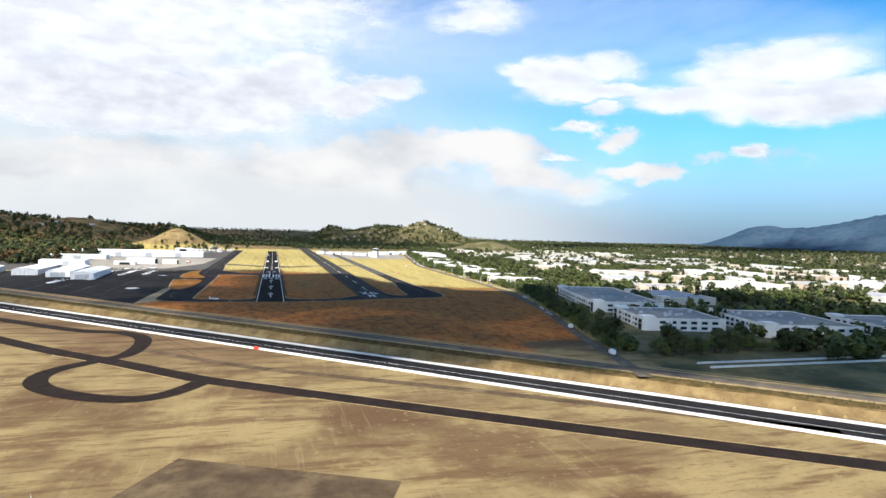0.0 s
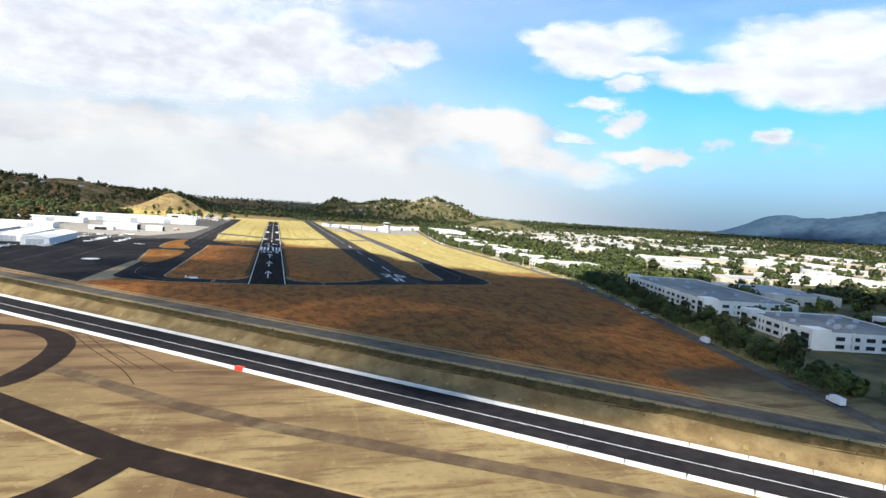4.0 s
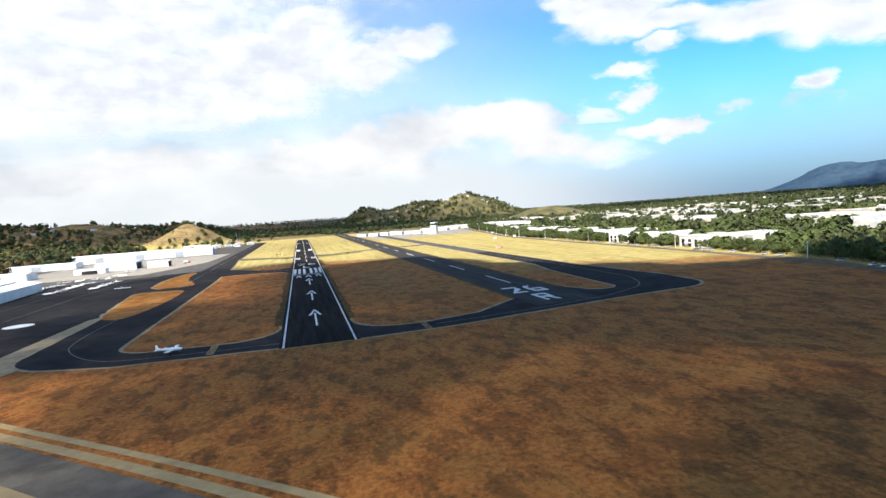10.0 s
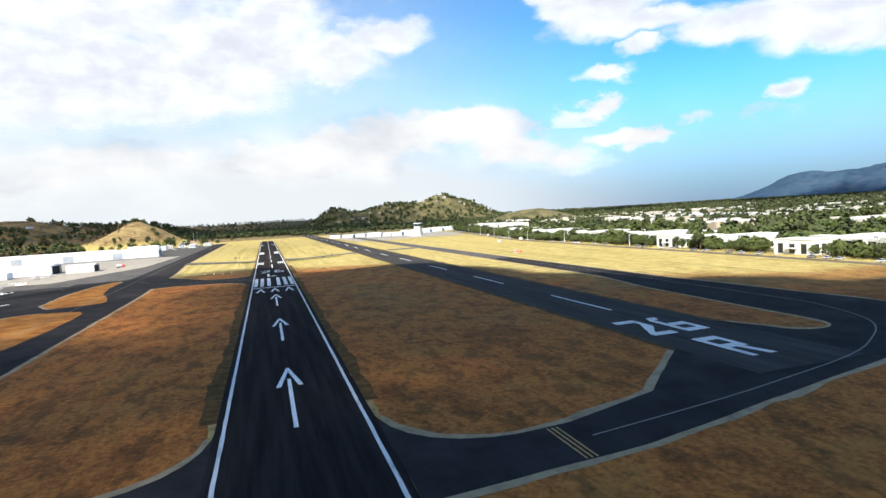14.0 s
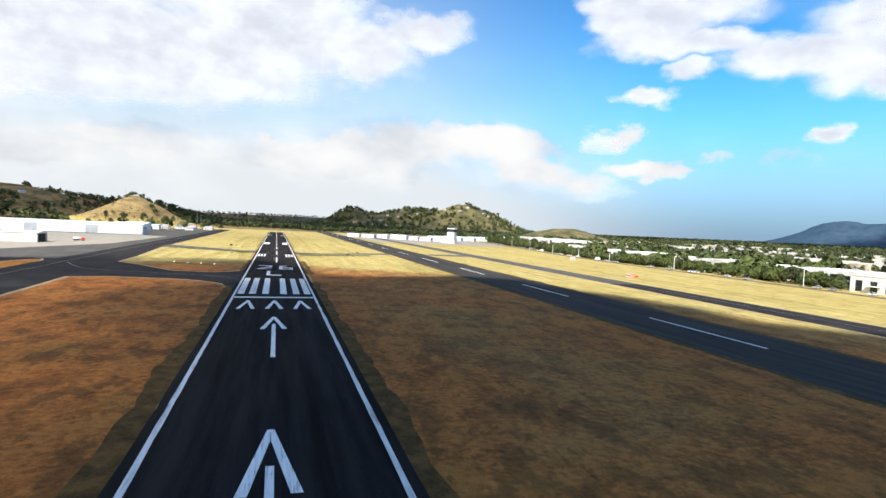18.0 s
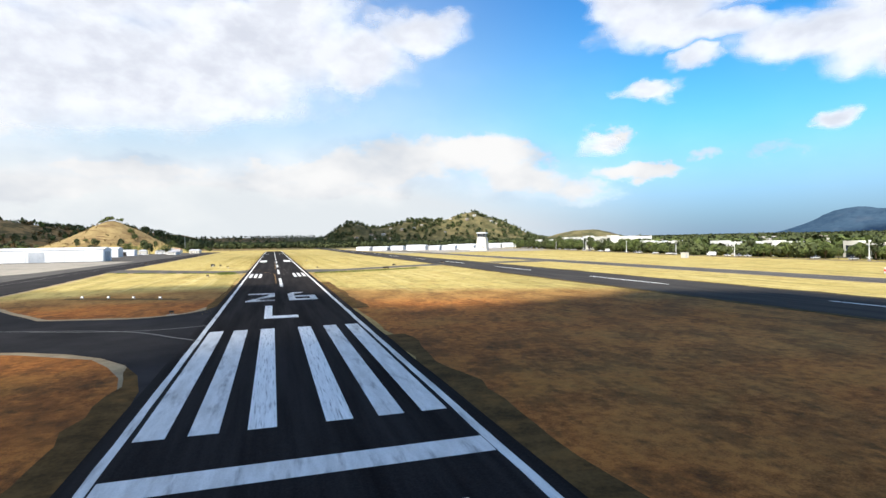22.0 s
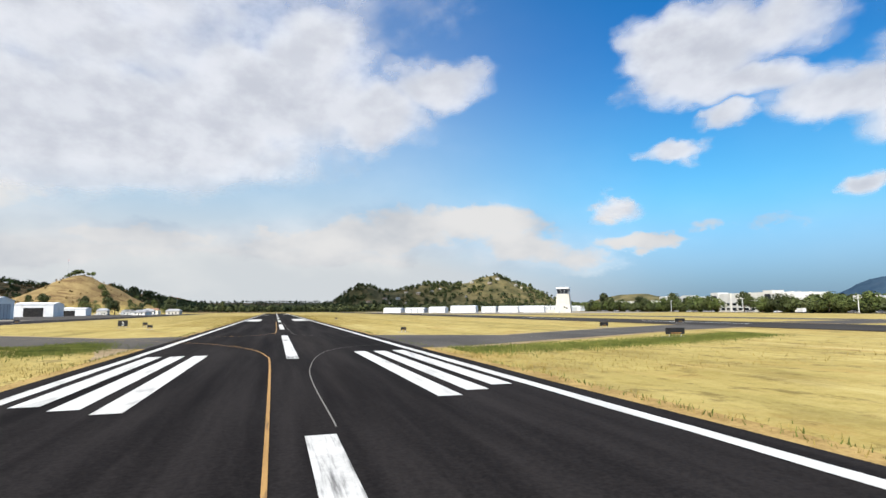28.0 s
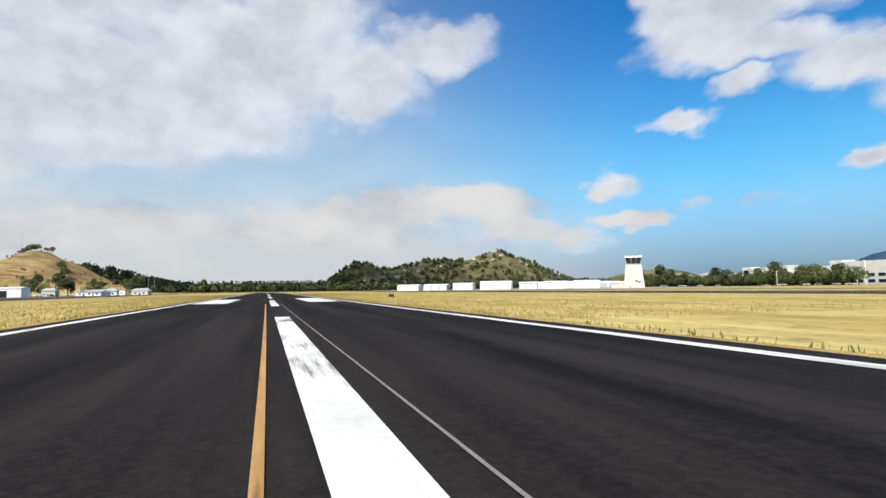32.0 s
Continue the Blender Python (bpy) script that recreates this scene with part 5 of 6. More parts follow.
# streets of the business park
for pts in ([(500, -300), (508, 100), (540, 600), (585, 1300)], [(770, -300), (775, 200), (800, 700), (850, 1500)], [(1040, -300), (1045, 300), (1080, 1000), (1130, 1700)]):
    mb = MB().ribbon(spline(pts, 20), 11, 0.0)
    mb.v = [(vx, vy, hz(vx, vy) + 0.12) for vx, vy, vz in mb.v]
    setting("street", mb, ASPHALT_OLD, "grey asphalt street between business park buildings", "road")
for y0 in (96, 444, 676, 1024):
    n_ = 40
    line = [(float(row_x(y0)) + 20 + 940 * i / n_, y0 - 6 - 20 * i / n_) for i in range(n_ + 1)]
    mb = MB().ribbon(line, 10, 0.0)
    mb.v = [(vx, vy, hz(vx, vy) + 0.12) for vx, vy, vz in mb.v]
    setting("street", mb, ASPHALT_OLD, "grey asphalt cross street in the business park", "road")
rh = random.Random(3)
for i in range(170):   # suburb beyond the business park
    house(rh.uniform(1150, 2700), rh.uniform(-400, 2300), rh.uniform(0, 90), 500 + i)
for i in range(34):   # on the far hills
    a = rh.choice(((740, 2160, 110, 40), (520, 2150, 150, 60), (300, 2110, 90, 50), (-700, 1500, 200, 150), (-950, 1250, 150, 120)))
    house(a[0] + rh.uniform(-a[2], a[2]), a[1] + rh.uniform(-a[3], a[3]), rh.uniform(0, 90), 700 + i)
for i in range(7):   # white sheds and trailers past the hangars
    house(-120 - rh.uniform(0, 70), 1010 + i * 38 + rh.uniform(-8, 8), rh.uniform(-30, 30), 800 + i, (WALL_WHITE, WALL_CREAM)[i % 2])


def hangar(x, y, w, d, h, rz, label, door=None, ridge=1.8, wall=None, bays=0):
    """A gabled sheet-metal hangar, its ridge along local x: walls, roof, gable door, posts."""
    b = thing("hangar", label, "hangar", "hangars", m=pose(x, y, hz(x, y) - 0.05, 0, 0, rz))
    wall = wall or METAL_WHITE
    for sy in (-1, 1):
        part("wall", MB().box((0, sy * (d / 2 - 0.15), 0), (w, 0.3, h)), wall, b)
    for sx in (-1, 1):
        xx = sx * (w / 2 - 0.15)
        mb = MB().add([(xx + q * 0.15, yy, zz) for q in (-1, 1) for yy, zz in ((-d / 2 + 0.3, 0), (d / 2 - 0.3, 0), (d / 2 - 0.3, h), (0, h + ridge), (-d / 2 + 0.3, h))],
               [(0, 1, 2, 3, 4), (9, 8, 7, 6, 5)] + [(i, i + 5, (i + 1) % 5 + 5, (i + 1) % 5) for i in range(5)])
        part("gable_wall", mb, wall, b)
    rf = MB()
    for sy in (-1, 1):
        e = (sy * (d / 2 + 0.4), h - 0.15)
        rf.add([(-w / 2 - 0.3, e[0], e[1]), (w / 2 + 0.3, e[0], e[1]), (w / 2 + 0.3, 0, h + ridge), (-w / 2 - 0.3, 0, h + ridge),
                (-w / 2 - 0.3, e[0], e[1] + 0.2), (w / 2 + 0.3, e[0], e[1] + 0.2), (w / 2 + 0.3, 0, h + ridge + 0.2), (-w / 2 - 0.3, 0, h + ridge + 0.2)],
               [(0, 1, 2, 3), (7, 6, 5, 4), (0, 4, 5, 1), (1, 5, 6, 2), (2, 6, 7, 3), (3, 7, 4, 0)])
    part("roof", rf, METAL_WHITE, b)
    if door == "open":
        # the wall behind is closed; this panel paints the interior's shade
        part("door_shade_panel", MB().box((0, -d / 2 - 0.02, 0.05), (w * 0.5, 0.2, h * 0.72)), DARK, b, "dark panel painted for the shaded hangar door opening")
    elif door == "gable":
        part("door", MB().box((w / 2 + 0.06, 0, 0.05), (0.14, d * 0.62, h * 0.8)), METAL_GREY, b, "grey sliding hangar door")
        for i in (-1, 0, 1):
            part("door_seam", MB().box((w / 2 + 0.15, i * d * 0.16, 0.05), (0.06, 0.12, h * 0.8)), DARK, b)
    elif door == "gable_open":
        # no hole in the gable: its inner shade is a dark panel
        part("door_shade_panel", MB().box((w / 2 + 0.02, 0, 0.05), (0.2, d * 0.8, h * 0.88)), DARK, b, "dark panel painted for the shaded open hangar end")
        part("door_leaf", MB().box((w / 2 + 0.2, d * 0.36, 0.05), (0.16, d * 0.18, h * 0.88)), WALL_TAN, b)
    for i in range(bays):
        c = -w / 2 + w * (i + 0.5) / bays
        part("bay_door", MB().box((c, -d / 2 - 0.03, 0.05), (w / bays * 0.82, 0.14, h * 0.82)), METAL_GREY if i % 4 == 3 else METAL_WHITE, b)
        part("bay_seam", MB().box((c + w / bays * 0.45, -d / 2 - 0.05, 0.05), (0.25, 0.14, h * 0.85)), METAL_GREY, b)
    return b


WH = "long white sheet-metal hangar with a low gable roof"
hangar(-236, 742, 202, 24, 10.0, 0, WH, "gable", 1.6, None, 15)
hangar(-176, 905, 26, 22, 9.5, 0, "white hangar with a dark open door", "open", 1.5)
hangar(-182, 985, 34, 16, 6.5, 0, "low white hangar with an open front", "open", 0.8)
hangar(-214, 1040, 40, 18, 7.0, 0, "white hangar beside parked aircraft", "open", 1.0)
for i_, yy in enumerate((800, 852)):
    hangar(-300, yy, 180, 20, 8.0, 0, WH, None, 1.5, None, 12)
hangar(-207, 264, 98, 22, 6.8, -86, "white gabled hangar beside the dark apron", "gable", 2.0)
hangar(-240, 296, 104, 24, 7.0, -86, "white gabled hangar beside the dark apron", "gable", 2.2)
hangar(-282, 320, 100, 26, 7.0, -86, "grey and white gabled hangar", "gable", 2.2, METAL_GREY)
hangar(-330, 300, 60, 26, 7.0, -80, "grey hangar at the edge of the dark apron", None, 2.0, METAL_GREY)
hangar(-205, 522, 42, 26, 8.0, 0, "white maintenance hangar with a dark open gable end", "gable_open", 1.2)
hangar(-161, 513, 22, 17, 6.4, 0, "small tan hangar with a dark open gable end", "gable_open", 0.8, WALL_CREAM)
hangar(-222, 488, 30, 12, 5.0, 0, "low white lean-to hangar", "open", 0.6)
hangar(-300, 470, 60, 24, 7.0, 0, WH, None, 1.4, None, 6)
hangar(-330, 640, 90, 24, 7.0, 0, WH, None, 1.4, None, 7)
# low hangar rows across the parallel runway
for i_, (hx, hy, w_, h_) in enumerate(((126, 1010, 20, 4.6), (149, 1000, 22, 4.6), (170, 985, 18, 5.4), (192, 962, 27, 6.4), (212, 940, 15, 5.2), (226, 920, 18, 5.4), (246, 905, 20, 5.6))):
    hangar(hx, hy, w_, 16, h_, -30, "low white hangar in a row across the runway", None, 0.9, (METAL_WHITE, METAL_GREY)[i_ % 3 == 1], 3)
for i_ in range(5):
    hangar(285 + 34 * i_, 1010 + 26 * i_, 60, 26, 6.0, -30, "low white hangar near the control tower", None, 0.9, None, 4)


# ---- the control tower ----
def control_tower(x, y):
    t = thing("control_tower", "white tapered control tower with a dark glazed cab", "control tower", m=pose(x, y, 0.02, 0, 0, -36))
    def frustum(w0, w1, z0, z1):
        return MB().add([(a * w0 / 2, b * w0 / 2, z0) for a, b in ((-1, -1), (1, -1), (1, 1), (-1, 1))] + [(a * w1 / 2, b * w1 / 2, z1) for a, b in ((-1, -1), (1, -1), (1, 1), (-1, 1))],
                        [(3, 2, 1, 0), (4, 5, 6, 7), (0, 1, 5, 4), (1, 2, 6, 5), (2, 3, 7, 6), (3, 0, 4, 7)])
    part("shaft", frustum(13.6, 10.2, 0, 16.0), WALL_CREAM, t)
    part("base_building", MB().box((-8, 4, 0), (14, 12, 2.6)), WALL_CREAM, t)
    part("catwalk", MB().box((0, 0, 16.0), (10.8, 10.8, 0.3)), METAL_WHITE, t)
    cab = part("cab", frustum(8.8, 10.4, 16.3, 20.6), GLASS, t, "dark tinted cab glazing")
    for a in range(4):
        for q in (-1, -0.33, 0.33, 1):
            c, s = math.cos(a * math.pi / 2), math.sin(a * math.pi / 2)
            p0, p1 = (4.42, q * 4.4), (5.22, q * 5.2)
            part("mullion", MB().tube([(p0[0] * c - p0[1] * s, p0[0] * s + p0[1] * c, 16.3, 0.11), (p1[0] * c - p1[1] * s, p1[0] * s + p1[1] * c, 20.6, 0.11)], 5), METAL_GREY, cab)
    part("roof", MB().box((0, 0, 20.6), (11.4, 11.4, 1.3), 0, 0.96), METAL_WHITE, t)
    part("antenna", MB().tube([(2, 1, 21.9, 0.08), (2, 1, 25.2, 0.04)], 5), METAL_GREY, t)
    part("antenna", MB().tube([(-3, 2, 21.9, 0.08), (-3, 2, 24.0, 0.04)], 5), METAL_GREY, t)
    for dx, dz in ((1.5, 4.2), (3.4, 3.4)):
        part("window", MB().box((dx, -6.85 + dz * 0.106, dz), (1.3, 0.5, 1.0)), GLASS, t)
    part("door", MB().box((-3, -6.8, 0), (1.2, 0.2, 2.1)), METAL_GREY, t)


control_tower(241.5, 838)


# ---- parked aircraft ----
def build_plane():
    p = thing("light_aircraft", "small white single-engined aircraft parked on the apron", "aircraft", "parked aircraft")
    fus = MB().tube([(0, 3.6, 1.25, 0.12), (0, 3.3, 1.3, 0.42, 0.4), (0, 2.2, 1.35, 0.52, 0.5), (0, 0.8, 1.55, 0.58, 0.72), (0, -0.8, 1.5, 0.52, 0.62), (0, -2.6, 1.5, 0.26, 0.3), (0, -4.2, 1.55, 0.1, 0.16)], 10)
    part("fuselage", fus, PLANE_WHITE, p, smooth=True)
    part("canopy", MB().tube([(0, 1.6, 1.85, 0.2, 0.06), (0, 0.9, 2.12, 0.5, 0.22), (0, -0.3, 2.12, 0.5, 0.2), (0, -1.2, 1.9, 0.25, 0.06)], 8), GLASS, p, smooth=True)
    for sg in (-1, 1):
        part("wing", MB().add([(sg * 0.4, 1.3, 1.1), (sg * 5.2, 1.0, 1.5), (sg * 5.2, -0.2, 1.5), (sg * 0.4, -0.4, 1.1), (sg * 0.4, 1.2, 1.32), (sg * 5.2, 0.9, 1.6), (sg * 5.2, -0.2, 1.54), (sg * 0.4, -0.4, 1.16)],
                              [(0, 1, 2, 3), (7, 6, 5, 4), (0, 4, 5, 1), (1, 5, 6, 2), (2, 6, 7, 3), (3, 7, 4, 0)]), PLANE_WHITE, p)
        part("tailplane", MB().box((sg * 0.95, -3.9, 1.6), (1.7, 0.75, 0.08)), PLANE_WHITE, p)
        part("main_wheel", MB().tube([(sg * 1.45 - 0.1, 0.2, 0.28, 0.28), (sg * 1.45 + 0.1, 0.2, 0.28, 0.28)], 10), RUBBER, p)
        part("gear_leg", MB().tube([(sg * 1.4, 0.2, 0.3, 0.06), (sg * 1.2, 0.3, 1.2, 0.08)], 5), METAL_GREY, p)
    part("fin", MB().add([(-0.05, -3.2, 1.7), (-0.05, -4.4, 1.6), (-0.04, -4.5, 3.0), (-0.04, -3.9, 3.0), (0.05, -3.2, 1.7), (0.05, -4.4, 1.6), (0.04, -4.5, 3.0), (0.04, -3.9, 3.0)],
                         [(0, 1, 2, 3), (7, 6, 5, 4), (0, 4, 5, 1), (1, 5, 6, 2), (2, 6, 7, 3), (3, 7, 4, 0)]), PLANE_WHITE, p)
    part("nose_wheel", MB().tube([(-0.08, 2.6, 0.22, 0.22), (0.08, 2.6, 0.22, 0.22)], 10), RUBBER, p)
    part("nose_leg", MB().tube([(0, 2.6, 0.25, 0.05), (0, 2.5, 1.0, 0.06)], 5), METAL_GREY, p)
    part("propeller", MB().box((0, 3.72, 0.35), (0.16, 0.06, 1.85)), BLACK, p)
    return p


plane = build_plane()
plane.matrix_basis = pose(-45.8, 13.0, 0.05, 0, 0, -98)
tagged(plane, "small white single-engined aircraft waiting on the taxiway")
rp = random.Random(8)
spots = [(-200 + rp.uniform(-2, 2), 270 + 11.5 * i) for i in range(7)] + [(-176 + rp.uniform(-1.5, 1.5), 266 + 12 * i) for i in range(7)] + [(-152 + rp.uniform(-1, 1), 278 + 17 * i) for i in range(4)] \
    + [(-190 - 1.5 * i, 196 + 12.5 * i) for i in range(3)] + [(-216, 160 + 12 * i) for i in range(4)] + [(-172 - 11 * i, 372 + rp.uniform(-3, 3)) for i in range(4)] \
    + [(-128, 258), (-166, 392), (-174, 409), (-178, 458), (-175, 478), (-150, 960), (-138, 985), (-162, 1008), (-140, 1040), (-300, 150), (-318, 172)]
for sx_, sy_ in spots:
    c = copy_thing(plane, pose(sx_, sy_, 0.04, 0, 0, rp.uniform(-25, 25) + rp.choice((0, 180, 90))))
    tagged(c, "small white single-engined aircraft parked on the apron")


# ---- vehicles ----
def build_car():
    c = thing("car", "parked car with dark windows", "car", "parked cars")
    part("body", MB().box((0, 0, 0.35), (1.8, 4.4, 0.55), 0, 0.95), CAR_PAINT, c)
    part("cabin", MB().box((0, -0.2, 0.9), (1.6, 2.4, 0.55), 0, 0.8), GLASS, c)
    part("roof", MB().box((0, -0.2, 1.45), (1.25, 1.85, 0.06)), CAR_PAINT, c)
    for sx in (-1, 1):
        for yy in (-1.35, 1.4):
            part("wheel", MB().tube([(sx * 0.8 - 0.1, yy, 0.33, 0.33), (sx * 0.8 + 0.1, yy, 0.33, 0.33)], 10), RUBBER, c)
    return c


car = build_car()
car.matrix_basis = pose(tree_line(60) + 14, 60, 0.1, 0, 0, 90)
rc = random.Random(4)
for i in range(104):
    yy = -100 + i * 10.2 + rc.uniform(-4, 4)
    copy_thing(car, pose(tree_line(yy) + rc.choice((-6.5, -6, 16, 17)), yy, 0.12, 0, 0, 83 + rc.uniform(-6, 6) if rc.random() < 0.6 else -7))
for i in range(14):
    copy_thing(car, pose(-140 - rc.uniform(0, 100), 950 + rc.uniform(0, 160), 0.05, 0, 0, rc.uniform(0, 180)))


def truck(x, y, rz):
    t = thing("fuel_truck", "white tank truck with a red cab on the apron", "truck", m=pose(x, y, 0.04, 0, 0, rz))
    part("tank", MB().tube([(0, -3.6, 1.8, 0.9, 0.8), (0, -3.4, 1.8, 1.15, 1.0), (0, 0.8, 1.8, 1.15, 1.0), (0, 1.0, 1.8, 0.9, 0.8)], 12), METAL_WHITE, t, smooth=True)
    part("chassis", MB().box((0, 0, 0.55), (2.0, 7.4, 0.35)), DARK, t)
    cab = part("cab", MB().box((0, 2.5, 0.7), (2.3, 2.2, 1.7), 0, 0.93), RED, t)
    part("windscreen", MB().box((0, 3.5, 1.55), (1.9, 0.16, 0.7)), GLASS, cab)
    for sx in (-1, 1):
        for yy in (-2.6, -1.4, 2.4):
            part("wheel", MB().tube([(sx * 1.0 - 0.16, yy, 0.48, 0.48), (sx * 1.0 + 0.16, yy, 0.48, 0.48)], 10), RUBBER, t)


truck(-138, 545, -80)
def van(x, y, rz, z):
    t = thing("van", "white box van on the side road", "van", m=pose(x, y, z, 0, 0, rz))
    part("box", MB().box((0, -0.8, 0.6), (2.1, 4.6, 2.2)), METAL_WHITE, t)
    cab = part("cab", MB().box((0, 2.3, 0.5), (2.0, 1.7, 1.4), 0, 0.9), METAL_WHITE, t)
    part("windscreen", MB().box((0, 3.12, 1.2), (1.7, 0.12, 0.55)), GLASS, cab)
    for sx in (-1, 1):
        for yy in (-2.0, 2.2):
            part("wheel", MB().tube([(sx * 0.95 - 0.12, yy, 0.38, 0.38), (sx * 0.95 + 0.12, yy, 0.38, 0.38)], 10), RUBBER, t)
for v_ in ((178, -240, -15, 0.06), (199, -160, -18, 0.06), (290, 650, -10, 0.08), (267, 500, -3, 0.08)):
    van(*v_)


# ---- airfield equipment ----
def approach_light(x, y):
    p = thing("approach_light", "white approach slope light box on short legs, lit", "light", "approach slope lights", m=pose(x, y, 0))
    part("housing", MB().box((0, 0, 0.36), (0.46, 0.6, 0.32)), METAL_GREY, p)
    part("lens", MB().box((0, -0.32, 0.42), (0.3, 0.05, 0.2)), LAMP, p)
    for sx in (-1, 1):
        for sy in (-1, 1):
            part("leg", MB().tube([(sx * 0.24, sy * 0.26, -0.1, 0.03), (sx * 0.24, sy * 0.26, 0.4, 0.03)], 6), METAL_GREY, p)
for x_, y_ in ((-45.2, 363.5), (-39, 360.8), (-33, 357.6), (-26.8, 354.2)):
    approach_light(x_, y_)


setting("light_bar_soil", MB().ribbon([(-49.5, 365.3), (-41, 361.7), (-33, 357.6), (-22.5, 352.4)], 2.6, 0.03), WEEDS, "dark bare soil strip under the approach lights", "soil")


def guidance_sign(x, y, w=1.9, h=1.15, digit=False, rz=0):
    p = thing("airfield_sign", "black airfield sign board on short posts" + (" with a white 3" if digit else ""), "sign", "airfield signs", m=pose(x, y, 0, 0, 0, rz))
    part("board", MB().box((0, 0, 0.35), (w, 0.35, h)), BLACK, p)
    for sx in (-1, 1):
        part("post", MB().tube([(sx * w * 0.35, 0, -0.2, 0.05), (sx * w * 0.35, 0, 0.4, 0.05)], 6), METAL_GREY, p)
    part("concrete_pad", MB().box((0, 0, -0.1), (w + 0.8, 1.2, 0.16)), CONCRETE, p)
    if digit:
        cu = bpy.data.curves.new("digit", "FONT")
        cu.body, cu.size, cu.align_x, cu.extrude = "3", 1.25, "CENTER", 0.005
        ob = new("digit", cu)
        ob.parent = p
        ob.matrix_basis = pose(0, -0.19, 0.5, 90, 0, 0)
        cu.materials.append(PAINT)
    else:
        part("panel", MB().box((0, -0.185, 0.45), (w * 0.6, 0.02, h * 0.12)), YELLOW, p)
guidance_sign(-33.5, 543, 1.9, 1.3, True)
for x_, y_, w_, h_ in ((-24.5, 525, 0.9, 0.6), (19.2, 490.5, 0.85, 0.5), (90, 511, 2.5, 0.8), (47.5, 461, 2.6, 0.8), (-19.3, 322, 0.7, 0.4), (-30, 548, 1.0, 0.7), (58, 493, 1.6, 0.7), (-26, 445, 0.9, 0.5), (21, 612, 0.9, 0.5), (-81, 615, 1.6, 0.8)):
    guidance_sign(x_, y_, w_, h_)


def lamp_post(x, y, h=9.5):
    p = thing("light_pole", "pale light pole beside the side road", "pole", "light poles", m=pose(x, y, hz(x, y)))
    part("mast", MB().tube([(0, 0, -0.2, 0.22), (0, 0, h, 0.13)], 8), METAL_WHITE, p)
    part("plinth", MB().box((0, 0, -0.1), (0.9, 0.9, 0.9)), CONCRETE, p)
    part("head", MB().box((0.6, 0, h - 0.1), (1.5, 0.4, 0.2)), METAL_WHITE, p)
for y_ in (60, 170, 300, 400, 480, 535, 611, 700, 790):
    lamp_post(tree_line(y_) - 10, y_)
shed = thing("localizer_shelter", "red and white chequered equipment shelter in the grass", "shelter", m=pose(184, 337, 0) @ Matrix.Scale(0.85, 4))
for i in range(4):
    for j in range(3):
        part("panel", MB().box((-1.5 + 1.0 * i, 0, 0.1 + 0.75 * j), (0.99, 2.2, 0.74)), RED if (i + j) % 2 else PAINT, shed)
part("aerial", MB().tube([(2.5, 0, 3, 0.1), (2.5, 0, 6.5, 0.05)], 6), RED, shed)
part("antenna_frame", MB().box((5.0, 0.4, 0), (2.4, 0.3, 1.2)), RED, shed)
hut = thing("equipment_hut", "small white equipment hut with a flat roof", "hut", m=pose(236, 488, 0, 0, 0, 10))
part("body", MB().box((0, 0, 0), (3.4, 3.0, 3.0)), WALL_CREAM, hut)
part("roof", MB().box((0, 0, 3.0), (3.8, 3.4, 0.2)), ROOF_LIGHT, hut)
part("door", MB().box((-0.6, -1.54, 0), (1.0, 0.1, 2.1)), METAL_GREY, hut)
mast = thing("marker_pole", "short pole with an orange ball and a white box", "pole", m=pose(-50.5, -351, hz(-50.5, -351)))
part("pole", MB().tube([(0, 0, -0.3, 0.09), (0, 0, 6.2, 0.05)], 6), METAL_WHITE, mast)
part("ball", MB().tube([(0, 0, 3.3, 0.2), (0, 0, 3.6, 0.5), (0, 0, 4.0, 0.5), (0, 0, 4.3, 0.2)], 10), ORANGE, mast)
part("box", MB().box((0.1, 0, 1.4), (0.9, 0.8, 1.5)), METAL_WHITE, mast)
for x_, y_, h_ in ((-292, 1330, 26), (-180, 1500, 30), (-172, 1505, 26)):
    m_ = thing("radio_mast", "thin radio mast on the hillside", "mast", m=pose(x_, y_, hz(x_, y_) - 0.5))
    part("mast", MB().tube([(0, 0, 0, 0.28), (0, 0, h_, 0.12)], 6), METAL_GREY, m_)
    part("beacon", MB().box((0, 0, h_), (0.6, 0.6, 0.8)), RED, m_)

# ---- trees on the hills, in the town and far off ----
tr = random.Random(17)
tree(-238, 1090, "dark", 1.75)
tree(-281, 1330, "dark", 0.6)
tree(-276, 1333, "dark", 0.55)
tree(742, 2200, "dark", 1.2)
tree(752, 2203, "dark", 1.1)
tree(733, 2198, "dark", 0.9)
for i in range(26):
    tree(-120 - tr.uniform(0, 190), 1090 + i * 13 + tr.uniform(-10, 10), tr.choice(("green", "dark", "green")), tr.uniform(0.7, 1.15), "trees past the hangars")
palm(-203, 1085, 17)
for x_, y_, k_, s_ in ((-195, 1082, 'green', 1.6), (-186, 1086, 'green', 1.4), (-174, 1080, 'dark', 1.25), (-168, 1084, 'dark', 1.1), (-149, 1080, 'green', 1.65), (-143, 1088, 'dark', 1.1), (-113, 1084, 'dark', 1.5), (-120, 1092, 'green', 1.2), (-96, 1150, 'dark', 0.8), (-72, 1240, 'dark', 1.0)):
    tree(x_, y_, k_, s_, 'trees past the hangars')
house(-134, 1078, 4, 851, WALL_WHITE)
house(-108, 1076, -8, 852, WALL_CREAM)
palm(-214, 1180, 15)


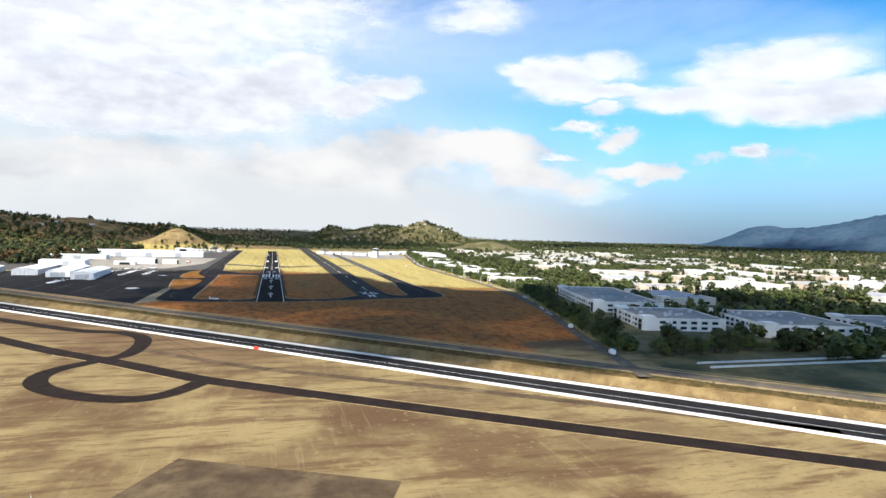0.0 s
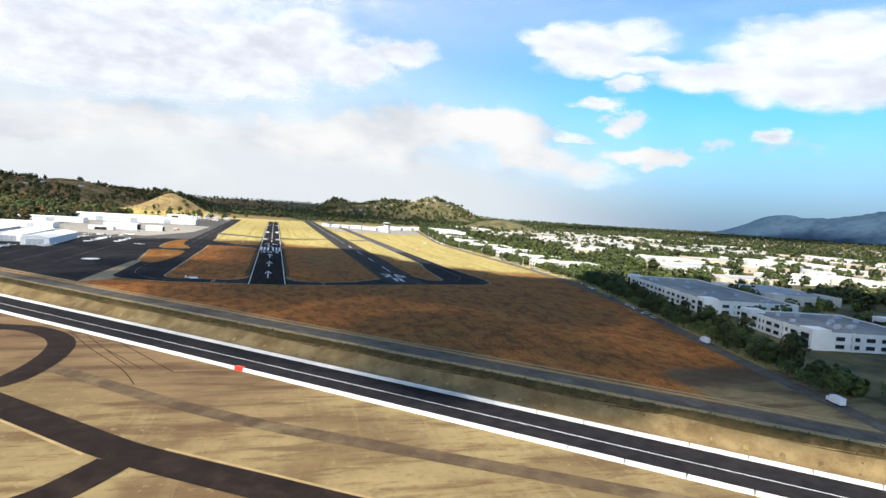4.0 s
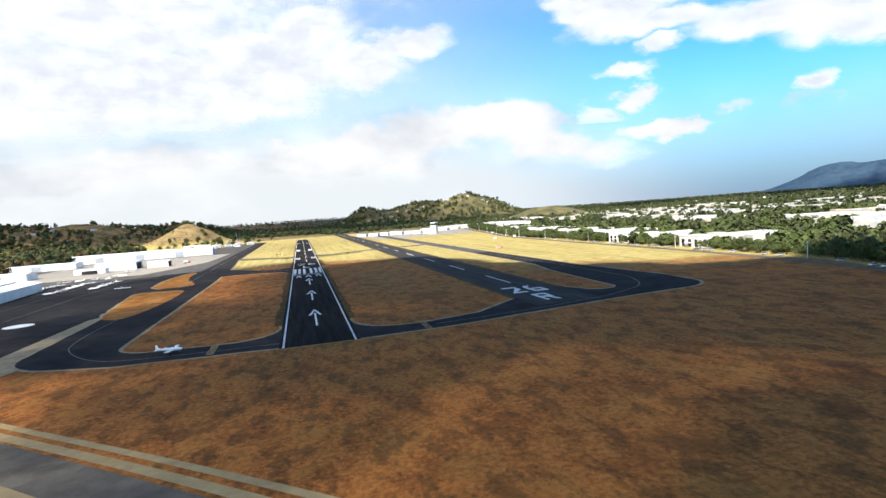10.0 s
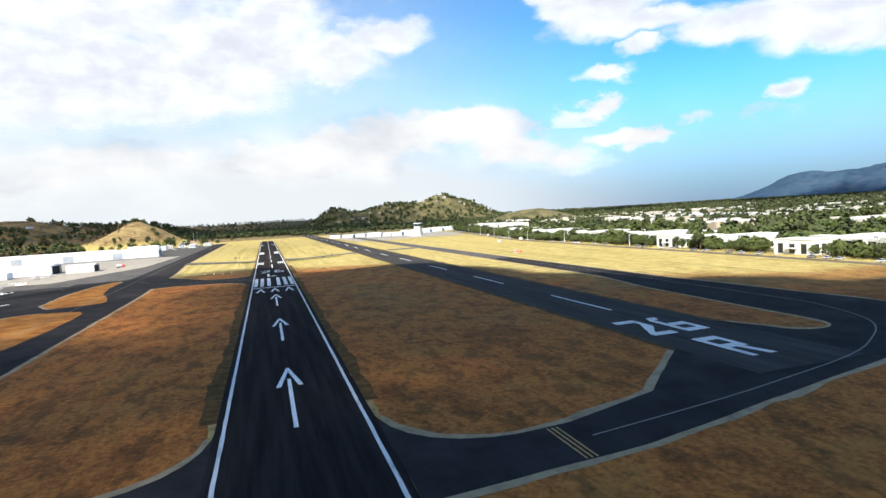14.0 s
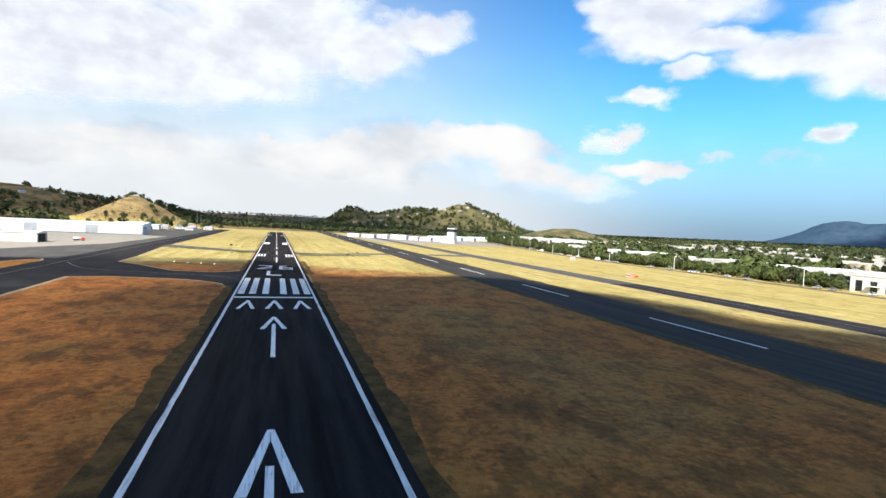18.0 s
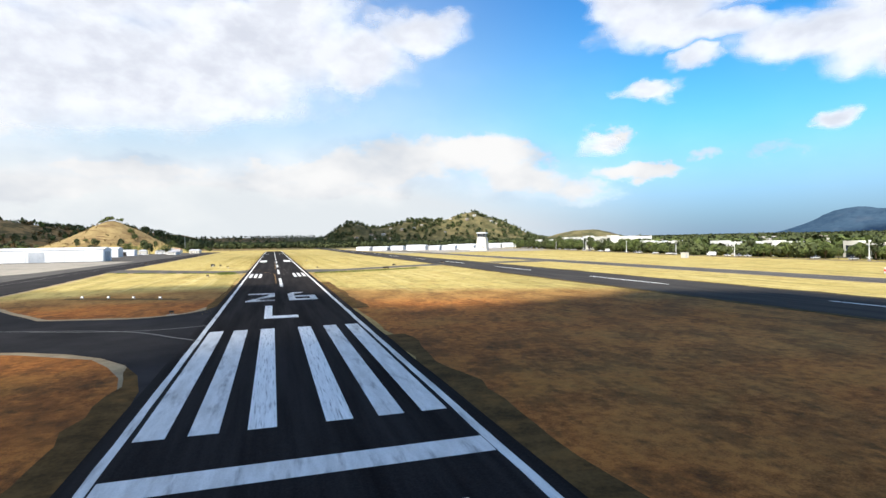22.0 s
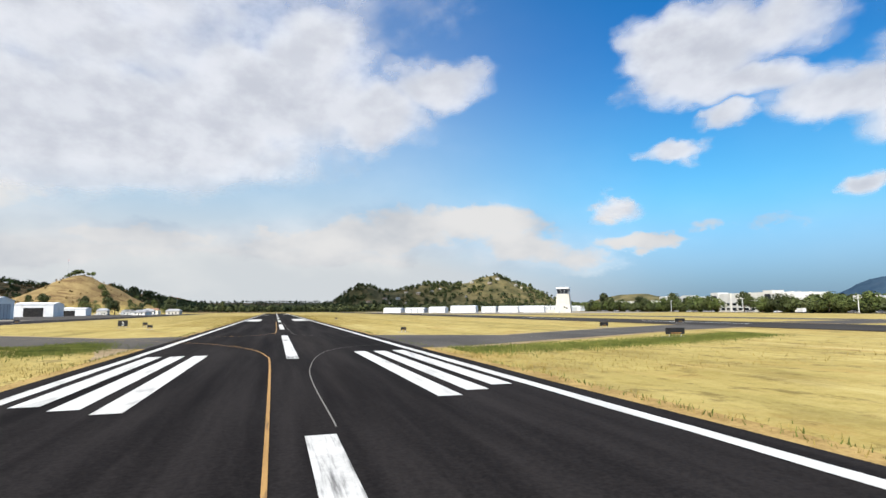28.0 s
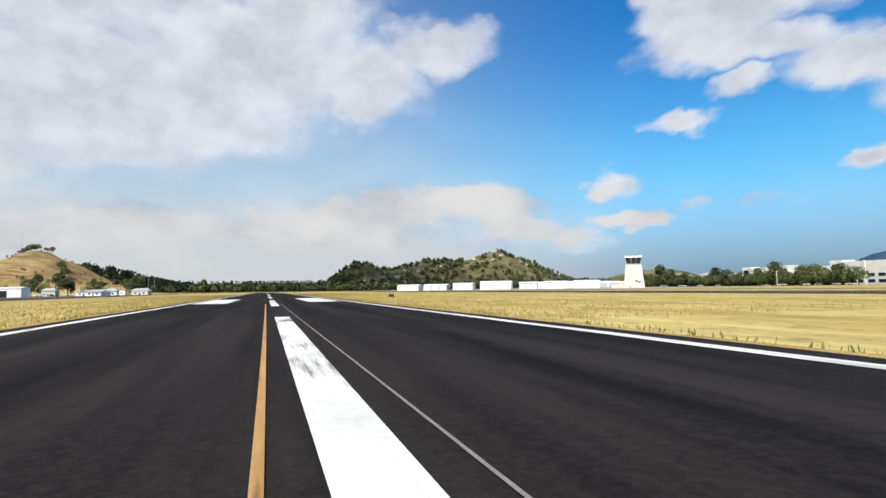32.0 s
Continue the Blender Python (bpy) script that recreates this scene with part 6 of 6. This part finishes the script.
def far_woods(name, label, mat, count, place, size, quads, seed):
    """Many far tree crowns, each a heap of leaf clumps, in one mesh."""
    rnd = np.random.RandomState(seed)
    x, y = place(rnd, count)
    z = height(x, y)
    h = rnd.uniform(size[0], size[1], len(x))
    w = h * rnd.uniform(0.35, 0.62, len(x))
    n = len(x)
    d = rnd.normal(size=(n, quads, 3))
    d /= np.linalg.norm(d, axis=2, keepdims=True)
    q = 0.5 + 0.5 * rnd.rand(n, quads, 1)
    c = np.stack([x, y, z + h * 0.52], 1)[:, None]
    ax = np.stack([w, w, h * 0.5], 1)[:, None]
    lump = 1 + 0.28 * np.sin(d[..., :1] * 5 + x[:, None, None]) * np.cos(d[..., 1:2] * 4 + y[:, None, None])
    p = c + d * q * ax * lump
    nr = d + rnd.uniform(-0.7, 0.7, (n, quads, 3))
    nr /= np.linalg.norm(nr, axis=2, keepdims=True)
    a = np.cross(nr, rnd.normal(size=(n, quads, 3)))
    a /= np.linalg.norm(a, axis=2, keepdims=True) + 1e-6
    b = np.cross(nr, a)
    s = (h[:, None, None] * 0.16) * rnd.uniform(0.6, 1.3, (n, quads, 1))
    v = np.stack([p - a * s, p - b * s, p + a * s, p + b * s], 2).reshape(-1, 3)
    m = len(v) // 4
    me = bpy.data.meshes.new(name)
    me.vertices.add(len(v)); me.vertices.foreach_set("co", v.astype(np.float32).ravel())
    me.loops.add(len(v)); me.loops.foreach_set("vertex_index", np.arange(len(v)))
    me.polygons.add(m); me.polygons.foreach_set("loop_start", np.arange(m) * 4)
    me.update(); me.validate()
    me.materials.append(mat)
    return tagged(new(name, me), label, "trees", kind="stuff")


def in_town(rnd, n):
    return rnd.uniform(1120, 4300, n), rnd.uniform(-700, 3600, n)


def in_park(rnd, n):
    y = rnd.uniform(-280, 1600, n)
    x = 285 + rnd.uniform(0, 1000, n) + 0.06 * np.maximum(y, 0)
    y = np.where(rnd.rand(n) < 0.6, np.round(y / 116) * 116 - 30 + rnd.uniform(-15, 15, n), y)
    k = (x > row_x(y) + 24) & (np.hypot((x - 790) / 150, (y - 1480) / 150) > 1)
    return clear_of_buildings(x[k], y[k])


def on_left_hills(rnd, n):
    x, y = rnd.uniform(-1700, -420, n), rnd.uniform(700, 2300, n)
    keep = wave(x / 60, y / 70, 2.0) > -0.25
    return x[keep], y[keep]


def at_runway_end(rnd, n):
    x = rnd.uniform(-420, 420, n)
    return x, 1560 + np.abs(x) * 0.25 + rnd.uniform(0, 420, n)


def on_right_hills(rnd, n):
    x, y = rnd.uniform(60, 1150, n), rnd.uniform(1850, 2500, n)
    keep = (wave(x / 45, y / 40, 1.0) > -0.35) & ((np.abs(x - 725) > 75) | (y > 2190) | (y < 2040) | (rnd.rand(n) < 0.25)) & ((np.abs(x - 330) > 55) | (y > 2180) | (rnd.rand(n) < 0.3))
    return x[keep], y[keep]


def under_tower_hill(rnd, n):
    x = rnd.uniform(60, 1000, n)
    y = 1350 + rnd.uniform(0, 420, n) + 0.2 * x
    k = np.hypot((x - 790) / 150, (y - 1480) / 150) > 1   # the bare tan hill
    return x[k], y[k]


def far_plain(rnd, n):
    return rnd.uniform(-1500, 2600, n), rnd.uniform(2500, 4600, n)


def second_row(rnd, n):
    y = rnd.uniform(-235, 1000, n)
    y = np.where((y > 690) & (y < 748), y - 70, y)
    y = np.where((y > 150) & (y < 194), y + 50, y)
    y = np.where((y > 254) & (y < 294), y + 50, y)
    return row_x(y) + rnd.uniform(6, 11, n), y


def far_row(rnd, n):
    y = rnd.uniform(430, 1000, n)
    k = (y < 694) | (y > 746)
    return row_x(y[k]) + rnd.uniform(-1, 5, k.sum()), y[k]


def in_lots(rnd, n):
    at = np.array(lots)[rnd.randint(0, len(lots), n)]
    return clear_of_buildings(at[:, 0] + rnd.uniform(-36, 36, n), at[:, 1] + rnd.uniform(-45, 45, n))


def near_left_hills(rnd, n):
    x, y = -325 - 700 * rnd.rand(n) ** 1.6, 470 + rnd.uniform(0, 950, n)
    keep = (wave(x / 50, y / 60, 5.0) > -0.5) & ((x < -420) | (y > 890) | ((y > 655) & (y < 725)) | ((x < -345) & (y < 620))) & (np.hypot(x + 285, y - 1330) > 130)
    return x[keep], y[keep]


far_woods("tree_belt", "dense green trees behind the road side trees", LEAF, 250, second_row, (5.5, 9), 150, 31)
far_woods("tree_hedge", "dense dark hedge of trees before the far business park", LEAF_DARK, 260, far_row, (5.5, 8.5), 150, 32)
far_woods("green_slope_trees", "green oaks on the near hillside", LEAF, 420, near_left_hills, (7, 14), 110, 24)
far_woods("green_hillside_trees", "green trees between the hillside houses", LEAF, 1100, on_left_hills, (7, 13), 40, 25)


def between_offices(rnd, n):
    """Rows of trees in the gaps between the buildings beside the side road."""
    y = rnd.choice([108.0, 190.0, 273.0, 365.0, 457.0, 556.0, 660.0, 790.0, 880.0], n) + rnd.uniform(-9, 9, n)
    return clear_of_buildings(row_x(y) + 14 + rnd.uniform(0, 60, n), y, 1.5)


far_woods("gap_trees", "tall green trees between the pale office buildings", LEAF, 190, between_offices, (7.5, 12), 120, 26)
far_woods("lot_trees", "leafy trees on open lots of the business park", LEAF, 120, in_lots, (7, 12), 110, 21)
far_woods("slope_trees", "dark eucalyptus trees on the near hillside", LEAF_DARK, 560, near_left_hills, (9, 19), 110, 22)
far_woods("dry_slope_trees", "brownish trees on the near hillside", LEAF_DRY, 620, near_left_hills, (8, 15), 100, 23)
far_woods("town_trees", "dense dark green trees between the houses of the town", LEAF_DARK, 7800, in_town, (9, 17), 26, 1)
far_woods("park_trees", "green trees between the business park buildings", LEAF, 3600, in_park, (6, 12), 60, 2)
far_woods("dark_park_trees", "dark trees between the business park buildings", LEAF_DARK, 3000, in_park, (7, 14), 50, 12)
far_woods("hillside_trees", "dark and brownish trees on the hillside", LEAF_DARK, 2600, on_left_hills, (8, 17), 40, 3)
far_woods("dry_hillside_trees", "brownish dry trees on the hillside", LEAF_DRY, 1500, on_left_hills, (6, 12), 34, 4)
far_woods("runway_end_trees", "dark row of trees beyond the runway's end", LEAF_DARK, 1100, at_runway_end, (9, 17), 40, 5)
far_woods("hill_trees", "dark trees on the far hill", LEAF_DARK, 2600, on_right_hills, (7, 16), 34, 6)
far_woods("green_hill_trees", "green trees round the houses on the far hill", LEAF, 900, on_right_hills, (6, 13), 40, 27)
far_woods("valley_trees", "dark trees below the far hill", LEAF_DARK, 900, under_tower_hill, (8, 15), 36, 7)
far_woods("distant_woods", "distant dark woods to the horizon", LEAF_DARK, 3800, far_plain, (10, 18), 16, 8)


def knoll_bushes(rnd, n):
    a, r = rnd.uniform(0, 6.28, n), np.sqrt(rnd.rand(n))
    return -285 + np.cos(a) * r * 110, 1330 + np.sin(a) * r * 120


def knoll_top(rnd, n):
    return -279 + rnd.normal(0, 6, n), 1331 + rnd.normal(0, 5, n)


def bank_bushes(rnd, n):
    u, s = rnd.uniform(-400, 560, n), -96.4 + rnd.normal(0, 1.3, n)
    return DU[0] * u + DS[0] * s, DU[1] * u + DS[1] * s


far_woods("knoll_bushes", "low dry bushes on the bare knoll", LEAF_DRY, 150, knoll_bushes, (1.2, 4.0), 30, 9)
far_woods("knoll_top_trees", "dark clump of trees on top of the knoll", LEAF_DARK, 16, knoll_top, (4, 8), 60, 33)
far_woods("bank_bushes", "dark weeds along the drainage bank", LEAF_DARK, 4200, bank_bushes, (0.4, 0.9), 10, 10)


# ---- grass ----
setting("soil_patch", MB().poly([(-13.8, 449), (-13.8, 471), (-17.5, 473), (-17, 462), (-15, 455)][::-1], 0.03), EDGE_SOIL, "bare pale soil patch by the runway edge", "soil")
def grass_field(name, count, place, size, seed, mat=None):
    rnd = np.random.RandomState(seed)
    x, y = place(rnd, count)
    z = height(x, y)
    n = len(x)
    h = rnd.uniform(size[0], size[1], n)
    a = rnd.uniform(0, 6.28, n)
    w = h * rnd.uniform(0.06, 0.2, n)
    dx, dy = np.cos(a) * w, np.sin(a) * w
    lx, ly = rnd.uniform(-0.5, 0.5, n) * h, rnd.uniform(-0.5, 0.5, n) * h
    v = np.stack([np.stack([x - dx, y - dy, z - 0.02], 1), np.stack([x + dx, y + dy, z - 0.02], 1), np.stack([x + lx + dx * 0.2, y + ly + dy * 0.2, z + h], 1), np.stack([x + lx - dx * 0.5, y + ly - dy * 0.5, z + h * 0.85], 1)], 1).reshape(-1, 3)
    me = bpy.data.meshes.new(name)
    me.vertices.add(4 * n); me.vertices.foreach_set("co", v.astype(np.float32).ravel())
    me.loops.add(4 * n); me.loops.foreach_set("vertex_index", np.arange(4 * n))
    me.polygons.add(n); me.polygons.foreach_set("loop_start", np.arange(n) * 4)
    me.update(); me.validate()
    me.materials.append(mat or STRAW)
    return tagged(new(name, me), "dry straw coloured grass beside the runway", "grass", kind="stuff")


def paved(x, y):
    return ((y > 448) & (y < 540) & (np.abs(x) < 90)) | ((x > 86) & (x < 118)) | ((x < -70) & (x > -102))


def beside_runway(rnd, n):
    x = 13.6 + rnd.exponential(14, n)
    x = np.where(rnd.rand(n) < 0.5, x, -x)
    y = rnd.uniform(430, 800, n)
    k = ~paved(x, y)
    return x[k], y[k]


def verge_tufts(rnd, n):
    x = (12.9 + rnd.rand(n) * 1.4) * np.where(rnd.rand(n) < 0.5, 1, -1)
    y = rnd.uniform(320, 820, n)
    k = ~paved(x, y)
    return x[k], y[k]


grass_field("grass", 90000, beside_runway, (0.08, 0.22), 1)
grass_field("verge_grass", 9000, verge_tufts, (0.08, 0.2), 2)


def weed_tufts(rnd, n):
    """Dense low weeds along the taxiway links and in a patch by the runway."""
    t, which = rnd.rand(n), rnd.rand(n)
    w, q = rnd.normal(0, 1, n), rnd.normal(0, 1, n)
    near, link, patch = which < 0.42, which < 0.68, which < 0.92
    x = np.where(near, 15 + 48 * t, np.where(link, -25 - 50 * t, np.where(patch, -20.5 + 1.9 * w, 13.2 + 0.5 * np.abs(w))))
    y = np.where(near, 449.0 + 15 * t ** 1.5 + 2.4 * w, np.where(link, 467 + 33 * t + 1.1 * w, np.where(patch, 465.5 + 4.2 * q - 0.9 * w, 380 + 440 * t)))
    x = np.where(which > 0.96, -x, x)
    k = (wave(x * 0.7, y * 0.25, 3.0) > -0.25) | near | (patch & ~link)
    return x[k], y[k]


weeds = grass_field("weeds", 95000, weed_tufts, (0.06, 0.24), 3, WEED_GREEN)
tagged(weeds, "olive green weeds along the pavement edges", "weeds", kind="stuff")


# ---- cloud layer and an added sky-paling sheet in front of the field ----
def layer_material(name, heaps, size, warp_by, soft, most, bright, thick, bounds):
    """A thin layer of droplets, used too for the added paling sheet: light from above filters through it, most in its
    frayed rims and least in its thick heaps.
    """
    m = bpy.data.materials.new(name)
    m.use_nodes = True
    k = Nodes(m.node_tree)
    pos = k.n("ShaderNodeNewGeometry").outputs["Position"]
    sp = k.n("ShaderNodeSeparateXYZ")
    k.put(sp.inputs[0], pos)
    # puffs grow with the distance from the field: bearing and slant of each place as seen from its middle
    off = k.math("ADD", sp.outputs[1], -100.0)
    far = k.math("SQRT", k.math("MULTIPLY_ADD", sp.outputs[0], sp.outputs[0], k.math("MULTIPLY", off, off)))
    polar = k.n("ShaderNodeCombineXYZ")
    k.put(polar.inputs[0], k.math("ARCTAN2", sp.outputs[0], off))
    k.put(polar.inputs[1], k.math("DIVIDE", 1100.0, far))
    puff = polar.outputs[0]
    warp = k.n("ShaderNodeSeparateColor")
    k.put(warp.inputs[0], k.noise(puff, size, 4.0, 0.55, 1))
    pp = k.n("ShaderNodeSeparateXYZ")
    k.put(pp.inputs[0], puff)
    wu = k.math("MULTIPLY_ADD", k.math("SUBTRACT", warp.outputs[0], 0.5), warp_by, pp.outputs[0])
    wv = k.math("MULTIPLY_ADD", k.math("SUBTRACT", warp.outputs[1], 0.5), warp_by, pp.outputs[1])
    dens = None
    for x0, y0, rx, ry, d in heaps:
        r0 = math.hypot(x0, y0 - 100)
        du = k.math("DIVIDE", k.math("SUBTRACT", wu, math.atan2(x0, y0 - 100)), rx / r0)
        dv = k.math("DIVIDE", k.math("SUBTRACT", wv, 1100 / r0), 1100 * ry / r0 ** 2)
        v = k.math("MULTIPLY", k.math("SUBTRACT", 1.0, k.math("MULTIPLY_ADD", du, du, k.math("MULTIPLY", dv, dv))), d)
        dens = v if dens is None else k.math("SMOOTH_MAX", dens, v, 0.2)
    rag = k.math("ADD", k.math("MULTIPLY", k.math("SUBTRACT", k.noise(puff, size, 3.0, 0.5), 0.5), 1.2), k.math("MULTIPLY", k.math("SUBTRACT", k.noise(puff, size * 2.4, 4.0, 0.55), 0.5), 1.0))
    dens = k.math("ADD", k.math("MAXIMUM", dens, -1.2), rag)
    cover = k.math("MULTIPLY", k.step(dens, soft[0], soft[1]), most)
    for axis_, from_, to_ in bounds:   # thins out towards its ends
        cover = k.math("MULTIPLY", cover, k.step(sp.outputs[axis_], from_, to_))
    body = k.math("ADD", k.math("MULTIPLY", k.step(dens, 0.2, 1.4), 0.4), k.math("MULTIPLY", k.step(k.noise(puff, size * 1.5, 5.0, 0.55), 0.34, 0.66), 0.6))
    droplets, clear, mixer = k.n("ShaderNodeBsdfTranslucent"), k.n("ShaderNodeBsdfTransparent"), k.n("ShaderNodeMixShader")
    k.put(droplets.inputs[0], k.mix(body, bright, thick))
    k.put(mixer.inputs[0], cover)
    k.put(mixer.inputs[1], clear.outputs[0])
    k.put(mixer.inputs[2], droplets.outputs[0])
    k.put(k.n("ShaderNodeOutputMaterial").inputs[0], mixer.outputs[0])
    return m


def sky_sheet(name, x0, x1, y0, y1, z, swell, mat, label):
    """A gently swelling sheet, for the cloud and for the added paling sheet."""
    xs, ys = np.linspace(x0, x1, 70), np.linspace(y0, y1, 70)
    X, Y = np.meshgrid(xs, ys)
    Z = z + swell * wave(X / 110, Y / 130, 4.0) + 0.5 * swell * wave(X / 47, Y / 53, 9.0)
    i = np.arange(69 * 69)
    a = i // 69 * 70 + i % 69
    mb = MB()
    mb.v = [tuple(p) for p in np.stack([X.ravel(), Y.ravel(), Z.ravel()], 1)]
    mb.f = [tuple(q) for q in np.stack([a, a + 1, a + 71, a + 70], 1).tolist()]
    return setting(name, mb, mat, label, "cloud", True)


CUMULUS = [
    # x, y, half width, half depth, density of each heap
    (-700, 2750, 950, 900, 1.3), (-60, 2380, 440, 560, 1.3), (280, 2430, 260, 420, 1.2), (480, 2100, 190, 200, 1.0), (-1000, 3500, 800, 600, 1.0), (-600, 1950, 560, 360, 0.9), (60, 1960, 200, 260, 0.9),
    (1165, 1690, 205, 370, 1.3), (1500, 1800, 240, 190, 1.1), (1960, 1690, 380, 350, 1.3), (2450, 1500, 520, 480, 1.2), (1850, 1250, 330, 380, 1.1), (1230, 1480, 150, 200, 0.8),
    (1790, 2570, 165, 225, 1.15), (1690, 2130, 110, 160, 1.0), (3440, 2850, 150, 470, 1.25), (2430, 3900, 190, 480, 1.0), (610, 1160, 130, 130, 0.6),
    (-800, 1400, 900, 620, 1.2), (-150, 1250, 420, 420, 0.7), (-1300, 2000, 600, 600, 1.0),
]
sky_sheet("cloud_deck", -2400, 3900, 500, 5600, 750, 5.0, layer_material("cumulus droplets", CUMULUS, 9.0, 0.12, (-0.65, 0.8), 0.96, (0.45, 0.45, 0.45), (0.31, 0.316, 0.33), ((1, 5500, 3300), (1, 500, 800), (0, 3900, 3600))), "broken white cumulus clouds over the valley")
# added sheet that pales the sky, standing in for windscreen glare
PALING_HEAPS = [(-500, 560, 1000, 480, 1.2), (200, 600, 900, 430, 1.0), (900, 620, 700, 420, 0.9)]
sky_sheet("sky_paling_sheet", -1600, 1700, 50, 1080, 420, 3.0, layer_material("sky paling film", PALING_HEAPS, 4.0, 0.15, (-0.5, 0.9), 0.2, (0.62, 0.64, 0.66), (0.5, 0.52, 0.54), ((1, 980, 500), (1, 60, 200), (0, 1700, 900), (0, -1600, -1100))), "added translucent sheet that pales the sky above the field")


# ---- the cloud whose shadow lies on the near field ----
def cloud_over(outline, top, label):
    """A lumpy cloud bank, at the height and place from which its shadow falls on the given outline."""
    off = SUN_DIR * (top / SUN_DIR.z)
    rnd = random.Random(2)
    ring = []
    n = len(outline)
    for i in range(n):
        a, b = Vector(outline[i]), Vector(outline[(i + 1) % n])
        m = max(2, int((b - a).length / 9))
        for q in range(m):
            p = a + (b - a) * q / m
            w = noise.noise(Vector((p.x * 0.03, p.y * 0.03, 1.0))) * 14 + noise.noise(Vector((p.x * 0.1, p.y * 0.1, 4.0))) * 6
            nn = Vector(((b - a).y, -(b - a).x)).normalized()
            ring.append((p.x + nn.x * w + off.x, p.y + nn.y * w + off.y))
    mb = MB().prism(ring, top, top + 3)
    cx, cy = sum(p[0] for p in ring) / len(ring), sum(p[1] for p in ring) / len(ring)
    for _ in range(40):
        p = Vector(rnd.choice(ring)).lerp(Vector((cx, cy)), rnd.uniform(0.3, 1))
        r = rnd.uniform(25, 50)
        mb.tube([(p.x, p.y, top + 2, r), (p.x, p.y, top + r * 0.5, r * 0.85), (p.x, p.y, top + r * 0.9, r * 0.3)], 10)
    return setting("cloud", mb, CLOUD, label, "cloud")


cloud_over([(-330, 245), (-215, 250), (-150, 320), (-95, 385), (-40, 398), (2, 392), (15, 330), (28, 314), (55, 312), (85, 316), (106, 306), (116, 255), (128, 205), (165, 135), (205, 92), (300, 70), (430, 60), (520, -60), (520, -330), (300, -345), (153, -270), (40, -204), (-56, -118), (-154, -16), (-350, 66)][::-1],
           820, "grey underside of a cumulus cloud above the field")
